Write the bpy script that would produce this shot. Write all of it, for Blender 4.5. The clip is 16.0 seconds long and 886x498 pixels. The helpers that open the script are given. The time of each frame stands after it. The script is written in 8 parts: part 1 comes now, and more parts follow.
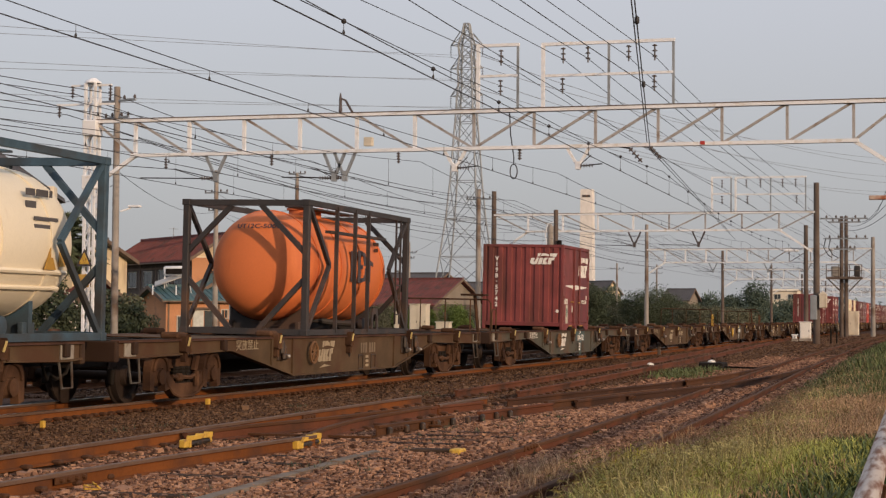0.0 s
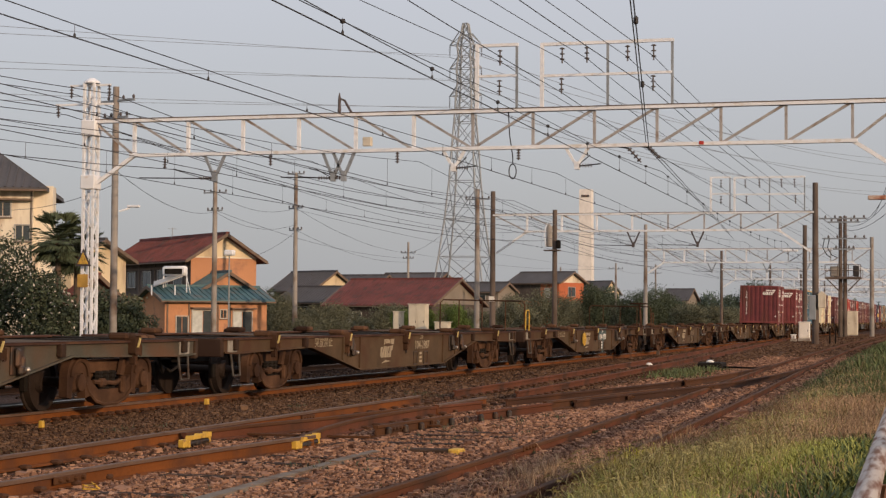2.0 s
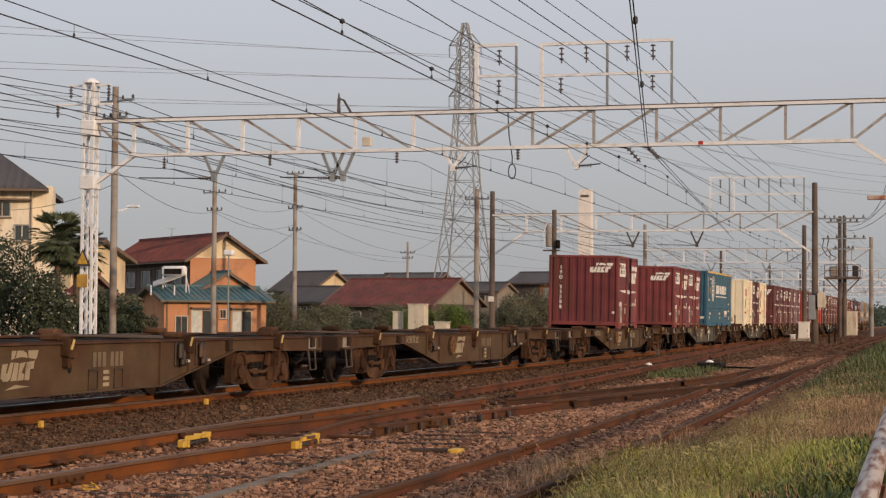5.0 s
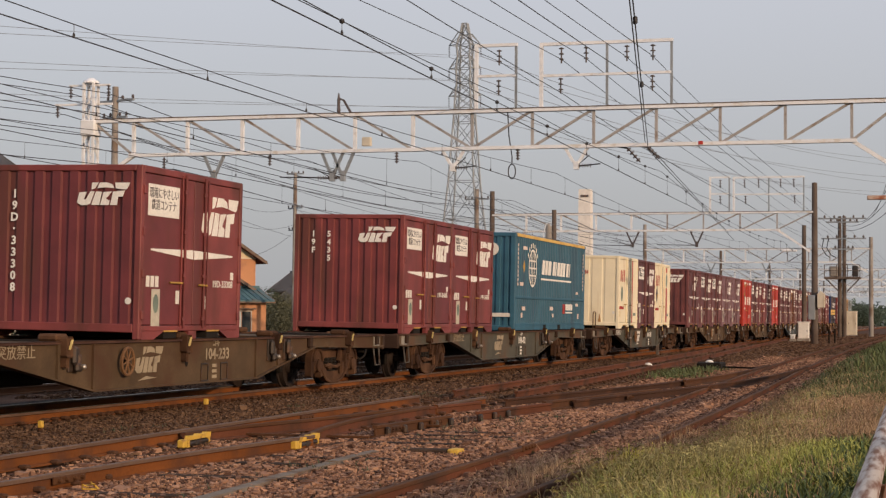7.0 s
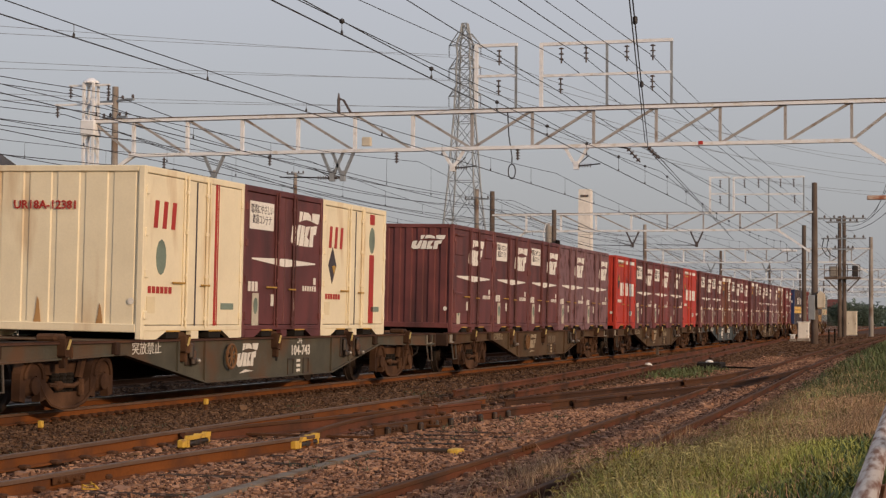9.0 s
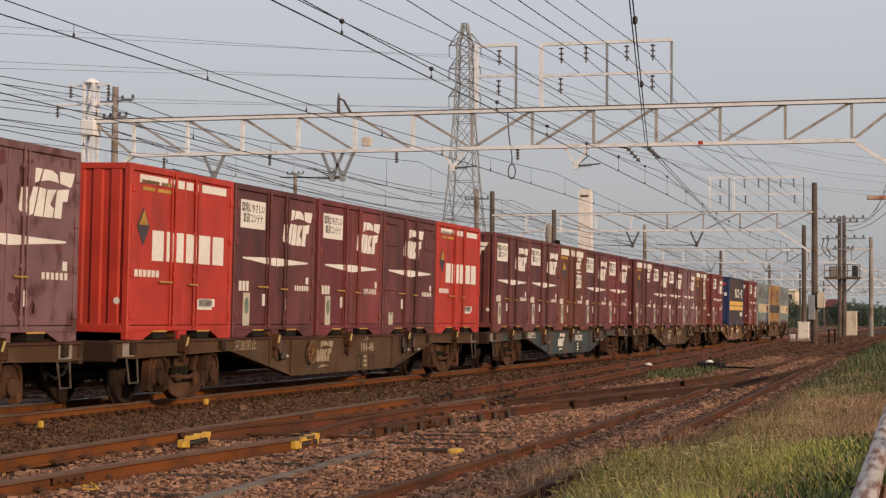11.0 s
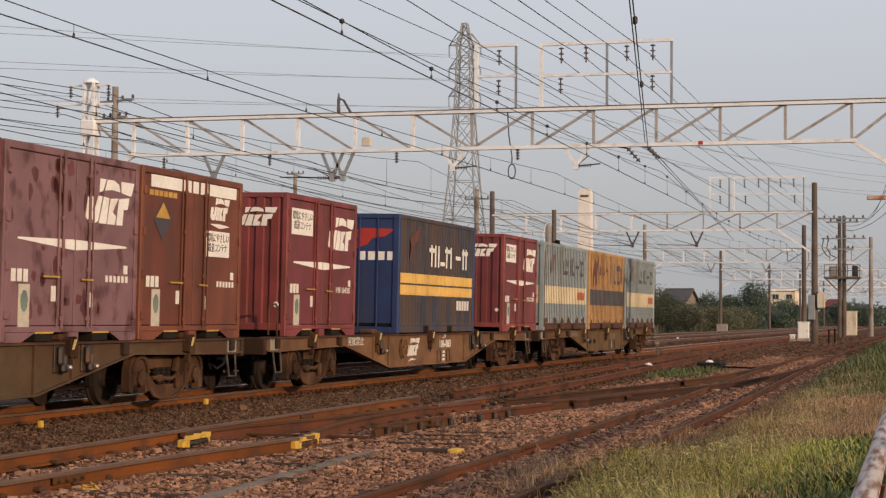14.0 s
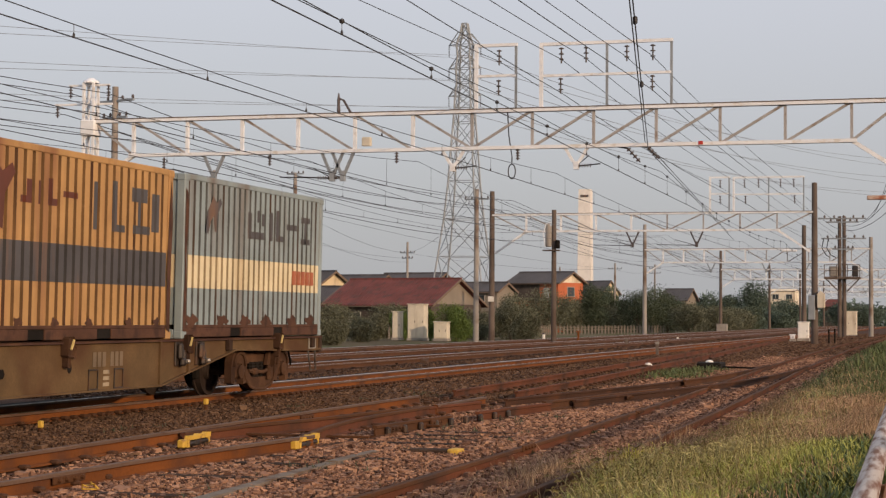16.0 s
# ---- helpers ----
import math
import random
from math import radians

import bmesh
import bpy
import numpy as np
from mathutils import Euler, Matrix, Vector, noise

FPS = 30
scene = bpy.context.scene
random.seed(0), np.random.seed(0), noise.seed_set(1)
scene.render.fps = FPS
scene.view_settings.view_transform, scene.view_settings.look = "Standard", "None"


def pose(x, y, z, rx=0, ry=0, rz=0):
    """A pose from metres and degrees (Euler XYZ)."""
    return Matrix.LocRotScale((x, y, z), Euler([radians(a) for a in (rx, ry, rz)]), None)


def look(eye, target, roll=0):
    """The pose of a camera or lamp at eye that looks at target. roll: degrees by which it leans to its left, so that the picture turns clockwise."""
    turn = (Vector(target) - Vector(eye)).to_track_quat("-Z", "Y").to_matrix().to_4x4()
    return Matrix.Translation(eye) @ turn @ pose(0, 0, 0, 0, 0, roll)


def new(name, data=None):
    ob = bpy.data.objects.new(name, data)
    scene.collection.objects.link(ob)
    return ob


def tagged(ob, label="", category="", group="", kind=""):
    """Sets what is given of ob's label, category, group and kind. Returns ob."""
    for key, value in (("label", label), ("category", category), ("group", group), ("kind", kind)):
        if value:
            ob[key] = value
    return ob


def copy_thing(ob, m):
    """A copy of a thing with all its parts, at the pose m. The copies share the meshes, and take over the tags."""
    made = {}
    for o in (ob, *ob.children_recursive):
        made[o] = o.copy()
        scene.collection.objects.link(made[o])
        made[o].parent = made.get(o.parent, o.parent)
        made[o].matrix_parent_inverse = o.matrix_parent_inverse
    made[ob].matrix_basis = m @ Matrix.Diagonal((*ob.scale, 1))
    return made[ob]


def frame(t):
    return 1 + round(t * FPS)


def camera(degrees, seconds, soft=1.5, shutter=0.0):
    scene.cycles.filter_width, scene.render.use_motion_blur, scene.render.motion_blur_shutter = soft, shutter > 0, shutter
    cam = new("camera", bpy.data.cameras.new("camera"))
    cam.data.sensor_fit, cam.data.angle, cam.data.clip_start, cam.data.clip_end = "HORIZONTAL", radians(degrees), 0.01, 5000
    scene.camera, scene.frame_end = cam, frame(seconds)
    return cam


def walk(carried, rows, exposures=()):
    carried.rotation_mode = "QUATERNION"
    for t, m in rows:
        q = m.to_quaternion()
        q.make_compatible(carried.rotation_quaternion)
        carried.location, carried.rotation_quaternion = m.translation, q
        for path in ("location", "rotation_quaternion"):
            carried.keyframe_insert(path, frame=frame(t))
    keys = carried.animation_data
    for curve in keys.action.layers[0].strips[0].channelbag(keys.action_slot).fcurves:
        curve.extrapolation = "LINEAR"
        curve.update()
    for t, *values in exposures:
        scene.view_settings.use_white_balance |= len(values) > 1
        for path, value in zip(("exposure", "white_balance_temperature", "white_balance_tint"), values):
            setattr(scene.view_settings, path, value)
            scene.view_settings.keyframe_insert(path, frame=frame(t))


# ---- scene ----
# camera on a steady hand; it settles by a hair in the first seconds
cam = camera(27.865, 16.0, soft=1.3, shutter=0.0)
EYE = (0.0, -12.45, 1.29)


def aim(turn, lift=0.0):
    a, b = radians(16.161 + turn), radians(2.198 + lift)
    way = Vector((math.cos(a) * math.cos(b), math.sin(a) * math.cos(b), math.sin(b)))
    return look(EYE, Vector(EYE) + way * 100, 0.36)


walk(cam, [(0.0, aim(0.03)), (0.5, aim(0.03)), (1.5, aim(0.01)), (3.0, aim(-0.02)), (4.0, aim(-0.02)),
           (6.5, aim(-0.027)), (11.5, aim(-0.03)), (16.0, aim(-0.03))], exposures=[(0.0, -0.05), (2.0, -0.06), (4.0, -0.11), (7.0, -0.06), (8.5, -0.07), (9.0, -0.24), (10.2, -0.18), (11.5, -0.03), (12.5, 0.0), (16.0, 0.03)])

# ---- light: a low evening sun behind the camera and a hazy sky
SUN_AZ, SUN_EL = 214.0, 13.0   # degrees clockwise from +y, and above the horizon
world = bpy.data.worlds.new("world")
scene.world = world
world.use_nodes = True
wn = world.node_tree
sky = wn.nodes.new("ShaderNodeTexSky")
sky.sky_type = "NISHITA"
sky.sun_disc = False
sky.sun_elevation, sky.sun_rotation = radians(SUN_EL), radians(SUN_AZ)
sky.altitude, sky.air_density, sky.dust_density, sky.ozone_density = 0, 1.0, 3.5, 1.0
wn.nodes["Background"].inputs["Strength"].default_value = 0.12
veil = wn.nodes.new("ShaderNodeMix")          # evening haze over the whole sky
veil.data_type = "RGBA"
veil.inputs[0].default_value = 0.82
sky_way, height, haze = wn.nodes.new("ShaderNodeTexCoord"), wn.nodes.new("ShaderNodeSeparateXYZ"), wn.nodes.new("ShaderNodeValToRGB")
wn.links.new(sky_way.outputs["Generated"], height.inputs[0])
wn.links.new(height.outputs["Z"], haze.inputs[0])
wn.links.new(haze.outputs[0], veil.inputs[7])
haze.color_ramp.interpolation = "EASE"          # greyer towards the horizon, clearer above
haze.color_ramp.elements[0].position, haze.color_ramp.elements[0].color = 0.0, (4.08, 4.10, 4.26, 1)
haze.color_ramp.elements[1].position, haze.color_ramp.elements[1].color = 0.24, (5.72, 5.78, 6.38, 1)
wn.links.new(sky.outputs[0], veil.inputs[6])
wn.links.new(veil.outputs[2], wn.nodes["Background"].inputs[0])
sun = new("sun", bpy.data.lights.new("sun", "SUN"))
sun.data.energy, sun.data.angle, sun.data.color = 2.9, radians(0.8), (1.0, 0.70, 0.45)
az, el = radians(SUN_AZ), radians(SUN_EL)
sun.matrix_world = look((math.sin(az) * math.cos(el) * 200, math.cos(az) * math.cos(el) * 200, math.sin(el) * 200), (0, 0, 0))

# ---- materials
def mat(name, base, rough=0.7, metal=0.0, var=0.25, scale=2.0, grain=30.0, bump=0.15, stain=None, amount=0.3,
        stain_scale=1.2, streak=1.0, per_object=0.0, bumpdist=0.01, per_island=0.0, fleck=None, along=1.0, tint=0.022, sheen=0.5):
    """Paint, metal or mineral: base colour with wide and fine variation, stains of a second colour, and fine relief."""
    m = bpy.data.materials.new(name)
    m.use_nodes = True
    nt, N, L = m.node_tree, m.node_tree.nodes, m.node_tree.links
    b = N["Principled BSDF"]
    b.inputs["Roughness"].default_value, b.inputs["Metallic"].default_value = rough, metal
    b.inputs["Specular IOR Level"].default_value = sheen
    tc = N.new("ShaderNodeTexCoord")

    def noise_at(s, detail, zs=1.0):
        mp = N.new("ShaderNodeMapping")
        mp.inputs["Scale"].default_value = (s * along, s, s * zs)
        L.new(tc.outputs["Object"], mp.inputs[0])
        n = N.new("ShaderNodeTexNoise")
        n.inputs["Scale"].default_value, n.inputs["Detail"].default_value = 1.0, detail
        L.new(mp.outputs[0], n.inputs["Vector"])
        return n.outputs["Fac"]

    def mix(fac, a, c):
        x = N.new("ShaderNodeMix")
        x.data_type = "RGBA"
        for sock, v in ((x.inputs[0], fac), (x.inputs[6], a), (x.inputs[7], c)):
            if hasattr(v, "is_output"):
                L.new(v, sock)
            else:
                sock.default_value = v
        return x.outputs[2]

    def ramp(fac, lo, hi):
        r = N.new("ShaderNodeMapRange")
        r.inputs[1].default_value, r.inputs[2].default_value = lo, hi
        L.new(fac, r.inputs[0])
        return r.outputs[0]

    if fleck is None:
        fleck = 0.15 if streak < 1 else 0.5
    dark = (*[c * (1 - var) for c in base], 1)
    light = (*[min(1, c * (1 + var)) for c in base], 1)
    wide, fine = noise_at(scale, 4), noise_at(grain, 3)
    col = mix(ramp(wide, 0.3, 0.7), dark, light)
    col = mix(ramp(fine, 0.35, 0.9), col, mix(fleck, col, (*[c * 0.55 for c in base], 1)))
    if per_object or per_island:
        if per_object:
            rnd = N.new("ShaderNodeObjectInfo").outputs["Random"]
        else:
            rnd = N.new("ShaderNodeNewGeometry").outputs["Random Per Island"]
        k = per_object or per_island
        h = N.new("ShaderNodeHueSaturation")
        v = N.new("ShaderNodeMapRange")
        v.inputs[3].default_value, v.inputs[4].default_value = 1 - k, 1 + k
        L.new(rnd, v.inputs[0])
        L.new(v.outputs[0], h.inputs["Value"])
        v2 = N.new("ShaderNodeMapRange")
        v2.inputs[3].default_value, v2.inputs[4].default_value = 0.5 - k * tint, 0.5 + k * tint
        L.new(rnd, v2.inputs[0])
        L.new(v2.outputs[0], h.inputs["Hue"])
        L.new(col, h.inputs["Color"])
        col = h.outputs[0]
    if stain:
        s = noise_at(stain_scale, 6, streak)
        col = mix(ramp(s, 0.62 - amount * 0.4, 0.72 - amount * 0.2), col, (*stain, 1))
        r = N.new("ShaderNodeMapRange")
        r.inputs[3].default_value, r.inputs[4].default_value = rough, min(1, rough + 0.2)
        L.new(s, r.inputs[0])
        L.new(r.outputs[0], b.inputs["Roughness"])
    L.new(col, b.inputs["Base Color"])
    if bump:
        bp = N.new("ShaderNodeBump")
        bp.inputs["Strength"].default_value, bp.inputs["Distance"].default_value = bump, bumpdist
        L.new(fine, bp.inputs["Height"])
        L.new(bp.outputs[0], b.inputs["Normal"])
    return m


M = dict(
    red=mat("container_red", (0.172, 0.033, 0.033), 0.5, var=0.2, stain=(0.11, 0.03, 0.022), amount=0.25, stain_scale=1.4, streak=0.25, per_object=0.25),
    maroon=mat("container_maroon", (0.128, 0.034, 0.033), 0.5, var=0.2, stain=(0.06, 0.02, 0.02), amount=0.25, streak=0.25, per_object=0.15),
    brown=mat("container_brown", (0.15, 0.042, 0.020), 0.55, var=0.2, stain=(0.09, 0.03, 0.018), amount=0.3, streak=0.25, per_object=0.2),
    mauve=mat("container_mauve", (0.185, 0.095, 0.105), 0.6, var=0.15, stain=(0.085, 0.032, 0.034), amount=0.22, stain_scale=3.4, streak=0.7),
    vermilion=mat("container_vermilion", (0.43, 0.034, 0.018), 0.5, var=0.15, stain=(0.25, 0.03, 0.02), amount=0.15, streak=0.25),
    cream=mat("container_cream", (0.80, 0.71, 0.52), 0.55, var=0.05, stain=(0.55, 0.40, 0.24), amount=0.05, streak=0.2),
    blue=mat("container_blue", (0.028, 0.105, 0.165), 0.5, var=0.15, stain=(0.03, 0.075, 0.12), amount=0.15, streak=0.25),
    navy=mat("container_navy", (0.016, 0.034, 0.11), 0.5, var=0.15, stain=(0.03, 0.035, 0.07), amount=0.2, streak=0.25),
    navy_side=mat("faded_navy", (0.034, 0.037, 0.060), 0.65, var=0.25, stain=(0.075, 0.050, 0.042), amount=0.55, stain_scale=2.2, streak=0.15),
    greyblue=mat("faded_blue_grey", (0.255, 0.305, 0.32), 0.65, var=0.12, stain=(0.17, 0.14, 0.12), amount=0.2, streak=0.15),
    ochre=mat("faded_ochre", (0.44, 0.25, 0.095), 0.65, var=0.12, stain=(0.22, 0.09, 0.04), amount=0.2, streak=0.15),
    band_cream=mat("band_cream", (0.70, 0.60, 0.40), 0.6, var=0.1, stain=(0.4, 0.25, 0.12), amount=0.12, streak=0.2),
    band_yellow=mat("band_yellow", (0.66, 0.43, 0.12), 0.6, var=0.1, stain=(0.4, 0.22, 0.07), amount=0.12, streak=0.2),
    band_grey=mat("band_grey", (0.075, 0.070, 0.075), 0.65, var=0.15, stain=(0.2, 0.1, 0.05), amount=0.12, streak=0.2),
    orange=mat("tank_orange", (0.66, 0.175, 0.050), 0.55, var=0.08, scale=0.8, stain=(0.45, 0.10, 0.03), amount=0.15, streak=0.3),
    tank_cream=mat("tank_cream", (0.78, 0.70, 0.55), 0.42, var=0.05, scale=0.8, stain=(0.55, 0.44, 0.3), amount=0.06, streak=0.3),
    frame_dark=mat("frame_dark", (0.032, 0.028, 0.029), 0.6, var=0.3, stain=(0.08, 0.045, 0.03), amount=0.25),
    frame_blue=mat("frame_blue", (0.042, 0.082, 0.120), 0.65, var=0.3, stain=(0.035, 0.033, 0.033), amount=0.5, stain_scale=1.2),
    white=mat("white_marking", (0.80, 0.77, 0.72), 0.6, var=0.06, bump=0.0, stain=(0.5, 0.42, 0.36), amount=0.08),
    plate=mat("white_plate", (0.72, 0.68, 0.62), 0.6, var=0.08, bump=0.0),
    sticker=mat("sticker_paper", (0.52, 0.47, 0.38), 0.6, var=0.12, scale=8, bump=0.0),
    ink=mat("dark_marking", (0.06, 0.05, 0.06), 0.7, var=0.1, bump=0.0),
    ink_red=mat("red_marking", (0.40, 0.03, 0.02), 0.6, var=0.1, bump=0.0),
    ink_green=mat("green_marking", (0.17, 0.22, 0.18), 0.7, var=0.3, bump=0.0),
    faded_red=mat("faded_red_marking", (0.42, 0.13, 0.065), 0.7, var=0.2, bump=0.0),
    ghost=mat("ghost_marking", (0.17, 0.12, 0.075), 0.8, var=0.2, bump=0.0),
    ink_gold=mat("gold_marking", (0.45, 0.26, 0.05), 0.7, var=0.3, bump=0.0),
    wagon_grey=mat("wagon_grey", (0.042, 0.057, 0.064), 0.75, var=0.25, stain=(0.10, 0.055, 0.03), amount=0.35, stain_scale=0.9),
    wagon_brown=mat("wagon_brown", (0.180, 0.088, 0.036), 0.8, var=0.25, stain=(0.10, 0.045, 0.02), amount=0.4, stain_scale=0.9),
    wagon_olive=mat("wagon_olive", (0.070, 0.064, 0.046), 0.78, var=0.25, stain=(0.10, 0.05, 0.025), amount=0.35, stain_scale=0.9),
    wagon_grime=mat("wagon_grime", (0.050, 0.030, 0.020), 0.85, var=0.3, stain=(0.035, 0.019, 0.013), amount=0.4, sheen=0.2),
    wagon_ochre=mat("wagon_ochre", (0.128, 0.078, 0.036), 0.82, var=0.25, stain=(0.085, 0.042, 0.02), amount=0.4, stain_scale=0.9, sheen=0.25),
    wagon_dust=mat("wagon_dust", (0.092, 0.058, 0.032), 0.85, var=0.25, stain=(0.075, 0.037, 0.02), amount=0.4, stain_scale=0.9, sheen=0.25),
    bogie=mat("bogie_rust", (0.104, 0.054, 0.031), 0.85, var=0.4, stain=(0.034, 0.018, 0.012), amount=0.5, bump=0.3, sheen=0.12),
    wheel=mat("wheel_steel", (0.030, 0.018, 0.013), 0.75, metal=0.3, var=0.3, bump=0.1),
    # near-black: shade under wagons and in openings is put into this colour
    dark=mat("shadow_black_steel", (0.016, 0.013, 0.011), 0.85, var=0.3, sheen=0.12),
    yellow=mat("yellow_paint", (0.62, 0.38, 0.05), 0.6, var=0.15, stain=(0.25, 0.13, 0.04), amount=0.25, stain_scale=12),
    rail=mat("rail_rust", (0.175, 0.056, 0.012), 0.8, var=0.25, scale=0.6, stain=(0.09, 0.035, 0.016), amount=0.3, stain_scale=1.5, bump=0.3, sheen=0.25),
    rail_dark=mat("rail_brown", (0.092, 0.038, 0.015), 0.8, var=0.25, scale=0.6, stain=(0.06, 0.03, 0.018), amount=0.35, bump=0.3, sheen=0.25),
    rail_head=mat("rail_worn_head", (0.118, 0.066, 0.040), 0.6, var=0.2, scale=0.9, stain=(0.09, 0.045, 0.025), amount=0.3, stain_scale=2.0, bump=0.2),
    rail_top=mat("rail_polished", (0.45, 0.42, 0.40), 0.28, metal=0.9, var=0.1, bump=0.05),
    sleeper=mat("sleeper_wood", (0.050, 0.031, 0.022), 0.9, var=0.35, grain=60, bump=0.5, per_object=0.3, sheen=0.12),
    ballast=mat("ballast_ground", (0.100, 0.055, 0.038), 0.95, var=0.35, scale=0.8, grain=22, bump=0.9, bumpdist=0.05, stain=(0.06, 0.033, 0.022), amount=0.4, sheen=0.12),
    stone=mat("ballast_stone", (0.262, 0.146, 0.099), 0.9, var=0.2, per_island=0.65, tint=0.012, bump=0.3, sheen=0.12),
    soil=mat("field_ground", (0.13, 0.10, 0.06), 0.95, var=0.35, scale=0.05, grain=6, bump=0.5, stain=(0.07, 0.09, 0.03), amount=0.4, stain_scale=0.08, sheen=0.12),
    conc=mat("concrete", (0.30, 0.27, 0.24), 0.85, var=0.15, stain=(0.17, 0.14, 0.12), amount=0.2),
    pole=mat("pole_concrete", (0.31, 0.28, 0.255), 0.85, var=0.15, scale=0.7, stain=(0.16, 0.11, 0.08), amount=0.3, stain_scale=0.8),
    pole_brown=mat("pole_brown", (0.125, 0.095, 0.078), 0.85, var=0.2, scale=0.7, stain=(0.08, 0.055, 0.042), amount=0.3, stain_scale=0.8),
    steel_white=mat("gantry_paint", (0.76, 0.77, 0.80), 0.6, var=0.06, fleck=0.12, stain=(0.62, 0.58, 0.54), amount=0.1, stain_scale=3),
    steel_grey=mat("galvanised", (0.27, 0.29, 0.31), 0.6, metal=0.15, var=0.15),
    wire=mat("wire", (0.045, 0.042, 0.045), 0.6, metal=0.3, var=0.1, bump=0.0),
    wire_far=mat("wire_aluminium", (0.20, 0.20, 0.21), 0.5, metal=0.4, var=0.1, bump=0.0),
    insul=mat("insulator", (0.09, 0.07, 0.065), 0.35, var=0.2, bump=0.0),
    trough=mat("trough_concrete", (0.20, 0.16, 0.125), 0.9, var=0.2, stain=(0.12, 0.075, 0.05), amount=0.5, stain_scale=4, bump=0.5),
    chimney=mat("chimney_white", (0.78, 0.73, 0.69), 0.7, var=0.05, scale=0.1, grain=0.8, bump=0.0),
    tag=mat("faded_tag", (0.60, 0.46, 0.18), 0.7, var=0.2, bump=0.0),
    # darker gantry paint: the shade on the bars is put into its colour
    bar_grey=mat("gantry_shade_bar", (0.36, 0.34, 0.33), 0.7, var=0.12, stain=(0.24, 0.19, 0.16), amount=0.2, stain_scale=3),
    stone_line=mat("running_line_stone", (0.110, 0.064, 0.041), 0.9, var=0.2, per_island=0.55, bump=0.3, tint=0.012, sheen=0.12),
    stone_yard=mat("yard_stone", (0.062, 0.038, 0.028), 0.9, var=0.2, per_island=0.5, bump=0.3, tint=0.012, sheen=0.12),
    rail_siding=mat("rail_siding", (0.130, 0.045, 0.022), 0.85, var=0.3, scale=0.6, stain=(0.055, 0.026, 0.016), amount=0.35, bump=0.3, sheen=0.25),
    rail_link=mat("rail_link", (0.052, 0.024, 0.014), 0.85, var=0.3, scale=0.6, stain=(0.085, 0.035, 0.016), amount=0.2, bump=0.3, sheen=0.25),
    label_pink=mat("faded_label", (0.66, 0.54, 0.48), 0.7, var=0.15, bump=0.0),
    fence=mat("weathered_fence", (0.27, 0.23, 0.185), 0.9, var=0.2, stain=(0.09, 0.07, 0.05), amount=0.3, stain_scale=4),
    rail_far=mat("rail_far", (0.095, 0.040, 0.016), 0.8, var=0.25, scale=0.6, bump=0.2, sheen=0.25),
    # rib recesses: shade between the ribs put into the colour, plus rust stains
    grey_recess=mat("shaded_blue_grey", (0.088, 0.096, 0.098), 0.8, var=0.3, stain=(0.075, 0.045, 0.03), amount=0.25, stain_scale=3, streak=0.15),
    ochre_recess=mat("shaded_ochre", (0.16, 0.085, 0.032), 0.8, var=0.3, stain=(0.075, 0.035, 0.02), amount=0.25, stain_scale=3, streak=0.15),
    cream_recess=mat("shaded_cream", (0.30, 0.23, 0.13), 0.8, var=0.2, stain=(0.13, 0.07, 0.03), amount=0.2, stain_scale=3, streak=0.15),
    band_recess=mat("shaded_band", (0.045, 0.042, 0.045), 0.8, var=0.2),
    # the train's shade is put into this black, besides oil and brake dust
    blackish=mat("shaded_ballast", (0.016, 0.012, 0.010), 0.9, var=0.4, scale=0.7, grain=25, bump=0.9, bumpdist=0.04, stain=(0.010, 0.008, 0.007), amount=0.35, sheen=0.12),
    faded=mat("faded_marking", (0.34, 0.27, 0.18), 0.7, var=0.15, bump=0.0, stain=(0.14, 0.10, 0.07), amount=0.2, stain_scale=3),
    deck_rust=mat("rusty_deck_edge", (0.070, 0.034, 0.024), 0.85, var=0.3, stain=(0.10, 0.05, 0.028), amount=0.3, stain_scale=1.5, sheen=0.2),
    lever=mat("greasy_lever", (0.045, 0.033, 0.026), 0.5, metal=0.3, var=0.3, stain=(0.09, 0.045, 0.025), amount=0.3, stain_scale=6),
    knob=mat("worn_bright_steel", (0.42, 0.38, 0.34), 0.4, metal=0.7, var=0.2, bump=0.0),
    fresh_teal=mat("fresh_teal_paint", (0.050, 0.092, 0.100), 0.65, var=0.15, stain=(0.07, 0.06, 0.045), amount=0.25, stain_scale=5),
    rust_sill=mat("rusty_sill", (0.095, 0.045, 0.028), 0.8, var=0.3, stain=(0.055, 0.028, 0.02), amount=0.4, stain_scale=4, sheen=0.25),
    step_paint=mat("step_paint", (0.085, 0.075, 0.066), 0.8, var=0.3, stain=(0.05, 0.03, 0.02), amount=0.4, stain_scale=5),
    end_plate=mat("end_plate", (0.30, 0.27, 0.23), 0.7, var=0.15, stain=(0.12, 0.08, 0.05), amount=0.25, stain_scale=4),
    cabinet=mat("cabinet_paint", (0.62, 0.55, 0.44), 0.6, var=0.08, stain=(0.4, 0.33, 0.25), amount=0.15, streak=0.2),
)


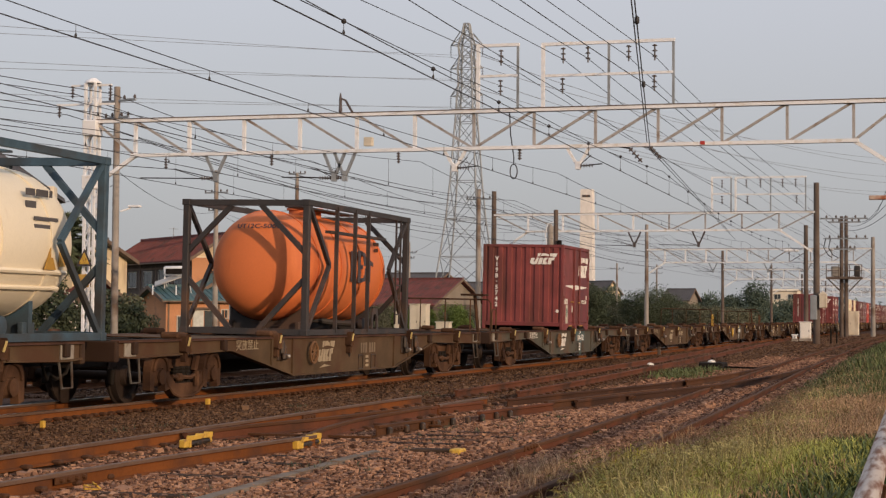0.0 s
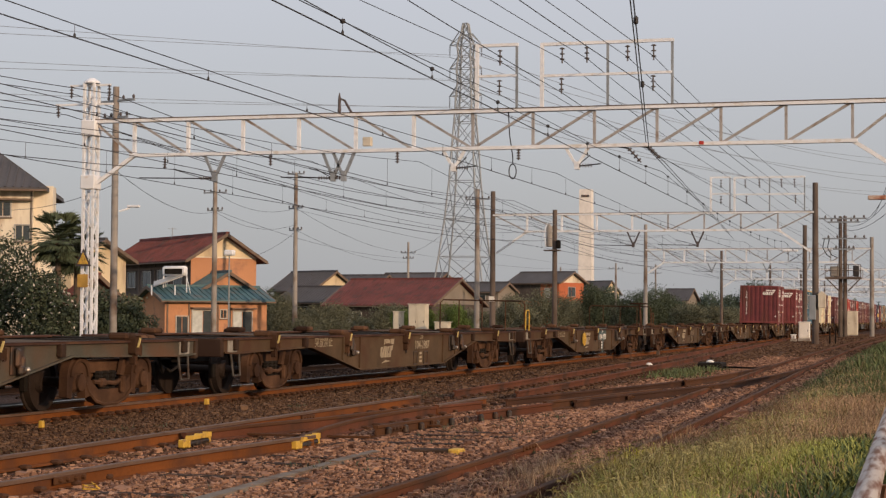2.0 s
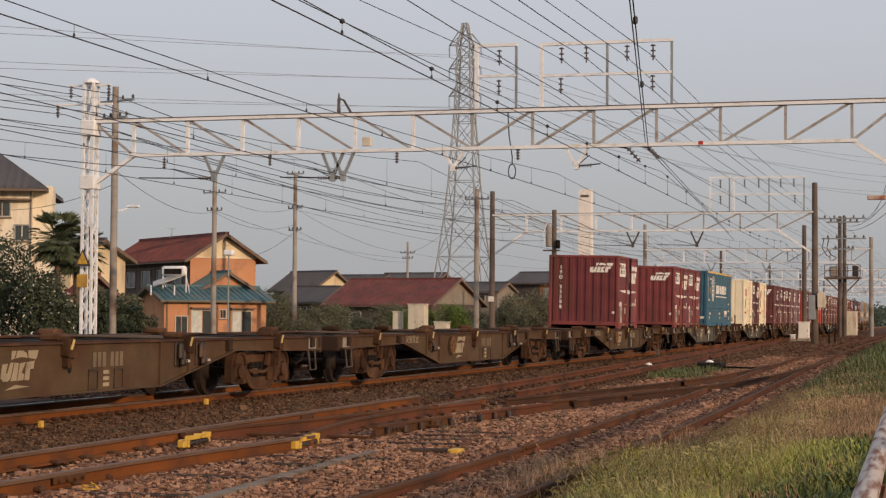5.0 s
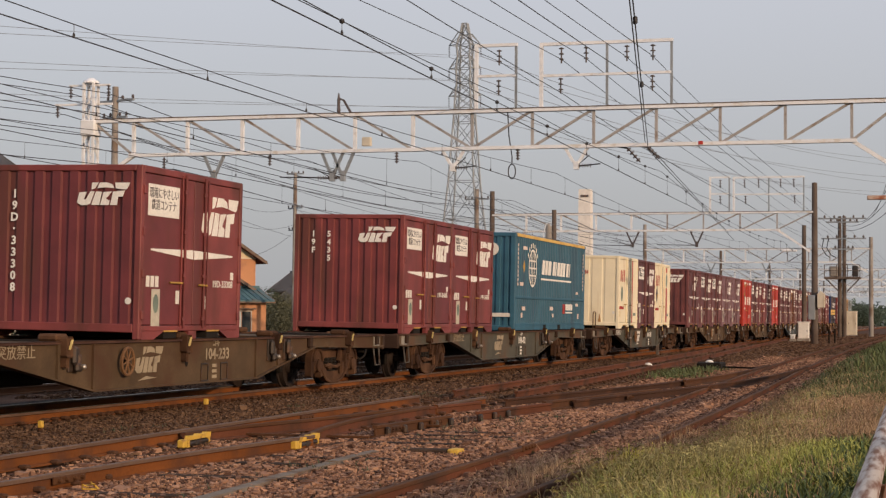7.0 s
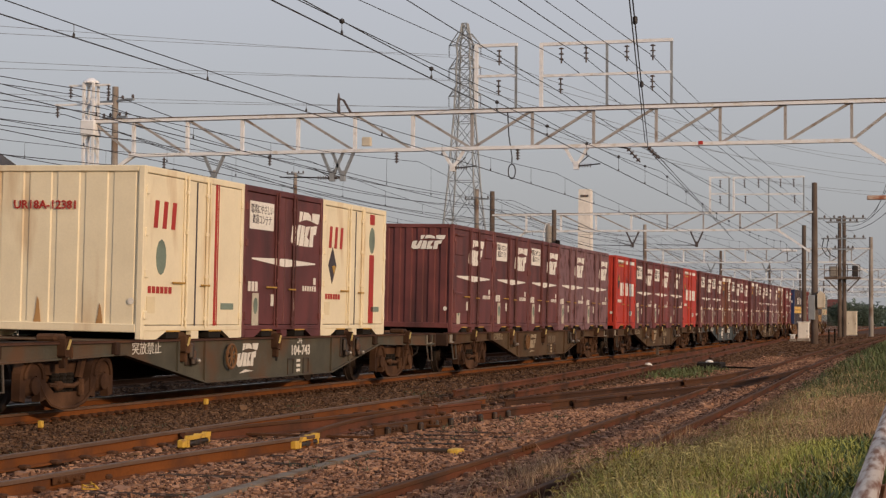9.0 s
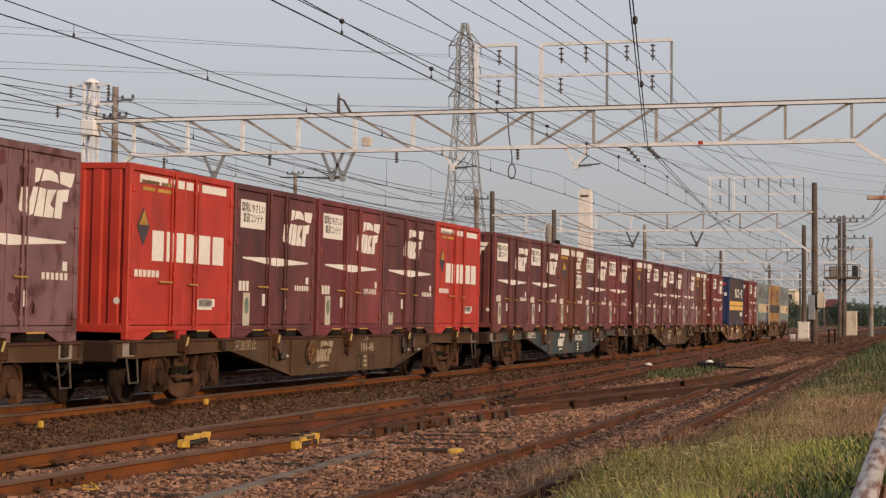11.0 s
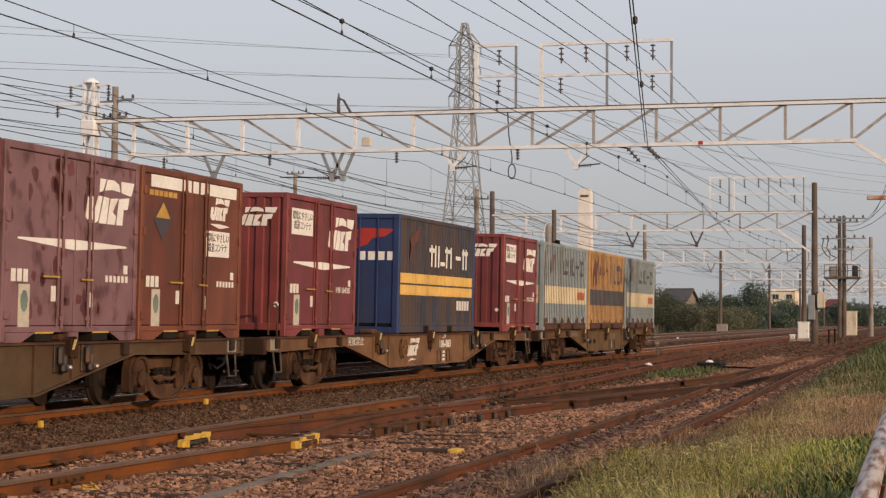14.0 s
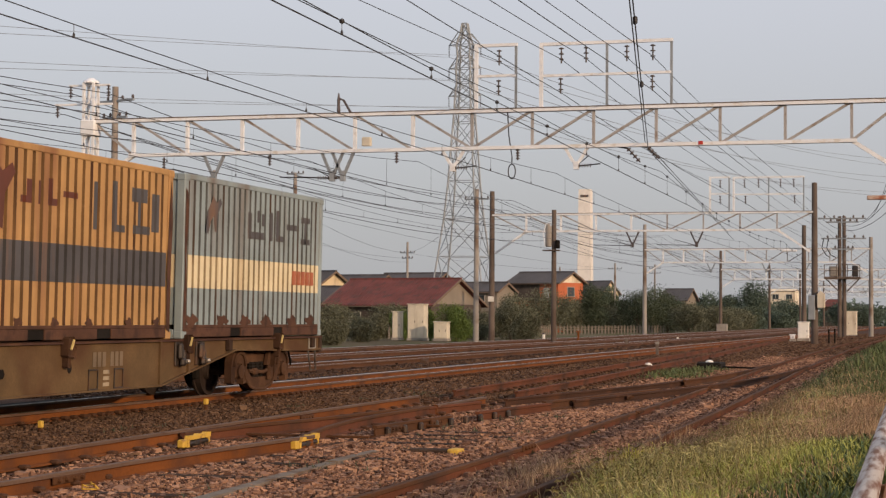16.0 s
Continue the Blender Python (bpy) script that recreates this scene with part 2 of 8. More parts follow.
# ---- building helpers
class G:
    """Collects simple solids into one mesh."""

    def __init__(self):
        self.v, self.f = [], []

    def add(self, vs, fs):
        n = len(self.v)
        self.v += [tuple(p) for p in vs]
        self.f += [tuple(i + n for i in f) for f in fs]
        return self

    def box(self, x0, y0, z0, x1, y1, z1):
        return self.add([(x0, y0, z0), (x1, y0, z0), (x1, y1, z0), (x0, y1, z0), (x0, y0, z1), (x1, y0, z1), (x1, y1, z1), (x0, y1, z1)],
                        [(3, 2, 1, 0), (4, 5, 6, 7), (0, 1, 5, 4), (1, 2, 6, 5), (2, 3, 7, 6), (3, 0, 4, 7)])

    def soft(self, x0, y0, z0, x1, y1, z1, b):
        """A box with chamfered edges."""
        vs, idx = [], {}
        for sx in (0, 1):
            for sy in (0, 1):
                for sz in (0, 1):
                    for k in range(3):
                        c = [(x0, x1)[sx], (y0, y1)[sy], (z0, z1)[sz]]
                        s = (sx, sy, sz)
                        for a in range(3):
                            if a != k:
                                c[a] += b if s[a] == 0 else -b
                        idx[(sx, sy, sz, k)] = len(vs)
                        vs.append(c)
        fs = []
        for k in range(3):
            a, c = [i for i in range(3) if i != k]
            for s in (0, 1):
                q = []
                for u, w in ((0, 0), (1, 0), (1, 1), (0, 1)):
                    t = [0, 0, 0]
                    t[k], t[a], t[c] = s, u, w
                    q.append(idx[(*t, k)])
                fs.append(q)
            for u in (0, 1):
                for w in (0, 1):
                    t0, t1 = [0, 0, 0], [0, 0, 0]
                    t0[a] = t1[a] = u
                    t0[c] = t1[c] = w
                    t1[k] = 1
                    fs.append((idx[(*t0, a)], idx[(*t1, a)], idx[(*t1, c)], idx[(*t0, c)]))
        for sx in (0, 1):
            for sy in (0, 1):
                for sz in (0, 1):
                    fs.append([idx[(sx, sy, sz, k)] for k in range(3)])
        return self.add(vs, fs)

    def tube(self, pts, r, n=6, r1=None):
        pts = [Vector(p) for p in pts]
        vs, fs = [], []
        m = len(pts)
        side = None
        for i, p in enumerate(pts):
            d = (pts[min(i + 1, m - 1)] - pts[max(i - 1, 0)]).normalized()
            if side is None:
                side = d.cross(Vector((0, 0, 1)) if abs(d.z) < 0.9 else Vector((1, 0, 0))).normalized()
            side = (side - d * side.dot(d)).normalized()
            up = d.cross(side)
            rr = r if r1 is None else r + (r1 - r) * i / (m - 1)
            for k in range(n):
                a = 2 * math.pi * k / n
                vs.append(p + side * (math.cos(a) * rr) + up * (math.sin(a) * rr))
        for i in range(m - 1):
            for k in range(n):
                k2 = (k + 1) % n
                fs.append((i * n + k, i * n + k2, (i + 1) * n + k2, (i + 1) * n + k))
        fs.append(tuple(range(n - 1, -1, -1)))
        fs.append(tuple((m - 1) * n + k for k in range(n)))
        return self.add(vs, fs)

    def beam(self, p0, p1, w, h=None, up=(0, 0, 1)):
        p0, p1 = Vector(p0), Vector(p1)
        h = w if h is None else h
        d = (p1 - p0).normalized()
        u = Vector(up)
        if abs(d.dot(u)) > 0.95:
            u = Vector((1, 0, 0))
        s = d.cross(u).normalized()
        u = s.cross(d)
        c = [s * (a * w / 2) + u * (b * h / 2) for a, b in ((-1, -1), (1, -1), (1, 1), (-1, 1))]
        return self.add([p0 + k for k in c] + [p1 + k for k in c],
                        [(3, 2, 1, 0), (4, 5, 6, 7), (0, 1, 5, 4), (1, 2, 6, 5), (2, 3, 7, 6), (3, 0, 4, 7)])

    def slab(self, poly, y0, y1, axis="y"):
        """A flat outline pushed out between two levels: (x, z) along y, (x, y) along z, (y, z) along x."""
        n = len(poly)
        put = {"y": lambda a, b, c: (a, c, b), "z": lambda a, b, c: (a, b, c), "x": lambda a, b, c: (c, a, b)}[axis]
        vs = [put(a, b, y0) for a, b in poly] + [put(a, b, y1) for a, b in poly]
        fs = [tuple(range(n)), tuple(range(2 * n - 1, n - 1, -1))]
        fs += [(i, i + n, (i + 1) % n + n, (i + 1) % n) for i in range(n)]
        return self.add(vs, fs)

    def lathe(self, prof, n=24, at=(0, 0, 0), axis="x"):
        """Turns (along, radius) pairs round an axis."""
        vs, fs = [], []
        for a, r in prof:
            for k in range(n):
                t = 2 * math.pi * k / n
                p = {"x": (a, r * math.cos(t), r * math.sin(t)), "y": (r * math.cos(t), a, r * math.sin(t)), "z": (r * math.cos(t), r * math.sin(t), a)}[axis]
                vs.append((p[0] + at[0], p[1] + at[1], p[2] + at[2]))
        for i in range(len(prof) - 1):
            for k in range(n):
                k2 = (k + 1) % n
                fs.append((i * n + k, i * n + k2, (i + 1) * n + k2, (i + 1) * n + k))
        fs.append(tuple(range(n - 1, -1, -1)))
        fs.append(tuple((len(prof) - 1) * n + k for k in range(n)))
        return self.add(vs, fs)

    def mesh(self, name, material, smooth=False, fix=True):
        me = bpy.data.meshes.new(name)
        me.from_pydata(self.v, [], self.f)
        if fix:
            bm = bmesh.new()
            bm.from_mesh(me)
            bmesh.ops.recalc_face_normals(bm, faces=bm.faces)
            bm.to_mesh(me)
            bm.free()
        me.materials.append(material)
        if smooth:
            me.shade_smooth()
            me.set_sharp_from_angle(angle=radians(40))
        return me


def part(name, g, material, parent=None, label="", smooth=False, fix=True):
    """Links one mesh object, under its thing where there is one."""
    me = g if isinstance(g, bpy.types.Mesh) else g.mesh(name, material, smooth, fix)
    ob = new(name, me)
    if parent:
        ob.parent = parent
    if label:
        ob["label"] = label
    return ob


def thing(name, label, category, group="", kind="", at=None):
    ob = new(name)
    ob.empty_display_size = 0.2
    if at is not None:
        ob.matrix_basis = at
    return tagged(ob, label, category, group, kind)


def words(text, size, material, m, width=None, depth=0.002, bold=0.0):
    """Lettering in the built-in font as a mesh; m places its centre, x along the line, y up, z out of the surface."""
    cu = bpy.data.curves.new("lettering", "FONT")
    cu.body, cu.size, cu.align_x, cu.align_y, cu.extrude, cu.offset, cu.resolution_u = text, size, "CENTER", "CENTER", depth, bold, 2
    tmp = bpy.data.objects.new("lettering", cu)
    me = bpy.data.meshes.new_from_object(tmp)
    bpy.data.objects.remove(tmp)
    bpy.data.curves.remove(cu)
    if width and len(me.vertices):
        xs = [v.co.x for v in me.vertices]
        k = width / max(1e-6, max(xs) - min(xs))
        me.transform(Matrix.Diagonal((k, 1, 1, 1)))
    me.transform(m)
    me.materials.clear()
    me.materials.append(material)
    return me


# surfaces of a load: NEAR faces -y (x runs along), FRONT faces -x (reads along -y)
def near_at(x, y, z, tilt=0):
    return Matrix.Translation((x, y, z)) @ Matrix(((1, 0, 0, 0), (0, 0, -1, 0), (0, 1, 0, 0), (0, 0, 0, 1))) @ pose(0, 0, 0, 0, 0, tilt)


def front_at(x, y, z):
    return Matrix.Translation((x, y, z)) @ Matrix(((0, 0, -1, 0), (-1, 0, 0, 0), (0, 1, 0, 0), (0, 0, 0, 1)))


def flat(polys, m, depth=0.006):
    """Flat shapes in (across, up), laid on a surface by m."""
    g = G()
    for p in polys:
        n = len(p)
        vs = [m @ Vector((a, b, 0)) for a, b in p] + [m @ Vector((a, b, depth)) for a, b in p]
        g.add(vs, [tuple(range(n)), tuple(range(2 * n - 1, n - 1, -1))] + [(i, i + n, (i + 1) % n + n, (i + 1) % n) for i in range(n)])
    return g

# ---- ground and tracks; rail tops at z = 0, ballast at about -0.17
def lerp_path(pts, step):
    out = []
    for (x0, y0), (x1, y1) in zip(pts, pts[1:]):
        n = max(1, int((x1 - x0) / step))
        out += [(x0 + (x1 - x0) * i / n, y0 + (y1 - y0) * i / n) for i in range(n)]
    out.append(pts[-1])
    # ease the corners
    for _ in range(6):
        out = [out[0]] + [(b[0], (a[1] + 2 * b[1] + c[1]) / 4) for a, b, c in zip(out, out[1:], out[2:])] + [out[-1]]
    return out


def y_of(path, x):
    return float(np.interp(x, [p[0] for p in path], [p[1] for p in path]))


TRACK_MAIN = lerp_path([(-6, 0), (60, 0), (120, 0.2), (200, 0.6), (420, 2.0)], 2)
TRACK_SIDE = lerp_path([(4, -4.80), (14.7, -4.56), (22.5, -4.44), (28.4, -4.42), (33, -4.34), (40.7, -4.10), (46, -3.82), (57, -3.45), (79, -2.5), (100, -1.5), (128, -0.2)], 2)
TRACK_LINK = lerp_path([(4, -4.78), (12.9, -4.58), (14.7, -4.64), (16.7, -4.79), (18.7, -4.96), (20.6, -5.08), (23.2, -5.29), (25.2, -5.50), (28.2, -5.86), (31, -6.35), (34, -6.82), (38, -7.32), (42, -7.6), (47, -7.75), (52, -7.72)], 1)
TRACK_NEAR = lerp_path([(4, -8.66), (14, -8.62), (23, -8.52), (29, -8.37), (39, -8.08), (50, -7.72), (83, -7.0), (106, -6.65), (170, -6.35), (420, -5)], 2)
TRACK_FAR1 = lerp_path([(10, 4.6), (120, 4.7), (420, 6.5)], 3)
TRACK_FAR2 = lerp_path([(10, 8.4), (120, 8.3), (420, 10)], 3)
TRACK_FAR3 = lerp_path([(20, 12.4), (120, 11.9), (420, 13)], 3)

RAIL = [(-0.063, -0.150), (0.063, -0.150), (0.063, -0.138), (0.012, -0.122), (0.010, -0.045), (0.033, -0.034), (0.033, -0.006), (0.026, 0.0),
        (-0.026, 0.0), (-0.033, -0.006), (-0.033, -0.034), (-0.010, -0.045), (-0.012, -0.122), (-0.063, -0.138)]


def rail_mesh(path, off, material, x0=-1e9, x1=1e9, lift=0.0):
    g, n = G(), len(RAIL)
    pts = [p for p in path if x0 <= p[0] <= x1]
    vs, fs = [], []
    for x, y in pts:
        vs += [(x, y + off + a, b + lift) for a, b in RAIL]
    for i in range(len(pts) - 1):
        fs += [(i * n + k, i * n + (k + 1) % n, (i + 1) * n + (k + 1) % n, (i + 1) * n + k) for k in range(n)]
    fs += [tuple(range(n - 1, -1, -1)), tuple((len(pts) - 1) * n + k for k in range(n))]
    return g.add(vs, fs)


def rust_tones(ob, head):
    """The worn head of a rail is duller than its rusty web."""
    ob.data.materials.append(head)
    n = len(RAIL)
    for k, f in enumerate(ob.data.polygons):
        f.material_index = 1 if k % n in (5, 6, 7, 8, 9) else 0
    return ob


def shine(path, off, x0=-1e9, x1=1e9):
    """The worn running band on top of a rail."""
    g = G()
    pts = [p for p in path if x0 <= p[0] <= x1]
    e = -1 if off > 0 else 1          # the polish runs round the inner corner of the head
    vs = [(x, y + off + e * a, b) for x, y in pts for a, b in ((0.0338, -0.0075), (0.0322, -0.003), (0.027, 0.0015), (-0.018, 0.002))]
    return g.add(vs, [(4 * i + k, 4 * i + k + 1, 4 * i + k + 5, 4 * i + k + 4) for i in range(len(pts) - 1) for k in range(3)])


sleeper_mesh = G().soft(-0.11, -1.05, -0.34, 0.11, 1.05, -0.172, 0.012).mesh("sleeper", M["sleeper"])
clip_mesh = G().soft(-0.05, -0.05, -0.15, 0.05, 0.05, -0.105, 0.015).mesh("rail_clip", M["rail_dark"])
GAUGE = 0.567


def track(name, label, path, material, x0, x1, polished=False, piece_x=(10, 48), clips=True, starts=None, sunk=0.0, further=None, head=None):
    head = head or M["rail_head"]
    t = thing(name, label, "railway track", kind="structure")
    for s in (-1, 1):
        r = rust_tones(part("rail", rail_mesh(path, s * GAUGE, material, (starts or {}).get(s, x0), further[0][0] + 0.01 if further else x1, -sunk), material, t, "rusty steel rail"), head)
        for (xa, m), (xb, _) in zip(further or (), (further or ())[1:] + ((x1, None),)):
            part("rail", rail_mesh(path, s * GAUGE, m, max(xa - 0.01, (starts or {}).get(s, x0)), xb + 0.01, -sunk), m, t, "dark brown steel rail")
        if polished:
            part("running_band", shine(path, s * GAUGE, x0, x1), M["rail_top"], r, "worn bright rail head", fix=False)
    x = max(x0, piece_x[0])
    far = G()
    while x < x1:
        y = y_of(path, x)
        if x < piece_x[1]:
            ob = part("sleeper", sleeper_mesh, None, t)
            ob.location = (x, y, -sunk)
            if clips:
                for s in (-GAUGE - 0.085, GAUGE - 0.085, -GAUGE + 0.085, GAUGE + 0.085):
                    ob = part("rail_clip", clip_mesh, None, t)
                    ob.location = (x, y + s, 0)
        elif x < 150:
            far.box(x - 0.11, y - 1.05, -0.30, x + 0.11, y + 1.05, -0.160)
        x += 0.62
    if far.v:
        tagged(part("far_sleepers", far, M["sleeper"], t), kind="stuff")
    return t


track("main_track", "rusty running track with bright rail heads under the freight train", TRACK_MAIN, M["rail"], -6, 420, True, (16, 62))
track("side_track", "rust-orange passing track on brown ballast", TRACK_SIDE, M["rail"], 4, 128, False, (10, 50), starts={-1: 25.0}, further=((29.0, M["rail_siding"]),))
link = track("link_track", "dark rusty turnout leading to the grassy siding", TRACK_LINK, M["rail"], 4, 52, False, (22.3, 50), clips=False, starts={1: 25.0}, sunk=0.02, further=((20.0, M["rail_dark"]), (24.0, M["rail_siding"]), (28.0, M["rail_link"])))
track("siding_track", "rusty overgrown siding half buried in ballast", TRACK_NEAR, M["rail_siding"], 4, 420, False, (10, 50), clips=False, sunk=0.07, head=M["rail_dark"])
for nm, path in (("far_track", TRACK_FAR1), ("far_track", TRACK_FAR2), ("far_track", TRACK_FAR3)):
    track(nm, "rust-brown track on the far side of the yard", path, M["rail_far"], 20, 420, True, (30, 30), clips=False)
def blade(stock, own, side, sign):
    """A planed switch blade that leaves the stock rail at a narrow gap and swings into its own track."""
    pts = []
    for k in range(32):
        x = 18.6 + 6.45 * k / 31
        u = min(1.0, (x - 18.6) / 4.0)
        y_stock, y_own = y_of(stock, x) + side * GAUGE, y_of(own, x) + side * GAUGE
        pts.append((x, y_own + (y_stock + sign * 0.09 - y_own) * (1 - u) ** 2))
    g = rail_mesh(pts, 0.0, M["rail_siding"])
    n = len(RAIL)
    for k in range(6 * n):      # the tip is planed down
        i = k // n
        x, y, z = g.v[k]
        g.v[k] = (x, y, z - 0.004 * (6 - i) if z > -0.06 else z)
    return rust_tones(part("switch_blade", g, M["rail_siding"], link, "planed rusty switch blade"), M["rail_dark"])


blade(TRACK_SIDE, TRACK_LINK, 1, -1)
blade(TRACK_LINK, TRACK_SIDE, -1, 1)
for x in (19.9, 22.3):
    part("stretcher_bar", G().soft(x - 0.03, y_of(TRACK_LINK, x) - GAUGE - 0.2, -0.13, x + 0.03, y_of(TRACK_SIDE, x) + GAUGE + 0.1, -0.10, 0.006), M["rail_dark"], link, "flat steel stretcher bar")
# closely set fastenings along the running rail past the joint
for k in range(150):
    x = 21.6 + 0.27 * k
    ob = part("rail_clip", clip_mesh, None, link)
    ob.location = (x, y_of(TRACK_MAIN, x) - GAUGE - 0.10, 0.012)
# guard rails of the turnout
part("guard_rail", rail_mesh(TRACK_LINK, -GAUGE + 0.11, M["rail_dark"], 27, 33), M["rail_dark"], link)
part("guard_rail", rail_mesh(TRACK_LINK, GAUGE - 0.11, M["rail_dark"], 38, 44), M["rail_dark"], link)


for x, off, path in ((22.9, GAUGE, TRACK_SIDE), (22.6, -GAUGE, TRACK_LINK)):
    y = y_of(path, x) + off
    p = part("joint_plate", G().soft(x - 0.24, y - 0.045, -0.118, x + 0.24, y - 0.012, -0.045, 0.006), M["rail_dark"], link, "dark bolted joint plate")
    for d in (-0.16, -0.05, 0.05, 0.16):
        part("bolt", G().lathe([(-0.05, 0.006), (-0.045, 0.02), (-0.018, 0.022)], 6, (x + d, y - 0.02, -0.082), "y"), M["rail_dark"], p)
# rail anchors against the web of the near rail
for k in range(9):
    x = 20.9 + 0.55 * k
    part("rail_anchor", G().soft(x - 0.045, y_of(TRACK_LINK, x) - GAUGE - 0.08, -0.16, x + 0.045, y_of(TRACK_LINK, x) - GAUGE - 0.012, -0.055, 0.02), M["lever"], link, "dark rail anchor")


def ground_sheet():
    """One sheet to the horizon, finely cut near the camera: ballast between the tracks, a low grassy bank, fields beyond."""
    rnd = random.Random(3)
    xs = [-3000, -800, -200, -60, -20, -6] + [-4 + 1.0 * i for i in range(70)] + [68 + 4 * i for i in range(20)] + [150 + 25 * i for i in range(12)] + [500, 700, 1000, 1600, 3000]
    ys = [-3000, -800, -200, -60, -30, -20] + [-16 + 0.5 * i for i in range(80)] + [25, 28, 32, 40, 55, 80, 120, 200, 400, 800, 1600, 3000]
    vs = []
    for x in xs:
        for y in ys:
            z = -0.175 if -9.6 < y < 14 else -0.22
            if -16 < y < 24 and -5 < x < 70:
                z += rnd.uniform(-0.012, 0.012)
            ye = y_of(TRACK_NEAR, min(max(x, 4), 400)) - 0.95
            if y < ye:
                z += min(0.28, (ye - y) * 0.13)
            if y > 15:
                z -= min(0.35, (y - 15) * 0.08)
            vs.append((x, y, z))
    n = len(ys)
    fs = [(i * n + j, (i + 1) * n + j, (i + 1) * n + j + 1, i * n + j + 1) for i in range(len(xs) - 1) for j in range(n - 1)]
    me = bpy.data.meshes.new("ground")
    me.from_pydata(vs, [], fs)
    me.materials.append(M["ballast"])
    me.materials.append(M["soil"])
    me.shade_smooth()
    for p in me.polygons:
        c = p.center
        if c.y > 19 or c.y < -10.4 + 0.5 * math.sin(c.x * 1.7) + 0.4 * math.sin(c.x * 0.63 + 1) or c.x < -10 or c.x > 420:
            p.material_index = 1
    return tagged(new("ground", me), "brown ballast yard ground running out into dry fields", "ground", kind="structure")


ground_sheet()


def shaded_bed():
    """Ballast between and behind the running rails: oil, brake dust and painted-in train shade."""
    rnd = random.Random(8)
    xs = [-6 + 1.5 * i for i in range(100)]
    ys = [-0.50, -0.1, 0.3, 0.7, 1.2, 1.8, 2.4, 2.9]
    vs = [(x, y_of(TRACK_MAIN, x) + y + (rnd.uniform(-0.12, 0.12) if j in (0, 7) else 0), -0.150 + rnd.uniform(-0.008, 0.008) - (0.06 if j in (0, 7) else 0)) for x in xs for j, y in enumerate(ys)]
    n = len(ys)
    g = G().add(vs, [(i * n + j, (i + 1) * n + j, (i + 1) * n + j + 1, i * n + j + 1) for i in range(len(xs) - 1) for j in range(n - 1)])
    return tagged(part("track_bed", g, M["blackish"], smooth=True), "ballast bed of the running track, darkened by grease and painted shade", "ballast", kind="structure")


shaded_bed()

# long dark turnout timbers that stick out of the ballast, painted ticks, fishplates and a scrap of rope
for k, (x, a, b) in enumerate(((13.2, -6.5, -5.6), (14.9, -6.9, -5.5), (16.4, -6.35, -5.6), (17.3, -6.9, -5.6), (19.6, -7.1, -5.8), (20.3, -7.0, -5.9), (21.0, -7.3, -5.9), (21.7, -7.2, -6.0))):
    ob = part("turnout_timber", G().soft(x - 0.10, a, -0.3, x + 0.10, b, -0.142, 0.015), M["sleeper"], link)
for x in (13.6, 21.2, 31.0):
    for s in (-1, 1):
        y = y_of(TRACK_LINK, x) - GAUGE - 0.03 if s < 0 else y_of(TRACK_NEAR, x + 5) + GAUGE - 0.03
        xx = x if s < 0 else x + 5
        p = part("fishplate", G().soft(xx - 0.28, y - 0.018, -0.115, xx + 0.28, y + 0.002, -0.05, 0.006), M["rail_dark"], link)
        for d in (-0.2, -0.07, 0.07, 0.2):
            part("bolt", G().lathe([(-0.05, 0.006), (-0.045, 0.02), (-0.018, 0.022)], 6, (xx + d, y, -0.082), "y"), M["rail_dark"], p)

# ---- the freight train: flat wagons and what stands on them
SPEED, PITCH, FIRST = 18.545, 20.4, 1.61   # metres a second, wagon length, place of the first wagon's front at 0 s
LEAN = 0.9                                  # the whole train leans a little to the camera
DECK = 0.965
MOVERS = []                                 # (thing, metres behind the first wagon's front, height, across)


def put_on_train(ob, wagon, rel, z=0.0, y=0.0):
    MOVERS.append((ob, wagon * PITCH + rel, z, y))
    return ob


EMBLEM = (((0.28, 0.98), (0.40, 0.98), (0.34, 0.72), (0.27, 0.68)), ((0.43, 0.98), (0.57, 0.98), (0.67, 0.90), (0.70, 0.74), (0.53, 0.77), (0.38, 0.73)),
          ((0.72, 0.98), (1.0, 0.98), (0.95, 0.72), (0.92, 0.68), (0.73, 0.73)),
          ((0.0, 0.12), (0.04, 0.55), (0.18, 0.58), (0.13, 0.26), (0.17, 0.26), (0.25, 0.60), (0.33, 0.60), (0.25, 0.06), (0.18, 0.0), (0.07, 0.0)),
          ((0.27, 0.01), (0.36, 0.60), (0.47, 0.58), (0.42, 0.01)), ((0.44, 0.01), (0.50, 0.57), (0.66, 0.60), (0.55, 0.28), (0.62, 0.20), (0.60, 0.01)),
          ((0.63, 0.01), (0.68, 0.59), (0.90, 0.64), (0.87, 0.38), (0.78, 0.36), (0.76, 0.01)))


def emblem(m, k=1.0, kx=1.0):
    """The operator's slanted block mark, as plain shapes."""
    return flat([[((a - 0.5) * 1.28 * k * kx, (b - 0.5) * 0.64 * k) for a, b in p] for p in EMBLEM], m)


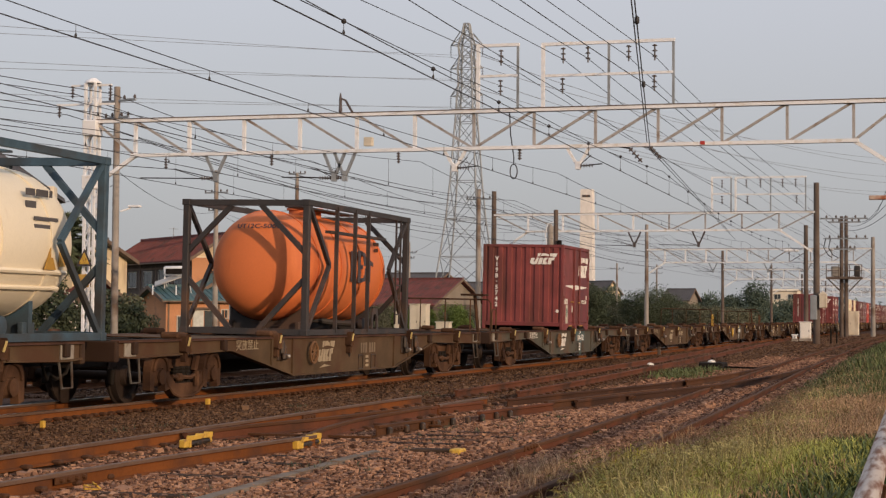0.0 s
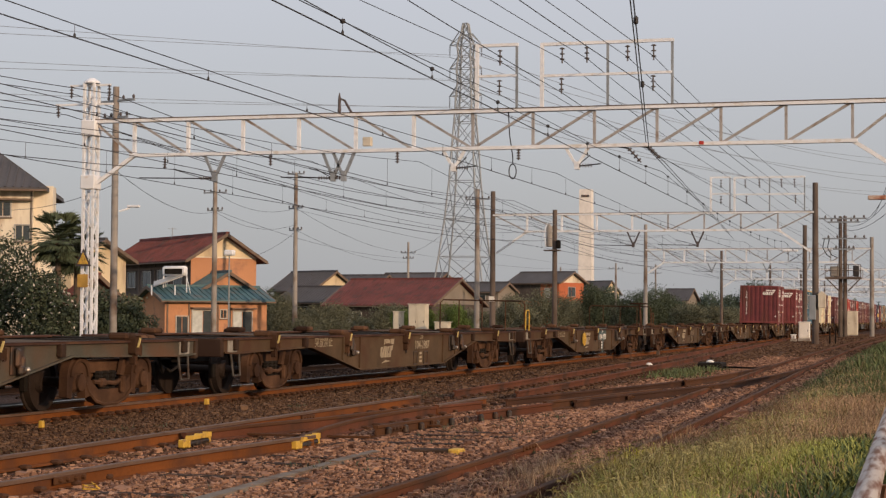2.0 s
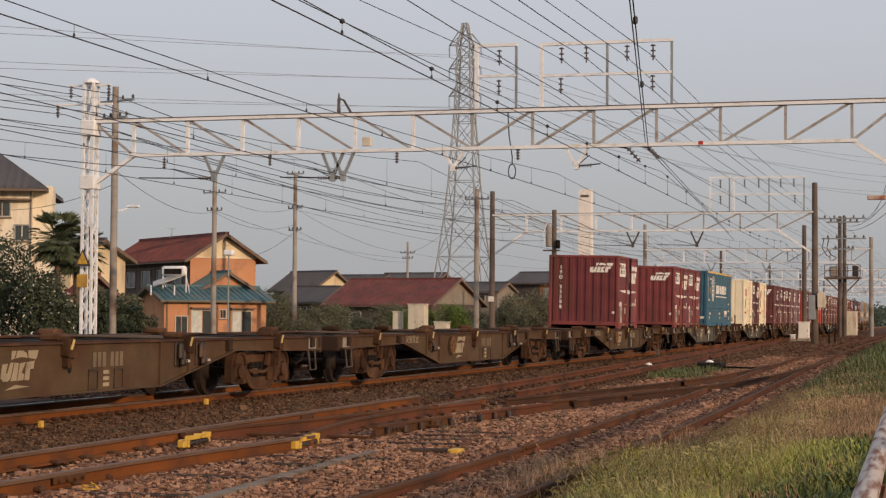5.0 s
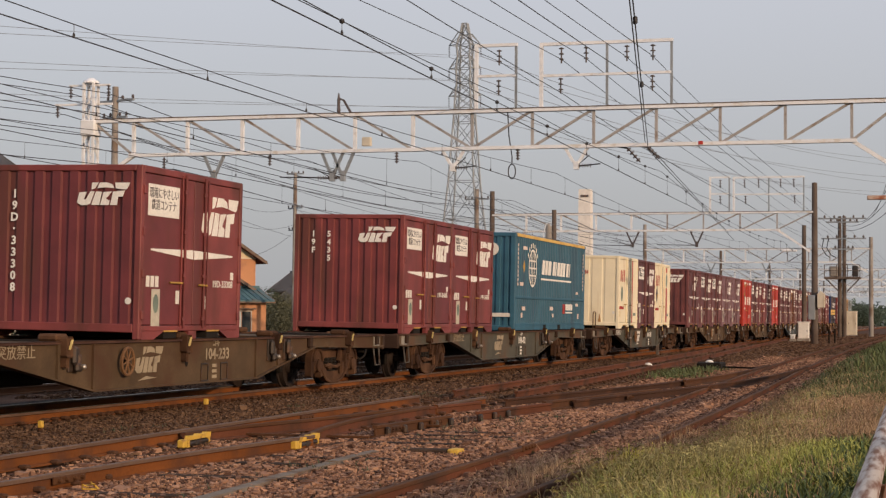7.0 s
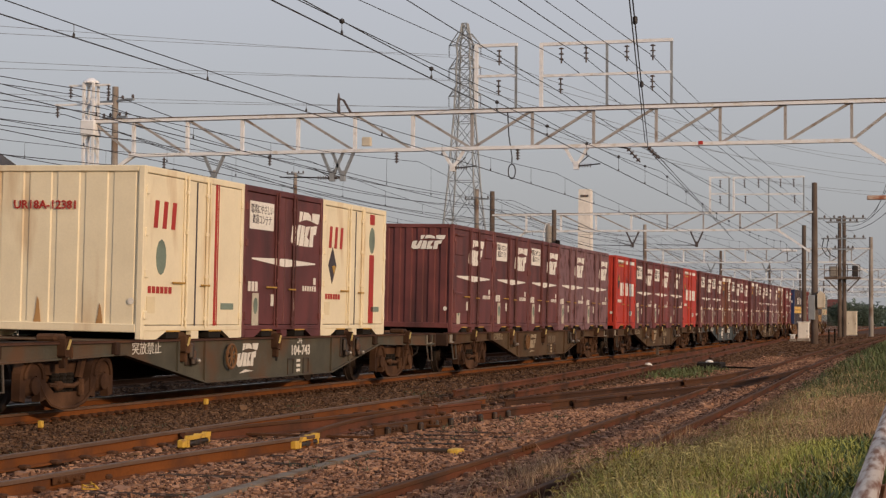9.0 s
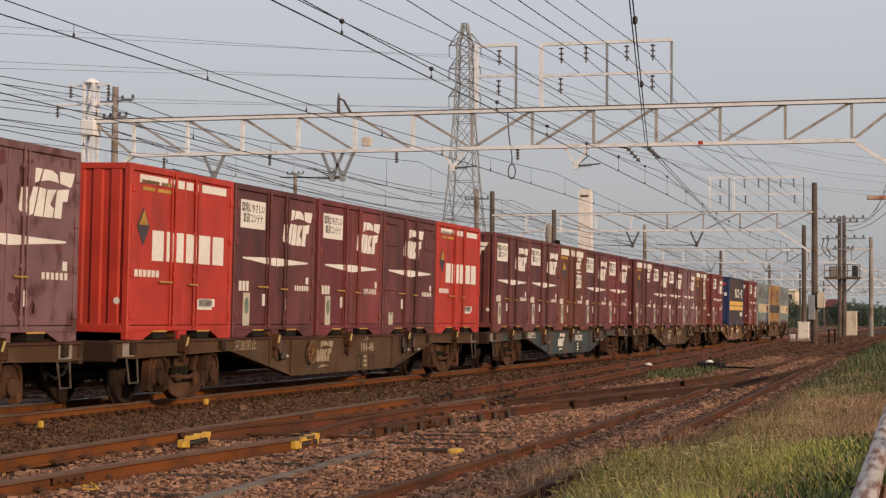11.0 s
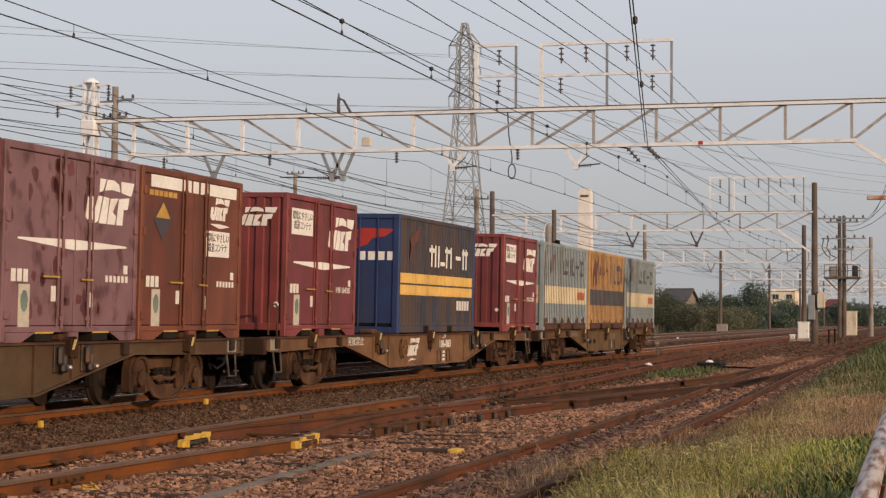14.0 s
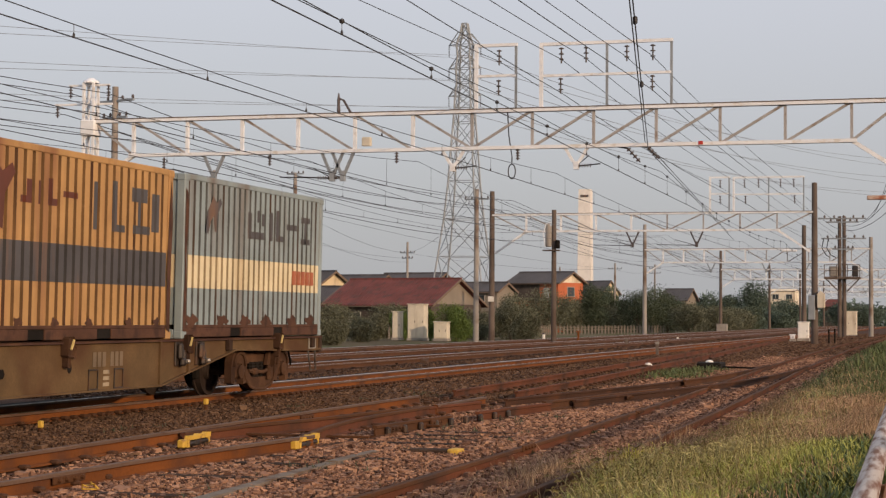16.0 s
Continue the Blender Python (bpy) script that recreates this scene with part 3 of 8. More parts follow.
def wagon(kind, number, rails=0, fresh=False, bright=False, wheel=True):
    """A bogie flat wagon for containers; its front is at x = 0, it runs towards -x."""
    body_mat = {"grey": M["wagon_grey"], "olive": M["wagon_olive"], "brown": M["wagon_brown"], "dust": M["wagon_dust"], "ochre": M["wagon_ochre"]}[kind]
    look_of = {"grey": "grey", "olive": "dull olive-grey", "brown": "rusty orange-brown", "dust": "dusty brown", "ochre": "dull ochre-brown"}[kind]
    w = thing("flat_wagon", f"{look_of} bogie container flat wagon with fish-belly side beams", "freight wagon", "wagons of the train")
    xs = [(0.55, 0.72), (1.0, 0.70), (4.5, 0.755), (7.3, 0.275), (13.1, 0.275), (15.9, 0.755), (19.4, 0.70), (19.85, 0.72)]
    outline = [(0.55, 0.93)] + xs + [(19.85, 0.93)]
    inner = [(4.8, 0.86), (4.9, 0.80), (7.45, 0.36), (12.95, 0.36), (15.5, 0.80), (15.6, 0.86)]
    for s in (-1, 1):
        g = G().slab(outline, s * 1.16, s * 1.19)
        for (a, b), (c, d) in zip(xs, xs[1:]):   # bottom flange
            g.add([(a, s * 1.10, b), (c, s * 1.10, d), (c, s * 1.24, d), (a, s * 1.24, b), (a, s * 1.10, b + 0.025), (c, s * 1.10, d + 0.025), (c, s * 1.24, d + 0.025), (a, s * 1.24, b + 0.025)],
                  [(3, 2, 1, 0), (4, 5, 6, 7), (0, 1, 5, 4), (1, 2, 6, 5), (2, 3, 7, 6), (3, 0, 4, 7)])
        for x in (6.3, 7.3, 13.1, 14.1):         # stiffeners
            zb = float(np.interp(x, [p[0] for p in xs], [p[1] for p in xs]))
            g.box(x - 0.03, s * 1.19, zb + 0.02, x + 0.03, s * 1.225, 0.93)
        sill = part("side_beam", g, body_mat, w)
        part("top_flange", G().soft(0.5, s * 1.10 - 0.02, 0.93, 19.9, s * 1.25 + 0.02, DECK, 0.008), M["deck_rust"], sill)
    g = G()
    for x in (0.62, 4.4, 7.3, 10.2, 13.1, 16.0, 19.6):
        g.soft(x, -1.16, 0.76, x + 0.18, 1.16, 0.95, 0.01)
    for y in (-0.35, 0.35):
        g.soft(0.6, y - 0.07, 0.55, 19.8, y + 0.07, 0.94, 0.01)
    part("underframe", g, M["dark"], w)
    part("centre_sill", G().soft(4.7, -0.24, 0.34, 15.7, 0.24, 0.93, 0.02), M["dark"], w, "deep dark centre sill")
    for x in (3.9, 14.3):
        part("deck_plate", G().box(x, -1.0, 0.945, x + 2.2, 1.0, 0.958), M["wagon_dust"], w, "worn dusty chequer plate")
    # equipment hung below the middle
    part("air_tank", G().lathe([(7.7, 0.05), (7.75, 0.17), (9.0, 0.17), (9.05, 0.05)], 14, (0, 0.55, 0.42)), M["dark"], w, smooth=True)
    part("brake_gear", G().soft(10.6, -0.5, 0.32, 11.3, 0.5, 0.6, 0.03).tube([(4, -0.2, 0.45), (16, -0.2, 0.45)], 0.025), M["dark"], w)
    # lock brackets with their tags along both sides
    for s in (-1, 1):
        for k in range(5):
            x = 2.68 + 3.755 * k
            g = G().soft(x - 0.09, s * 1.19, 0.76, x + 0.09, s * 1.28, 1.03, 0.025).soft(x - 0.045, s * 1.21, 0.62, x + 0.045, s * 1.26, 0.78, 0.015).soft(x + 0.16, s * 1.19, 0.74, x + 0.23, s * 1.24, 0.90, 0.015)
            b = part("lock_bracket", g, M["bogie"], w)
            part("lock_pedestal", G().soft(x - 0.16, min(s * 0.9, s * 1.2), DECK, x + 0.16, max(s * 0.9, s * 1.2), DECK + 0.10, 0.03), M["bogie"], b)
            if s < 0:
                part("lock_tag", G().beam((x + 0.05, -1.31, 0.99), (x - 0.02, -1.31, 0.86), 0.028, 0.015), M["tag"], b, "faded yellow lock lever")
        for x in (1.0, 4.2, 15.6, 19.4):
            part("stake_pocket", G().soft(x - 0.07, min(s * 1.19, s * 1.27), 0.76, x + 0.07, max(s * 1.19, s * 1.27), 0.94, 0.015), M["wagon_grime"], w)
    # ends
    for e, (x, d) in enumerate(((0.5, -1), (19.9, 1))):
        part("end_beam", G().soft(x - 0.06, -1.22, 0.66, x + 0.06, 1.22, 0.95, 0.015), M["wagon_grime"], w)
        g = G().soft(min(x, x + d * 0.42), -0.12, 0.72, max(x, x + d * 0.42), 0.12, 0.95, 0.03).soft(x + d * 0.36 - 0.10, -0.2, 0.68, x + d * 0.36 + 0.10, 0.14, 0.99, 0.04)
        part("coupler", g, M["bogie"], w)
        for y in (-0.55, 0.5):
            part("air_hose", G().tube([(x + d * 0.05, y, 0.72), (x + d * 0.2, y, 0.5), (x + d * 0.36, y * 0.9, 0.42), (x + d * 0.5, y * 0.8, 0.5)], 0.022, 6), M["dark"], w, smooth=True)
        part("end_plate", G().soft(x + (0.25 if d < 0 else -0.6), -1.215, 0.73, x + (0.6 if d < 0 else -0.25), -1.19, 0.92, 0.005), M["end_plate"], w, "dirty white end marker plate")
        for s in (-1, 1):
            xs0 = x - d * 0.5
            g = G().tube([(xs0 - 0.17, s * 1.22, 0.72), (xs0 - 0.14, s * 1.26, 0.36), (xs0 + 0.14, s * 1.26, 0.36), (xs0 + 0.17, s * 1.22, 0.72)], 0.018, 6)
            part("step", g, M["step_paint"], w, "pale bent-bar shunter's step", smooth=True)
        if d < 0 and rails > 1:
            rail = part("end_handrail", G().tube([(x + 0.12, -1.18, 0.95), (x + 0.12, -1.18, 1.68), (x + 0.12, -1.10, 1.76), (x + 0.12, 1.10, 1.76), (x + 0.12, 1.18, 1.68), (x + 0.12, 1.18, 0.95)], 0.020, 6), M["bogie"], w, "rusty bent handrail across the wagon end", smooth=True)
            for y in (-0.65, 0.0, 0.65):
                part("upright", G().tube([(x + 0.12, y, 0.95), (x + 0.12, y, 1.76)], 0.016, 6), M["bogie"], rail)
        if d < 0 and rails == 2:
            part("brake_stand", G().tube([(x + 0.42, -0.78, 0.95), (x + 0.36, -0.70, 1.85)], 0.045, 8).soft(x + 0.22, -1.0, 1.85, x + 0.58, -0.36, 1.90, 0.01), M["bogie"], w, "leaning brake stand with a flat top plate")
        if d < 0 and rails:
            part("grab_loop", G().tube([(x + 0.1, -1.22, 1.0), (x + 0.1, -1.22, 1.45), (x + 0.18, -1.22, 1.52), (x + 0.42, -1.22, 1.52), (x + 0.5, -1.22, 1.45), (x + 0.5, -1.22, 0.97)], 0.018, 6), M["yellow"] if rails == 3 else M["bogie"], w, "bent grab loop", smooth=True)
    # brake wheel
    if wheel:
        hw = part("hand_wheel", wheel_ring(8.2, -1.27, 0.67, 0.19), M["yellow"] if rails == 3 else M["wagon_brown"], w, "spoked brake wheel", smooth=True)
        part("wheel_shaft", G().tube([(8.2, -1.27, 0.67), (8.2, -1.15, 0.67)], 0.03), M["dark"], hw)
    # markings
    mark = M["plate"] if bright else M["faded"]
    if kind == "ochre":
        for x in (7.75, 8.45):
            part("beam_slot", flat([[(-0.20, -0.06), (0.20, -0.06), (0.24, 0.0), (0.20, 0.06), (-0.20, 0.06), (-0.24, 0.0)]], near_at(x, -1.192, 0.58), 0.004), M["dark"], w, "dark long slot in the beam")
    else:
        part("emblem", emblem(near_at(9.05, -1.192, 0.68), 0.60, 1.2), mark, w, "off-white operator emblem")
        part("underline", flat([[(-0.30, -0.03), (0.30, 0.0), (-0.05, 0.03)]], near_at(9.0, -1.192, 0.41)), mark, w)
    part("warning_text", words("突放禁止", 0.20, mark, near_at(5.25, -1.196, 0.83), 0.95), None, w, "off-white painted warning")
    if fresh:
        part("fresh_patch", flat([[(-0.68, -0.09), (0.62, -0.09), (0.62, 0.28), (-0.68, 0.28)], [(-0.12, -0.50), (0.20, -0.50), (0.20, -0.09), (-0.12, -0.09)]], near_at(11.5, -1.1915, 0.71), 0.002), M["fresh_teal"], w, "patch of fresh teal paint behind the number")
    paint = M["white"] if fresh else M["plate"] if bright or number == "104-82" else mark
    if number:
        part("wagon_number", words(number, 0.24, paint, near_at(11.5, -1.197, 0.71), 0.13 * len(number), bold=0.006), None, w, "painted wagon number")
        part("class_mark", words("コキ", 0.13, paint, near_at(11.45, -1.197, 0.885), 0.25, bold=0.004), None, w)
    else:
        part("number_bars", flat([[(x, -0.10), (x + 0.10, -0.10), (x + 0.10, 0.10), (x, 0.10)] for x in (-0.5, -0.36, -0.22, 0.02, 0.16, 0.30)], near_at(11.5, -1.195, 0.71), 0.003), M["ghost"], w, "worn-off number marks")
    for x in (11.02, 11.78):
        part("card_frame", flat([[(-0.14, -0.14), (0.14, -0.14), (0.14, -0.12), (-0.14, -0.12)], [(-0.14, 0.12), (0.14, 0.12), (0.14, 0.14), (-0.14, 0.14)], [(-0.14, -0.12), (-0.12, -0.12), (-0.12, 0.12), (-0.14, 0.12)], [(0.12, -0.12), (0.14, -0.12), (0.14, 0.12), (0.12, 0.12)]], near_at(x, -1.192, 0.44), 0.012), M["lever"], w, "thin card holder frame")
    part("data_lettering", flat([[(-0.09, -0.11 + k * 0.085), (0.09, -0.11 + k * 0.085), (0.09, -0.06 + k * 0.085), (-0.09, -0.06 + k * 0.085)] for k in range(3)], near_at(11.40, -1.196, 0.45), 0.004), paint, w)
    part("drain_hole", flat([[(0.06 * math.cos(a), 0.08 * math.sin(a)) for a in [2 * math.pi * k / 10 for k in range(10)]]], near_at(10.35, -1.192, 0.62), 0.003), M["dark"], w, "dark oval hole in the beam")
    for x in (6.72, 13.75, 14.50):
        box = part("lever_box", G().soft(x - 0.15, -1.22, 0.56, x + 0.17, -1.185, 0.92, 0.008), M["lever"], w, "dark greasy lever box")
        part("lever", G().soft(x - 0.11, -1.29, 0.66, x + 0.01, -1.215, 0.90, 0.03).soft(x + 0.03, -1.28, 0.60, x + 0.13, -1.215, 0.80, 0.03).soft(x - 0.06, -1.31, 0.56, x + 0.10, -1.23, 0.68, 0.03), M["lever"], box)
        part("knob", G().lathe([(-0.04, 0.015), (-0.02, 0.035), (0.02, 0.035), (0.04, 0.015)], 10, (x + 0.07, -1.32, 0.63), "y"), M["knob"], box, "worn bright lever end", smooth=True)
    for x in (3.1, 17.3):
        bogie(w, x)
    return w


def wheel_ring(x, y, z, r):
    pts = [(x + r * math.cos(a), y, z + r * math.sin(a)) for a in [2 * math.pi * k / 16 for k in range(17)]]
    g = G().tube(pts, 0.024, 6)
    for k in range(4):
        a = math.pi * k / 4 + 0.3
        g.tube([(x - r * math.cos(a), y, z - r * math.sin(a)), (x + r * math.cos(a), y, z + r * math.sin(a))], 0.014, 5)
    return g


def bogie(w, x):
    """A two-axle bogie: bowed side frames, axle boxes, springs and spoked-plate wheels."""
    b = part("bogie", G().soft(x - 0.28, -0.95, 0.42, x + 0.28, 0.95, 0.68, 0.05).soft(x - 0.35, -0.42, 0.62, x + 0.35, 0.42, 0.8, 0.04), M["bogie"], w, "rust-brown cast steel bogie")
    for s in (-1, 1):
        ya, yb = sorted((s * 0.90, s * 0.99))
        side = part("side_frame", G().slab([(x + a, c) for a, c in ((-1.0, 0.56), (-0.95, 0.74), (-0.5, 0.70), (0.5, 0.70), (0.95, 0.74), (1.0, 0.56), (0.55, 0.52), (-0.55, 0.52))], ya, yb), M["bogie"], b)
        arch = [(0.33 * math.cos(t), 0.49 + 0.30 * math.sin(t)) for t in [math.pi * k / 12 for k in range(13)]]
        for dx in (-0.95, 0.95):
            e = 1 if dx > 0 else -1
            ya, yb = sorted((s * 0.98, s * 1.10))
            legs = [(-0.33, 0.22), (-0.20, 0.19), (-0.17, 0.42), (-0.10, 0.53), (0.10, 0.53), (0.17, 0.42), (0.20, 0.19), (0.33, 0.22)]
            part("pedestal", G().slab([(x + dx + p, q) for p, q in arch + legs], ya, yb), M["bogie"], side)
            rim = [(x + dx + 0.24 * math.cos(t), s * 1.115, 0.49 + 0.22 * math.sin(t)) for t in [math.pi * k / 10 for k in range(11)]]
            part("pedestal_rib", G().tube(rim, 0.028, 6), M["bogie"], side, smooth=True)
        bow = [(-0.80, 0.44), (-0.66, 0.26), (-0.46, 0.13), (-0.20, 0.07), (0.20, 0.07), (0.46, 0.13), (0.66, 0.26), (0.80, 0.44)]
        inner = [(0.66, 0.50), (0.52, 0.40), (0.34, 0.29), (-0.34, 0.29), (-0.52, 0.40), (-0.66, 0.50)]
        ya, yb = sorted((s * 0.97, s * 1.08))
        part("belly", G().slab([(x + p, q) for p, q in bow + inner], ya, yb), M["bogie"], side)
        part("belly_flange", G().tube([(x + p, s * 1.09, q + 0.015) for p, q in bow], 0.026, 6), M["bogie"], side, smooth=True)
        g = G()
        for dx in (-0.20, 0.0, 0.20):
            g.lathe([(0.24 + 0.028 * k, 0.075 if k % 2 else 0.06) for k in range(11)], 8, (x + dx, s * 0.99, 0.02), "z")
        part("spring_nest", g, M["dark"], b)
        for dx in (-0.95, 0.95):
            g = G().soft(x + dx - 0.15, s * 0.92 if s > 0 else s * 1.11, 0.27, x + dx + 0.15, s * 1.11 if s > 0 else s * 0.92, 0.54, 0.05)
            box = part("axle_box", g, M["bogie"], b)
            ya, yb = sorted((s * 1.10, s * 1.17))
            part("axle_cap", G().lathe([(ya, 0.09 if s > 0 else 0.05), (ya + 0.02, 0.115), (yb - 0.02, 0.115), (yb, 0.05 if s > 0 else 0.09)], 14, (x + dx, 0, 0.405), "y"), M["bogie"], box, smooth=True)
        g = G().tube([(x - 0.5, s * 1.08, 0.40), (x + 0.12, s * 1.10, 0.37), (x + 0.34, s * 1.10, 0.42)], 0.032, 6).soft(x - 0.34, s * 1.04 if s > 0 else s * 1.13, 0.32, x - 0.16, s * 1.13 if s > 0 else s * 1.04, 0.44, 0.03)
        part("brake_rod", g, M["bogie"], b)
        part("damper", G().tube([(x + 0.30, s * 1.12, 0.24), (x + 0.30, s * 1.12, 0.46)], 0.05, 8).tube([(x + 0.36, s * 1.05, 0.46), (x + 0.46, s * 1.05, 0.72)], 0.06, 6), M["bogie"], b, smooth=True)
    for dx in (-0.95, 0.95):
        g = G().tube([(x + dx, -0.95, 0.405), (x + dx, 0.95, 0.405)], 0.07, 10)
        for s in (-1, 1):
            y0 = s * 0.53
            g.lathe([(y0 - s * 0.085, 0.08), (y0 - s * 0.085, 0.432), (y0 - s * 0.055, 0.432), (y0 - s * 0.045, 0.405), (y0 + s * 0.045, 0.400), (y0 + s * 0.045, 0.34), (y0 - s * 0.01, 0.31), (y0 - s * 0.01, 0.16), (y0 + s * 0.06, 0.14), (y0 + s * 0.06, 0.08)], 28, (x + dx, 0, 0.405), "y")
        part("wheelset", g, M["wheel"], b, "steel wheel pair", smooth=True)
        for s in (-1, 1):
            for e in (-1, 1):
                part("brake_shoe", G().soft(x + dx + e * 0.46 - 0.04, s * 0.53 - 0.05, 0.28, x + dx + e * 0.46 + 0.04, s * 0.53 + 0.05, 0.52, 0.015), M["dark"], b)


L12, W12, H12 = 3.715, 2.45, 2.50


def ribbed_patch(L, ribs, rects, lift=0.003, deep=0.052, wide=0.74):
    """Paint that follows the ribs of a container side: rects of x0, x1, z0, z1."""
    a0, a1, y0, g = 0.14, L - 0.14, -W12 / 2 + 0.058, G()
    p = (a1 - a0) / ribs
    px, pd = [], []
    for k in range(ribs):
        b = a0 + k * p
        px += [b, b + p * (1 - wide) * 0.5, b + p * (1 - wide) * 0.7, b + p * (1 - (1 - wide) * 0.7), b + p * (1 - (1 - wide) * 0.5)]
        pd += [0, 0, deep, deep, 0]
    for x0, x1, z0, z1 in rects:
        xs = [x0] + [x for x in px if x0 < x < x1] + [x1]
        d = np.interp(xs, px, pd)
        n = len(xs)
        g.add([(x, y0 - float(e) - lift, z) for z in (z0, z1) for x, e in zip(xs, d)], [(i, i + 1, n + i + 1, n + i) for i in range(n - 1)])
    return g


def corrugated(x0, z0, z1, a0, a1, ribs, deep, wide=0.6, out=-1, axis="y"):
    """A sheet with flat-topped vertical ribs between a0 and a1, facing -x (axis y) or -y (axis x)."""
    g, prof = G(), []
    p = (a1 - a0) / ribs
    for k in range(ribs):
        b = a0 + k * p
        prof += [(b, 0), (b + p * (1 - wide) * 0.5, 0), (b + p * (1 - wide) * 0.7, deep), (b + p * (1 - (1 - wide) * 0.7), deep), (b + p * (1 - (1 - wide) * 0.5), 0)]
    prof.append((a1, 0))
    poly = prof + [(a1, -0.02), (a0, -0.02)]
    vs, fs, n = [], [], len(prof)
    for z in (z0, z1):
        vs += [((x0 + out * d, a, z) if axis == "y" else (a, x0 + out * d, z)) for a, d in prof]
    fs = [(k, k + 1, n + k + 1, n + k) for k in range(n - 1)]
    return g.add(vs, fs)




def container12(paint, label, style="std", code="", front=True, plate=True):
    """A twelve-foot container: corrugated ends, two side doors with lock rods, fork pockets in the sill."""
    c = thing("container", label, "freight container", "twelve-foot containers")
    P, L, Wd, H = M[paint], L12, W12 / 2, H12
    g = G()
    for x in (0, L - 0.10):
        for y in (-Wd, Wd - 0.10):
            g.soft(x, y, 0.0, x + 0.10, y + 0.10, H, 0.012)
    for y in (-Wd, Wd - 0.08):
        g.soft(0.1, y, H - 0.10, L - 0.1, y + 0.08, H, 0.01)
        g.soft(0.1, y, 0.12, L - 0.1, y + 0.08, 0.20, 0.01)
        y1 = y + 0.08
        for a, b in ((0.10, 0.50), (1.72, 2.0), (3.22, 3.615)):
            g.box(a, y, 0.0, b, y1, 0.12)
        for a, b, lo, hi in ((0.50, 0.85, 0.0, 0.12), (2.9, 3.22, 0.12, 0.0)):
            g.slab([(a, 0.12), (b, 0.12), (a if lo == 0.0 else b, 0.0)], y, y1)
    for x in (0, L - 0.08):
        g.soft(x, -Wd + 0.1, H - 0.09, x + 0.08, Wd - 0.1, H, 0.01)
        g.soft(x, -Wd + 0.1, 0.10, x + 0.08, Wd - 0.1, 0.22, 0.01)
    g.box(0.05, -Wd + 0.04, H - 0.03, L - 0.05, Wd - 0.04, H - 0.012)
    g.box(0.05, -Wd + 0.05, 0.14, L - 0.05, Wd - 0.05, 0.18)
    part("frame", g, P, c)
    # solid fill; the shade inside the open pockets is put into its colour
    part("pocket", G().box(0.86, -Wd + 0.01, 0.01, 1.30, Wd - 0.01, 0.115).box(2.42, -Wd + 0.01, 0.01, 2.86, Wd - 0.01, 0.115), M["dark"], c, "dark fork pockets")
    for a in (0.86, 2.42):
        part("pocket_rim", G().soft(a - 0.02, -Wd - 0.004, 0.105, a + 0.46, -Wd + 0.012, 0.13, 0.004), M["ink_gold"], c, "worn yellow pocket rim")
    ribs, deep, wide = (5, 0.018, 0.82) if style == "cream" else (8, 0.035, 0.62)
    part("front_end", corrugated(0.045, 0.22, H - 0.09, -Wd + 0.1, Wd - 0.1, ribs, deep, wide), P, c, fix=False)
    part("rear_end", corrugated(L - 0.045, 0.22, H - 0.09, -Wd + 0.1, Wd - 0.1, 8, 0.035, 0.62, out=1), P, c, fix=False)
    part("far_side", G().box(0.1, Wd - 0.05, 0.2, L - 0.1, Wd - 0.03, H - 0.1), P, c)
    mid = L / 2
    # doors: outer panels are hinged on the corner posts
    for a, b, nm in ((0.11, 1.50, "door"), (1.50, mid - 0.005, "door"), (mid + 0.005, 2.22, "door"), (2.22, L - 0.11, "door")):
        d = part(nm, G().soft(a + 0.008, -Wd + 0.012, 0.21, b - 0.008, -Wd + 0.045, H - 0.11, 0.008), P, c)
    for x in (1.50, 2.22):
        g = G().tube([(x, -Wd - 0.012, 0.16), (x, -Wd - 0.012, H - 0.04)], 0.022, 8)
        for z in (0.3, 0.95, 1.6, 2.2):
            g.soft(x - 0.05, -Wd - 0.03, z - 0.03, x + 0.05, -Wd + 0.012, z + 0.03, 0.008)
        part("lock_rod", g, P, c, smooth=False)
    for x in (0.10, L - 0.10):
        for z in (0.35, 0.95, 1.55, 2.15):
            part("hinge", G().soft(x - 0.045, -Wd - 0.022, z - 0.06, x + 0.045, -Wd + 0.01, z + 0.06, 0.008), P, c)
    for x in (1.38, 2.34):
        part("lock_rod", G().tube([(x, -Wd - 0.006, 0.18), (x, -Wd - 0.006, H - 0.06)], 0.014, 6), P, c)
    part("handle", G().soft(0.98, -Wd - 0.035, 0.82, 1.42, -Wd - 0.005, 0.85, 0.008), M["ink_gold"], c, "brassy door handle")
    part("handle", G().soft(2.02, -Wd - 0.035, 0.80, 2.34, -Wd - 0.005, 0.83, 0.008), M["ink_gold"], c, "brassy door handle")
    n = -Wd + 0.010
    if style in ("std", "vent"):
        part("emblem", emblem(near_at(2.05 if style == "vent" else 2.84, n, 1.90), 0.98, 1.14), M["white"], c, "white operator emblem")
        part("flash", flat([[(-1.5, -0.01), (-0.02, -0.10), (-0.02, 0.04), (-1.5, 0.015)], [(0.02, -0.10), (1.5, -0.02), (1.5, 0.005), (0.02, 0.04)]], near_at(mid, n, 1.30)), M["white"], c, "long white pointed stripe")
        if plate and style == "std":
            pl = part("slogan_plate", flat([[(-0.53, -0.23), (0.53, -0.23), (0.53, 0.23), (-0.53, 0.23)]], near_at(0.76, n, 2.02)), M["white"], c, "white slogan plate")
            part("slogan", words("環境にやさしい\n鉄道コンテナ", 0.17, M["ink"], near_at(0.76, n - 0.008, 2.03), 0.98), None, pl, "grey slogan lettering")
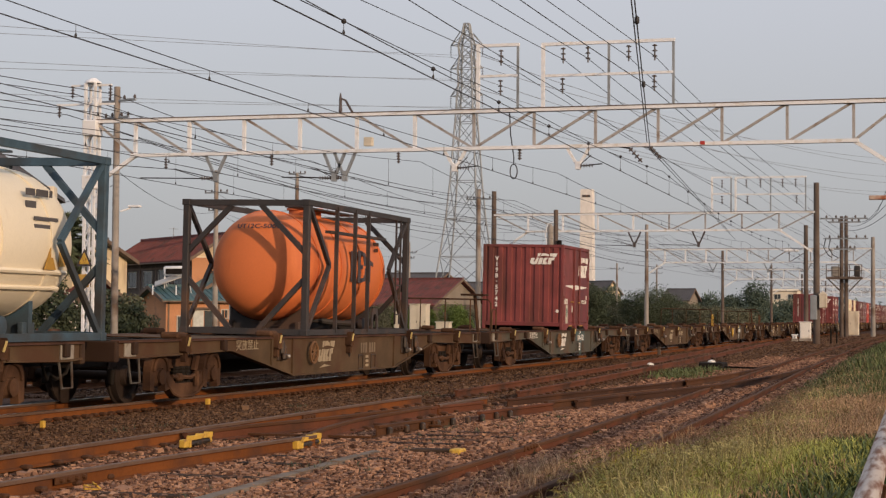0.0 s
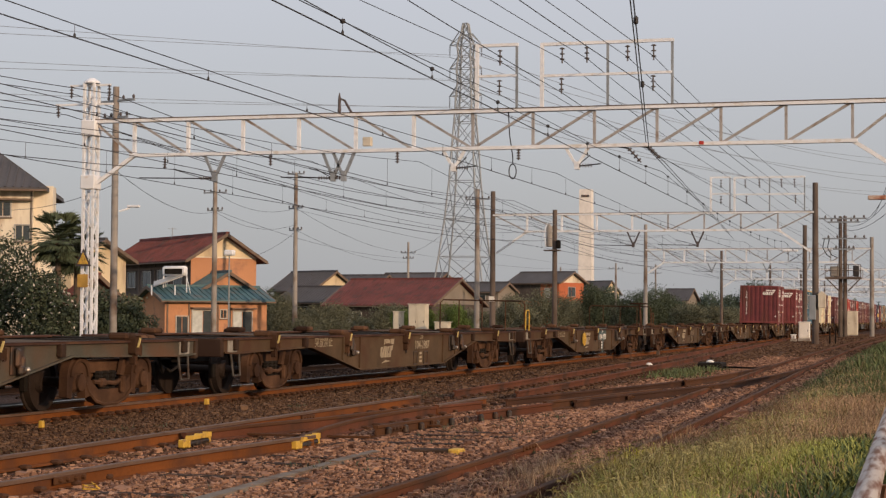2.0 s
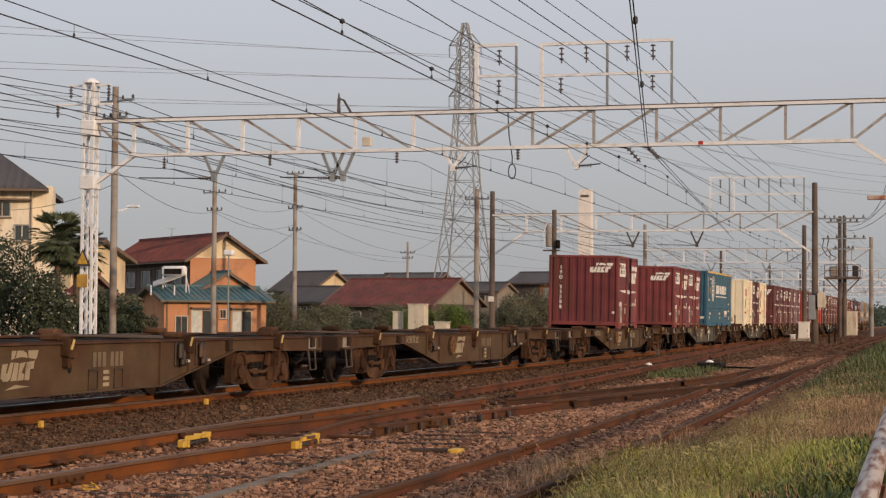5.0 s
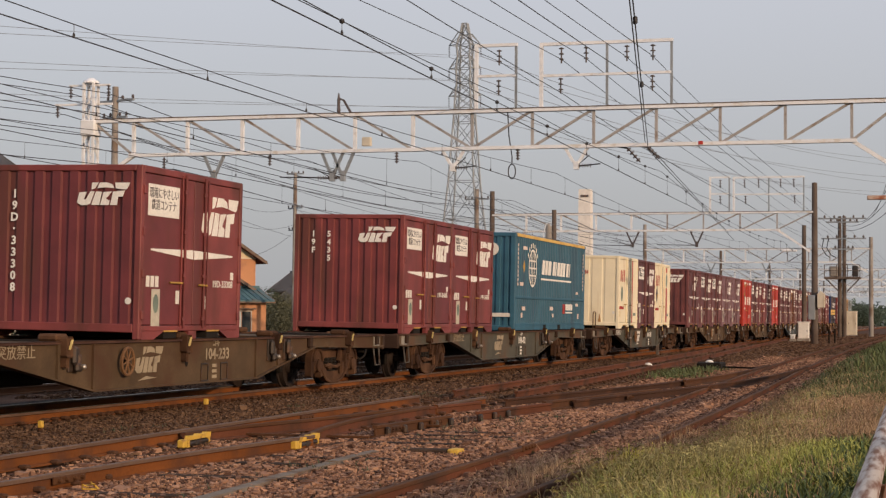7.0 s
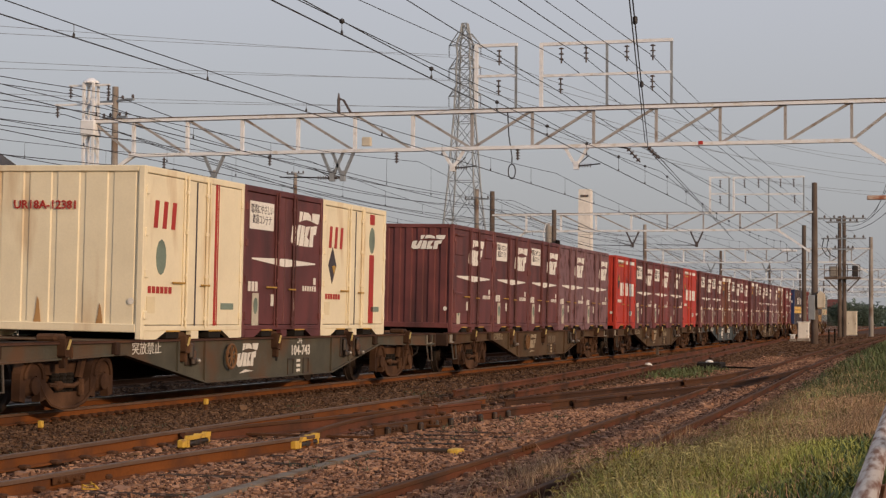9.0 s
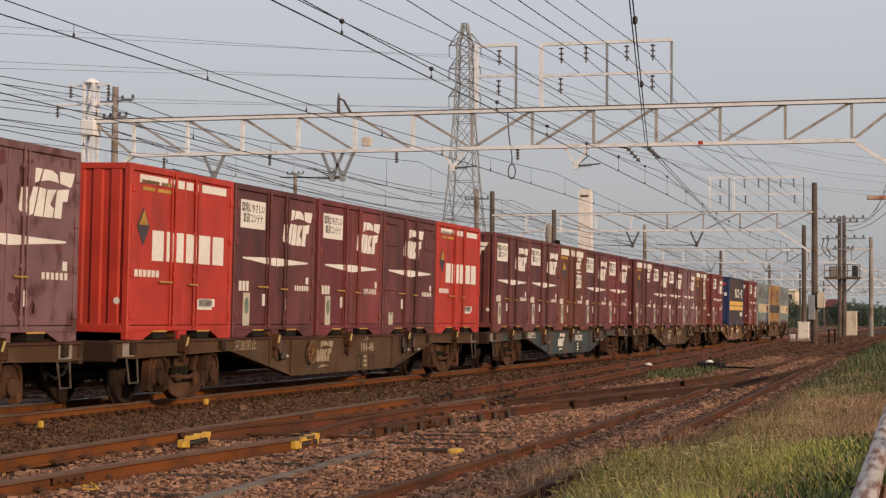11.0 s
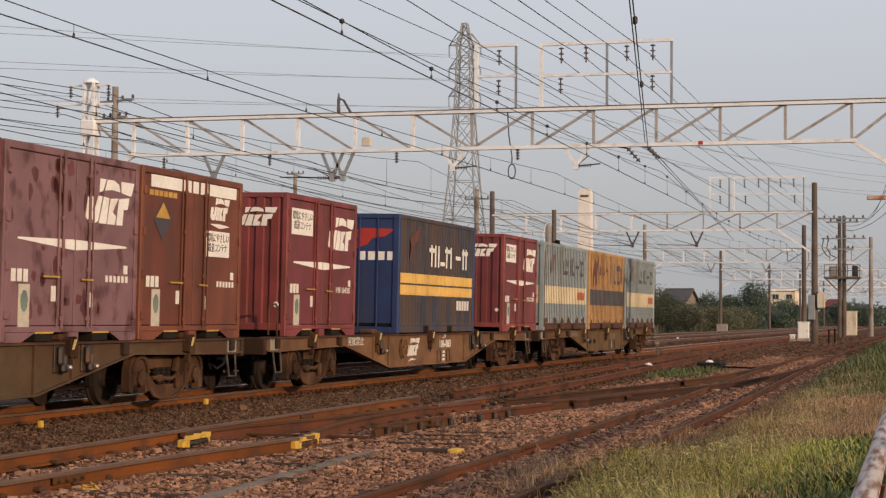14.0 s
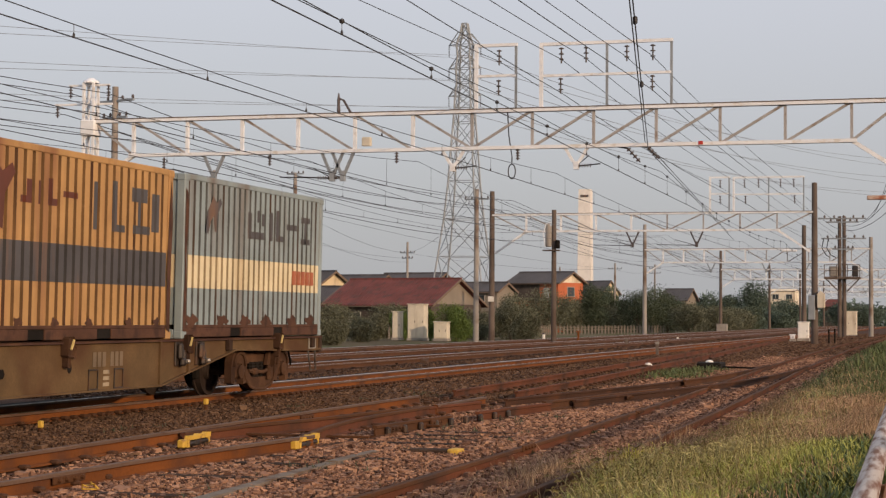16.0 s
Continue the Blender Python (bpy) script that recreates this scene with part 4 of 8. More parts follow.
        if style == "vent":
            for x, z in ((0.50, 1.80), (0.45, 0.45), (3.18, 1.80)):
                part("vent", G().soft(x - 0.30, n - 0.02, z, x + 0.30, n + 0.01, z + 0.46, 0.01).soft(x - 0.33, n - 0.05, z + 0.44, x + 0.33, n + 0.01, z + 0.49, 0.01), P, c, "hooded vent panel")
    if style == "cap":
        part("roof_band", flat([[(-1.55, -0.09), (-0.15, -0.09), (-0.15, 0.09), (-1.55, 0.09)], [(-0.08, -0.09), (0.12, -0.09), (0.12, 0.09), (-0.08, 0.09)], [(0.2, -0.09), (1.6, -0.09), (1.6, 0.09), (0.2, 0.09)]], near_at(mid, n, H - 0.2)), M["white"], c, "white band under the roof")
        part("diamond", flat([[(0, -0.30), (0.30, 0), (0, 0.30), (-0.30, 0)]], near_at(0.72, n, 1.74)), M["ink"], c, "dark diamond mark")
        part("diamond_half", flat([[(-0.24, 0.03), (0.24, 0.03), (0.0, 0.26)]], near_at(0.72, n - 0.008, 1.74)), M["ink_gold"], c, "gold upper half of the diamond")
        part("notice_lettering", flat([[(a, -0.04), (a + 0.13, -0.04), (a + 0.13, 0.04), (a, 0.04)] for a in (-0.45, -0.29, -0.13, 0.03, 0.19, 0.35)], near_at(0.72, n, 2.13), 0.003), M["ink_gold"], c, "dull gold notice lettering bars")
        part("emblem", emblem(near_at(2.82, n, 2.02), 0.56, 1.05), M["white"], c, "white operator emblem")
        part("underline", flat([[(-0.40, 0.02), (0, -0.045), (0.40, 0), (0, 0.03)]], near_at(2.82, n, 1.76)), M["white"], c)
        if plate:
            pl = part("slogan_plate", flat([[(-0.46, -0.20), (0.46, -0.20), (0.46, 0.20), (-0.46, 0.20)]], near_at(2.75, n, 1.47)), M["white"], c, "white slogan plate")
            part("slogan", words("環境にやさしい\n鉄道コンテナ", 0.155, M["ink"], near_at(2.75, n - 0.008, 1.48), 0.86), None, pl, "grey slogan lettering")
    if style in ("std", "vent", "cap"):
        part("company_mark", flat([[(-0.22 + k * 0.15, -0.08), (-0.11 + k * 0.15, -0.08), (-0.11 + k * 0.15, 0.08), (-0.22 + k * 0.15, 0.08)] for k in range(3)], near_at(0.44, n, 0.84)), M["plate"], c, "pale company letters")
        sk = part("sticker", flat([[(-0.14, -0.3), (0.14, -0.3), (0.14, 0.28), (-0.14, 0.28)]], near_at(0.55, n, 0.45)), M["sticker"], c, "pale eco sticker")
        part("sticker_leaf", flat([[(0.09 * math.cos(a), 0.02 + 0.14 * math.sin(a)) for a in [2 * math.pi * k / 10 for k in range(10)]]], near_at(0.55, n - 0.007, 0.50), 0.003), M["ink_green"], sk)
        if code and style == "std":
            part("side_code", words(code.replace("|", "-").replace("·", "-"), 0.15, M["plate"], near_at(2.98, n - 0.004, 0.84), 0.78, bold=0.003), None, c, "pale container code")
        else:
            part("side_code", flat([[(-0.30 + k * 0.12, -0.04), (-0.23 + k * 0.12, -0.04), (-0.23 + k * 0.12, 0.05), (-0.30 + k * 0.12, 0.05)] for k in range(6)], near_at(3.05, n, 0.84)), M["plate"], c, "pale container code")
        part("code_tick", flat([[(0.24, 0.08), (0.36, 0.08), (0.36, 0.2), (0.24, 0.2)]], near_at(3.05, n, 0.84)), M["plate"], c)
        part("small_mark", flat([[(-0.06, -0.1), (0.06, -0.1), (0.06, 0.1), (-0.06, 0.1)]], near_at(1.3, n, 0.62)), M["plate"], c)
        part("small_mark", flat([[(-0.07, -0.1), (0.07, -0.1), (0.07, 0.1), (-0.07, 0.1)]], near_at(2.32, n, 0.55)), M["plate"], c)
    if paint == "mauve":
        rnd = random.Random(5)
        for k in range(46):
            px_, pz = rnd.uniform(0.2, 3.5), rnd.choice((rnd.uniform(0.25, 2.35), rnd.uniform(1.7, 2.35), rnd.uniform(0.25, 0.9)))
            w_, h_ = rnd.uniform(0.03, 0.11), rnd.uniform(0.04, 0.16)
            ring = [2 * math.pi * q / 9 for q in range(9)]
            part("peeled_patch", flat([[(w_ * math.cos(a) * rnd.uniform(0.6, 1.2), h_ * math.sin(a) * rnd.uniform(0.6, 1.2)) for a in ring]], near_at(px_, n + 0.001, pz), 0.002), M["maroon"], c)
    if style == "vermilion":
        part("roof_band", flat([[(a, -0.06), (b, -0.06), (b, 0.06), (a, 0.06)] for a, b in ((-1.55, -0.62), (-0.52, -0.38), (-0.28, -0.04), (0.04, 0.28), (0.38, 0.52), (0.62, 1.55))], near_at(mid, n, H - 0.2)), M["white"], c, "white band under the roof")
        part("lettering", flat([[(x, -0.22), (x + w_, -0.22), (x + w_, 0.22), (x, 0.22)] for x, w_ in ((-1.15, 0.38), (-0.66, 0.10), (-0.45, 0.38), (0.03, 0.38), (0.50, 0.42), (1.02, 0.42))], near_at(mid + 0.05, n, 1.36)), M["white"], c, "white block lettering shapes")
        part("diamond", flat([[(0, -0.28), (0.20, 0), (0, 0.28), (-0.20, 0)]], near_at(0.45, n, 1.62)), M["ink"], c, "dark diamond mark")
        part("diamond_half", flat([[(-0.15, 0.02), (0.15, 0.02), (0, 0.23)]], near_at(0.45, n - 0.008, 1.62)), M["ink_gold"], c)
        part("notice_lettering", flat([[(a, z), (b, z), (b, z + 0.05), (a, z + 0.05)] for a, b, z in ((-0.5, 0.1, 0.08), (0.16, 0.65, 0.08), (-0.45, -0.05, -0.02), (0.05, 0.5, -0.02))], near_at(0.85, n, 2.16)), M["ink_gold"], c, "gold notice lettering bars")
        part("data_plate", flat([[(-0.3, -0.08), (0.3, -0.08), (0.3, 0.08), (-0.3, 0.08)]], near_at(2.65, n, 0.52)), M["plate"], c)
        part("small_mark", flat([[(-0.3, -0.06), (0.3, -0.06), (0.3, 0.06), (-0.3, 0.06)]], near_at(2.75, n, 0.55)), M["plate"], c)
        part("side_code", flat([[(-0.4 + k * 0.14, -0.05), (-0.3 + k * 0.14, -0.05), (-0.3 + k * 0.14, 0.05), (-0.4 + k * 0.14, 0.05)] for k in range(6)], near_at(0.6, n, 0.95)), M["plate"], c)
    if style == "cream":
        part("door_seal", flat([[(-0.02, -1.08), (0.02, -1.08), (0.02, 1.16), (-0.02, 1.16)]], near_at(mid, n, 1.22)), M["ink"], c, "dark rubber door seal")
        if code:
            part("stripe", flat([[(-0.06, -1.05), (0.02, -1.05), (0.02, 1.2), (-0.06, 1.2)], [(0.05, -1.05), (0.08, -1.05), (0.08, 1.2), (0.05, 1.2)]], near_at(2.62, n, 1.22)), M["ink_red"], c, "red vertical stripe")
        else:
            part("stripe", flat([[(-0.14, -1.0), (0.14, -1.0), (0.14, 0.35), (-0.14, 0.35)], [(-0.14, 0.95), (0.14, 0.95), (0.14, 1.15), (-0.14, 1.15)]], near_at(2.85, n, 1.22)), M["ink_red"], c, "red vertical block stripe")
            part("diamond", flat([[(0, -0.34), (0.22, 0), (0, 0.34), (-0.22, 0)]], near_at(0.55, n, 1.30)), M["ink"], c, "dark diamond mark")
            part("diamond_half", flat([[(0, 0), (0.10, -0.15), (0.2, 0), (0.1, 0.02)]], near_at(0.52, n - 0.008, 1.28)), M["ink_gold"], c)
        part("data_plate", flat([[(-0.25, -0.05), (0.25, -0.05), (0.25, 0.05), (-0.25, 0.05)]], near_at(3.1, n, 0.5)), M["ink_green"], c)
        part("data_plate", flat([[(-0.14, -0.12), (0.14, -0.12), (0.14, 0.12), (-0.14, 0.12)]], near_at(0.3, n, 0.5)), M["band_cream"], c)
        part("lettering", flat([[(x, -0.2), (x + 0.13, -0.2), (x + 0.18, 0.2), (x + 0.05, 0.2)] for x in (-0.38, -0.08, 0.22)], near_at(0.72, n, 1.82)), M["ink_red"], c, "red lettering shapes")
        sk = part("sticker", flat([[(0.17 * math.cos(a), 0.26 * math.sin(a)) for a in [2 * math.pi * k / 12 for k in range(12)]]], near_at(0.62 if code else 2.85, n, 1.2 if code else 1.86)), M["ink_green"], c, "green oval sticker")
        if code:
            part("rust_streak", flat([[(-0.05, -0.02), (0.06, -0.02), (0.03, 0.2), (0.0, 0.28), (-0.02, 0.1)], [(-1.05, -0.02), (-0.93, -0.02), (-0.97, 0.3), (-1.0, 0.36), (-1.02, 0.14)]], front_at(0.012, -0.55, 0.24), 0.002), M["ochre"], c, "rust streaks")
        part("side_code", flat([[(-0.4 + k * 0.14, -0.05), (-0.3 + k * 0.14, -0.05), (-0.3 + k * 0.14, 0.05), (-0.4 + k * 0.14, 0.05)] for k in range(6)], near_at(0.6, n, 0.72)), M["ink_red"], c)
    if front:
        fx = 0.004
        if style in ("std", "cap", "vent"):
            part("front_emblem", emblem(front_at(fx, -0.62, 2.08), 0.52, 1.25), M["white"], c, "white operator emblem")
        if code:
            if style == "cream":
                part("front_code", words(code, 0.17, M["ink_red"], front_at(fx, 0.35, 1.92), 1.0, bold=0.004), None, c, "dark red container code")
            else:
                cols = code.split("|")
                for k, col in enumerate(cols):
                    part("front_code", words("\n".join(col), 0.17, M["white"], front_at(fx, 0.80 - 0.35 * k, 2.16 - 0.085 * len(col)), None, bold=0.005), None, c, "white container code")
        part("front_disc", flat([[(0.05 * math.cos(a), 0.05 * math.sin(a)) for a in [2 * math.pi * k / 10 for k in range(10)]]], front_at(fx, -1.05, 0.55)), M["plate"], c)
    return c


def box_container(L, H, paint, end_paint, label, bands=(), ribs=40, group="twenty-foot containers", worn=False, flat_front=False):
    """A longer container with fine vertical corrugation all round and coloured bands."""
    c = thing("container", label, "freight container", group)
    Wd = W12 / 2
    P, E = M[paint], M[end_paint]
    g = G()
    for x in (0, L - 0.14):
        for y in (-Wd, Wd - 0.14):
            g.soft(x, y, 0.0, x + 0.14, y + 0.14, H, 0.015)
            for z in (0, H - 0.12):
                g.soft(x - 0.008, y - 0.008, z - 0.004, x + 0.17, y + 0.148, z + 0.12, 0.02)
            part("corner_post", g, E, c)
            g = G()
    for x in (0, L - 0.09):
        part("end_header", G().soft(x, -Wd + 0.14, H - 0.1, x + 0.09, Wd - 0.14, H, 0.01), E, c)
        part("end_sill", G().soft(x, -Wd + 0.14, 0.0, x + 0.09, Wd - 0.14, 0.14, 0.01), E, c)
    for y in (-Wd, Wd - 0.08):
        g = G().soft(0.14, y, 0.16, L - 0.14, y + 0.08, 0.21, 0.008)
        for a, b in ((0.14, L * 0.5 - 1.15), (L * 0.5 - 0.72, L * 0.5 + 0.72), (L * 0.5 + 1.15, L - 0.14)):
            g.soft(a, y, 0.02, b, y + 0.08, 0.16, 0.01)
        part("bottom_sill", g, M["rust_sill"] if worn else P, c)
        part("top_rail", G().soft(0.14, y, H - 0.09, L - 0.14, y + 0.08, H, 0.01), P, c)
    part("roof", G().box(0.06, -Wd + 0.05, H - 0.05, L - 0.06, Wd - 0.05, H - 0.02), P, c)
    part("pocket", G().box(L * 0.5 - 1.15, -Wd + 0.02, 0.03, L * 0.5 - 0.72, Wd - 0.02, 0.16).box(L * 0.5 + 0.72, -Wd + 0.02, 0.03, L * 0.5 + 1.15, Wd - 0.02, 0.16), M["dark"], c, "dark fork pockets")
    part("floor", G().box(0.06, -Wd + 0.05, 0.16, L - 0.06, Wd - 0.05, 0.2), M["dark"], c)
    part("far_side", G().box(0.12, Wd - 0.06, 0.2, L - 0.12, Wd - 0.03, H - 0.08), P, c)
    levels = [(0.21, H - 0.09, P, "")]
    for z0, z1, pm, lb in bands:
        nl = []
        for a, b, q, l in levels:
            if a < z0 and z1 < b:
                nl += [(a, z0, q, l), (z0, z1, M[pm], lb), (z1, b, q, l)]
            else:
                nl.append((a, b, q, l))
        levels = nl
    for a, b, q, l in levels:
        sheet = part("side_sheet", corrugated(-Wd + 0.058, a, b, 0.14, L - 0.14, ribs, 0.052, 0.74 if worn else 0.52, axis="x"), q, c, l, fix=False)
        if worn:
            # slopes and valleys take the colours with recess shade painted in
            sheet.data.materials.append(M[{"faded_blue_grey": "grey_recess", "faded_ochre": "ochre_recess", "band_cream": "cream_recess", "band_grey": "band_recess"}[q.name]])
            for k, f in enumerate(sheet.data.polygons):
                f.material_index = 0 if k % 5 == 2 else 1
    if worn or flat_front:     # flat doors in front; on the worn ones the bands run round them
        for a, b, q, l in (levels if worn else [(0.21, H - 0.09, E, "")]):
            for y0, y1 in ((-Wd + 0.14, -0.006), (0.006, Wd - 0.14)):
                part("front_door", G().soft(0.03, y0, a, 0.06, y1, b, 0.006), q, c)
        for y in (-0.75, -0.35, 0.35, 0.75):
            part("lock_rod", G().tube([(0.01, y, 0.1), (0.01, y, H - 0.06)], 0.018, 6), E, c)
    for x, o, nm in ((0.05, -1, "front_end"), (L - 0.05, 1, "rear_end")):
        if (worn or flat_front) and o < 0:
            continue
        part(nm, corrugated(x, 0.14, H - 0.1, -Wd + 0.14, Wd - 0.14, 10, 0.03, 0.6, out=o), E, c, fix=False)
    return c


def tank_container(shell, frame_mat, label, L=6.06, H=2.44, ladder=True, gap=0.42):
    """A cylindrical tank in an open steel frame with cross braces."""
    c = thing("tank_container", label, "tank container", "tank containers")
    Wd, S, F = W12 / 2, M[shell], M[frame_mat]
    r, zc = 1.02, 1.27
    dome = [(0.0, 0.02), (0.01, 0.25), (0.05, 0.5), (0.14, 0.74), (0.28, 0.90), (0.46, 0.98), (0.63, r)]
    prof = [(gap + a, b) for a, b in dome] + [(L - gap - a, b) for a, b in reversed(dome)]
    tank = part("tank", G().lathe(prof, 48, (0, 0, zc)), S, c, smooth=True)
    for x in (1.15, 2.4, L - 2.4, L - 1.15):
        part("tank_band", G().lathe([(x - 0.05, r + 0.002), (x - 0.05, r + 0.022), (x + 0.05, r + 0.022), (x + 0.05, r + 0.002)], 48, (0, 0, zc)), S, tank, smooth=True)
    part("manhole", G().lathe([(0.98, 0.32), (1.13, 0.32), (1.14, 0.36), (1.18, 0.36), (1.19, 0.1)], 20, (L / 2, 0, zc), "z"), S, tank, smooth=True)
    cradle = [(-0.72, 0.05), (0.72, 0.05), (0.72, 0.52)] + [(1.03 * math.sin(t), zc - 1.03 * math.cos(t)) for t in (0.70, 0.45, 0.2, -0.2, -0.45, -0.70)] + [(-0.72, 0.52)]
    for x in (1.15, L - 1.15):
        saddle = part("saddle", G().slab(cradle, x - 0.05, x + 0.05, "x"), F, c, "dark curved cradle plate under the tank")
        for y in (-0.7, 0.0, 0.62):
            part("gusset", G().soft(x - 0.16, y, 0.05, x + 0.16, y + 0.08, 0.24, 0.01), F, saddle)
    part("outlet_valve", G().tube([(L / 2, 0, 0.30), (L / 2 + 0.4, -0.5, 0.22), (L / 2 + 0.5, -1.0, 0.20)], 0.06, 8).lathe([(-1.12, 0.07), (-1.10, 0.13), (-1.02, 0.13), (-1.0, 0.07)], 12, (L / 2 + 0.5, 0, 0.20), "y"), F, c, "dark outlet pipe with a capped end", smooth=True)
    if ladder:
        arch = [(-0.20, 0.10), (-0.20, 0.40), (-0.12, 0.52), (0.12, 0.52), (0.20, 0.40), (0.20, 0.10), (0.11, 0.10), (0.11, 0.34), (0.06, 0.40), (-0.06, 0.40), (-0.11, 0.34), (-0.11, 0.10)]
        part("valve_guard", G().slab([(3.95 + a, b) for a, b in arch], -Wd + 0.03, -Wd + 0.06), F, c)
        part("strap", G().lathe([(3.62, r + 0.002), (3.62, r + 0.018), (3.66, r + 0.018), (3.66, r + 0.002)], 48, (0, 0, zc)), F, c, "thin dark strap round the tank", smooth=True)
    for x in (0, L - 0.12):
        for y in (-Wd, Wd - 0.12):
            part("corner_post", G().soft(x, y, 0.0, x + 0.12, y + 0.12, H, 0.012).soft(x - 0.01, y - 0.01, -0.002, x + 0.15, y + 0.14, 0.11, 0.01).soft(x - 0.01, y - 0.01, H - 0.11, x + 0.15, y + 0.14, H + 0.002, 0.01), F, c)
        for z in (0.06, H - 0.06):
            part("end_rail", G().beam((x + 0.06, -Wd, z), (x + 0.06, Wd, z), 0.11, 0.11), F, c)
        for s in (-1, 1):
            part("end_brace", G().beam((x + 0.06, s * Wd * 0.96, 1.45), (x + 0.06, s * 0.28, H - 0.1), 0.07, 0.09), F, c)
            part("end_brace", G().beam((x + 0.06, s * Wd * 0.96, 1.05), (x + 0.06, s * 0.28, 0.1), 0.07, 0.09), F, c)
    for s in (-1, 1):
        for z in (0.06, H - 0.05):
            part("side_rail", G().beam((0.1, s * (Wd - 0.05), z), (L - 0.1, s * (Wd - 0.05), z), 0.09, 0.10), F, c)
        y = s * (Wd - 0.05)
        for a, b in ((0.12, 1.25), (L - 0.12, L - 1.25)):
            part("side_brace", G().beam((a, y, H - 0.08), (b, y, 1.3), 0.07, 0.08).beam((b, y, 1.3), (a, y, 0.1), 0.07, 0.08), F, c)
    if ladder:
        for x in (1.55, 2.6, 3.4):
            part("side_post", G().beam((x, -Wd + 0.02, 0.05), (x, -Wd + 0.02, H - 0.04), 0.07, 0.05), F, c)
        part("side_walkway", G().beam((1.3, -Wd + 0.1, 1.92), (4.6, -Wd + 0.1, 1.92), 0.12, 0.05), F, c)
        g = G()
        for x in (5.2, 5.5):
            g.beam((x, -Wd + 0.02, 0.2), (x, -Wd + 0.02, H - 0.04), 0.035)
        for k in range(7):
            g.beam((5.2, -Wd + 0.02, 0.4 + 0.3 * k), (5.5, -Wd + 0.02, 0.4 + 0.3 * k), 0.025)
        part("ladder", g, F, c)
    g = G().box(L / 2 - 1.6, -0.55, H - 0.06, L / 2 + 1.6, -0.2, H - 0.03)
    part("walkway", g, F, c)
    return c

# wagon kinds and painted numbers, front to back
KINDS = [("dust", ""), ("dust", ""), ("olive", "104-152"), ("dust", "104-2887"), ("dust", "104-1973"), ("dust", ""), ("dust", ""),
         ("dust", "104-233"), ("olive", "104-82"), ("olive", "104-743"), ("dust", ""), ("dust", "104-46"), ("grey", "104-2382"), ("dust", "104-2520"),
         ("brown", "106-883"), ("ochre", "")]
for i, (k, num) in enumerate(KINDS):
    put_on_train(wagon(k, num, {2: 2, 4: 3, 5: 2, 9: 1, 13: 1, 14: 1}.get(i, 0), i in (2, 4), i in (2, 9, 12, 14), i not in (3, 5, 8, 12, 13, 15)), i, 0.0)

SLOT = [0.82 + 3.80 * k for k in range(5)]
STD = [container12("red", "brick-red twelve-foot container with corrugated ends and white emblem", code="19D·33308"),
       container12("red", "brick-red twelve-foot container with corrugated ends and white emblem", code="19F|5435"),
       container12("maroon", "dark maroon twelve-foot container with white stripe and emblem")]
put_on_train(STD[0], 7, 8.6, DECK)
put_on_train(STD[1], 8, 0.72, DECK)
put_on_train(STD[2], 9, 8.72, DECK)


def more(ob, wagon_no, rel):
    return put_on_train(copy_thing(ob, Matrix()), wagon_no, rel, DECK)


put_on_train(container12("red", "brick-red twelve-foot container standing alone on a wagon", code="V19B·5742", plate=False), 2, 8.8, DECK)
more(STD[1], 8, 4.47)
VENT = container12("maroon", "dark maroon ventilated container with louvred panels", "vent", code="1289")
put_on_train(VENT, 10, SLOT[0], DECK)
CAP = container12("brown", "brown container with a white band under its roof", "cap")
CAP2 = container12("maroon", "maroon container with a white roof band and dark diamond", "cap", plate=False)
MAUVE = container12("mauve", "faded mauve-grey container with white emblem", "std", plate=False)
NIS = container12("vermilion", "bright vermilion container with white block lettering", "vermilion")
CREAM = container12("cream", "cream refrigerated container with red stripe", "cream", code="UR18A-12381")
put_on_train(CREAM, 9, 4.98, DECK)
put_on_train(container12("cream", "cream refrigerated container with red blocks and dark diamond", "cream"), 9, 12.46, DECK)
more(STD[2], 10, SLOT[1])
more(STD[2], 10, SLOT[2])
put_on_train(MAUVE, 10, SLOT[3], DECK)
more(MAUVE, 10, SLOT[4])
put_on_train(NIS, 11, SLOT[0], DECK)
more(STD[2], 11, SLOT[1])
more(STD[1], 11, SLOT[2] + 0.12)
more(VENT, 11, SLOT[3] + 0.14)
more(NIS, 11, SLOT[4] + 0.16)
more(STD[2], 12, SLOT[0] + 0.16)
more(STD[2], 12, SLOT[1] + 0.10)
put_on_train(CAP, 12, SLOT[2], DECK)
more(STD[2], 12, SLOT[3])
put_on_train(container12("red", "brick-red twelve-foot container with corrugated ends and white emblem", code="19D·24563"), 12, SLOT[4], DECK)
put_on_train(CAP2, 13, SLOT[0], DECK)
more(STD[2], 13, SLOT[1])
more(STD[2], 13, SLOT[2])
more(MAUVE, 13, SLOT[3])
more(CAP, 13, SLOT[4])
more(STD[1], 14, 1.36)
more(STD[0], 14, 16.72)

# long blue container
ECO = box_container(9.05, 2.59, "blue", "blue", "teal-blue thirty-one-foot container with white globe mark", (), 40, "long containers")
n = -W12 / 2 + 0.002
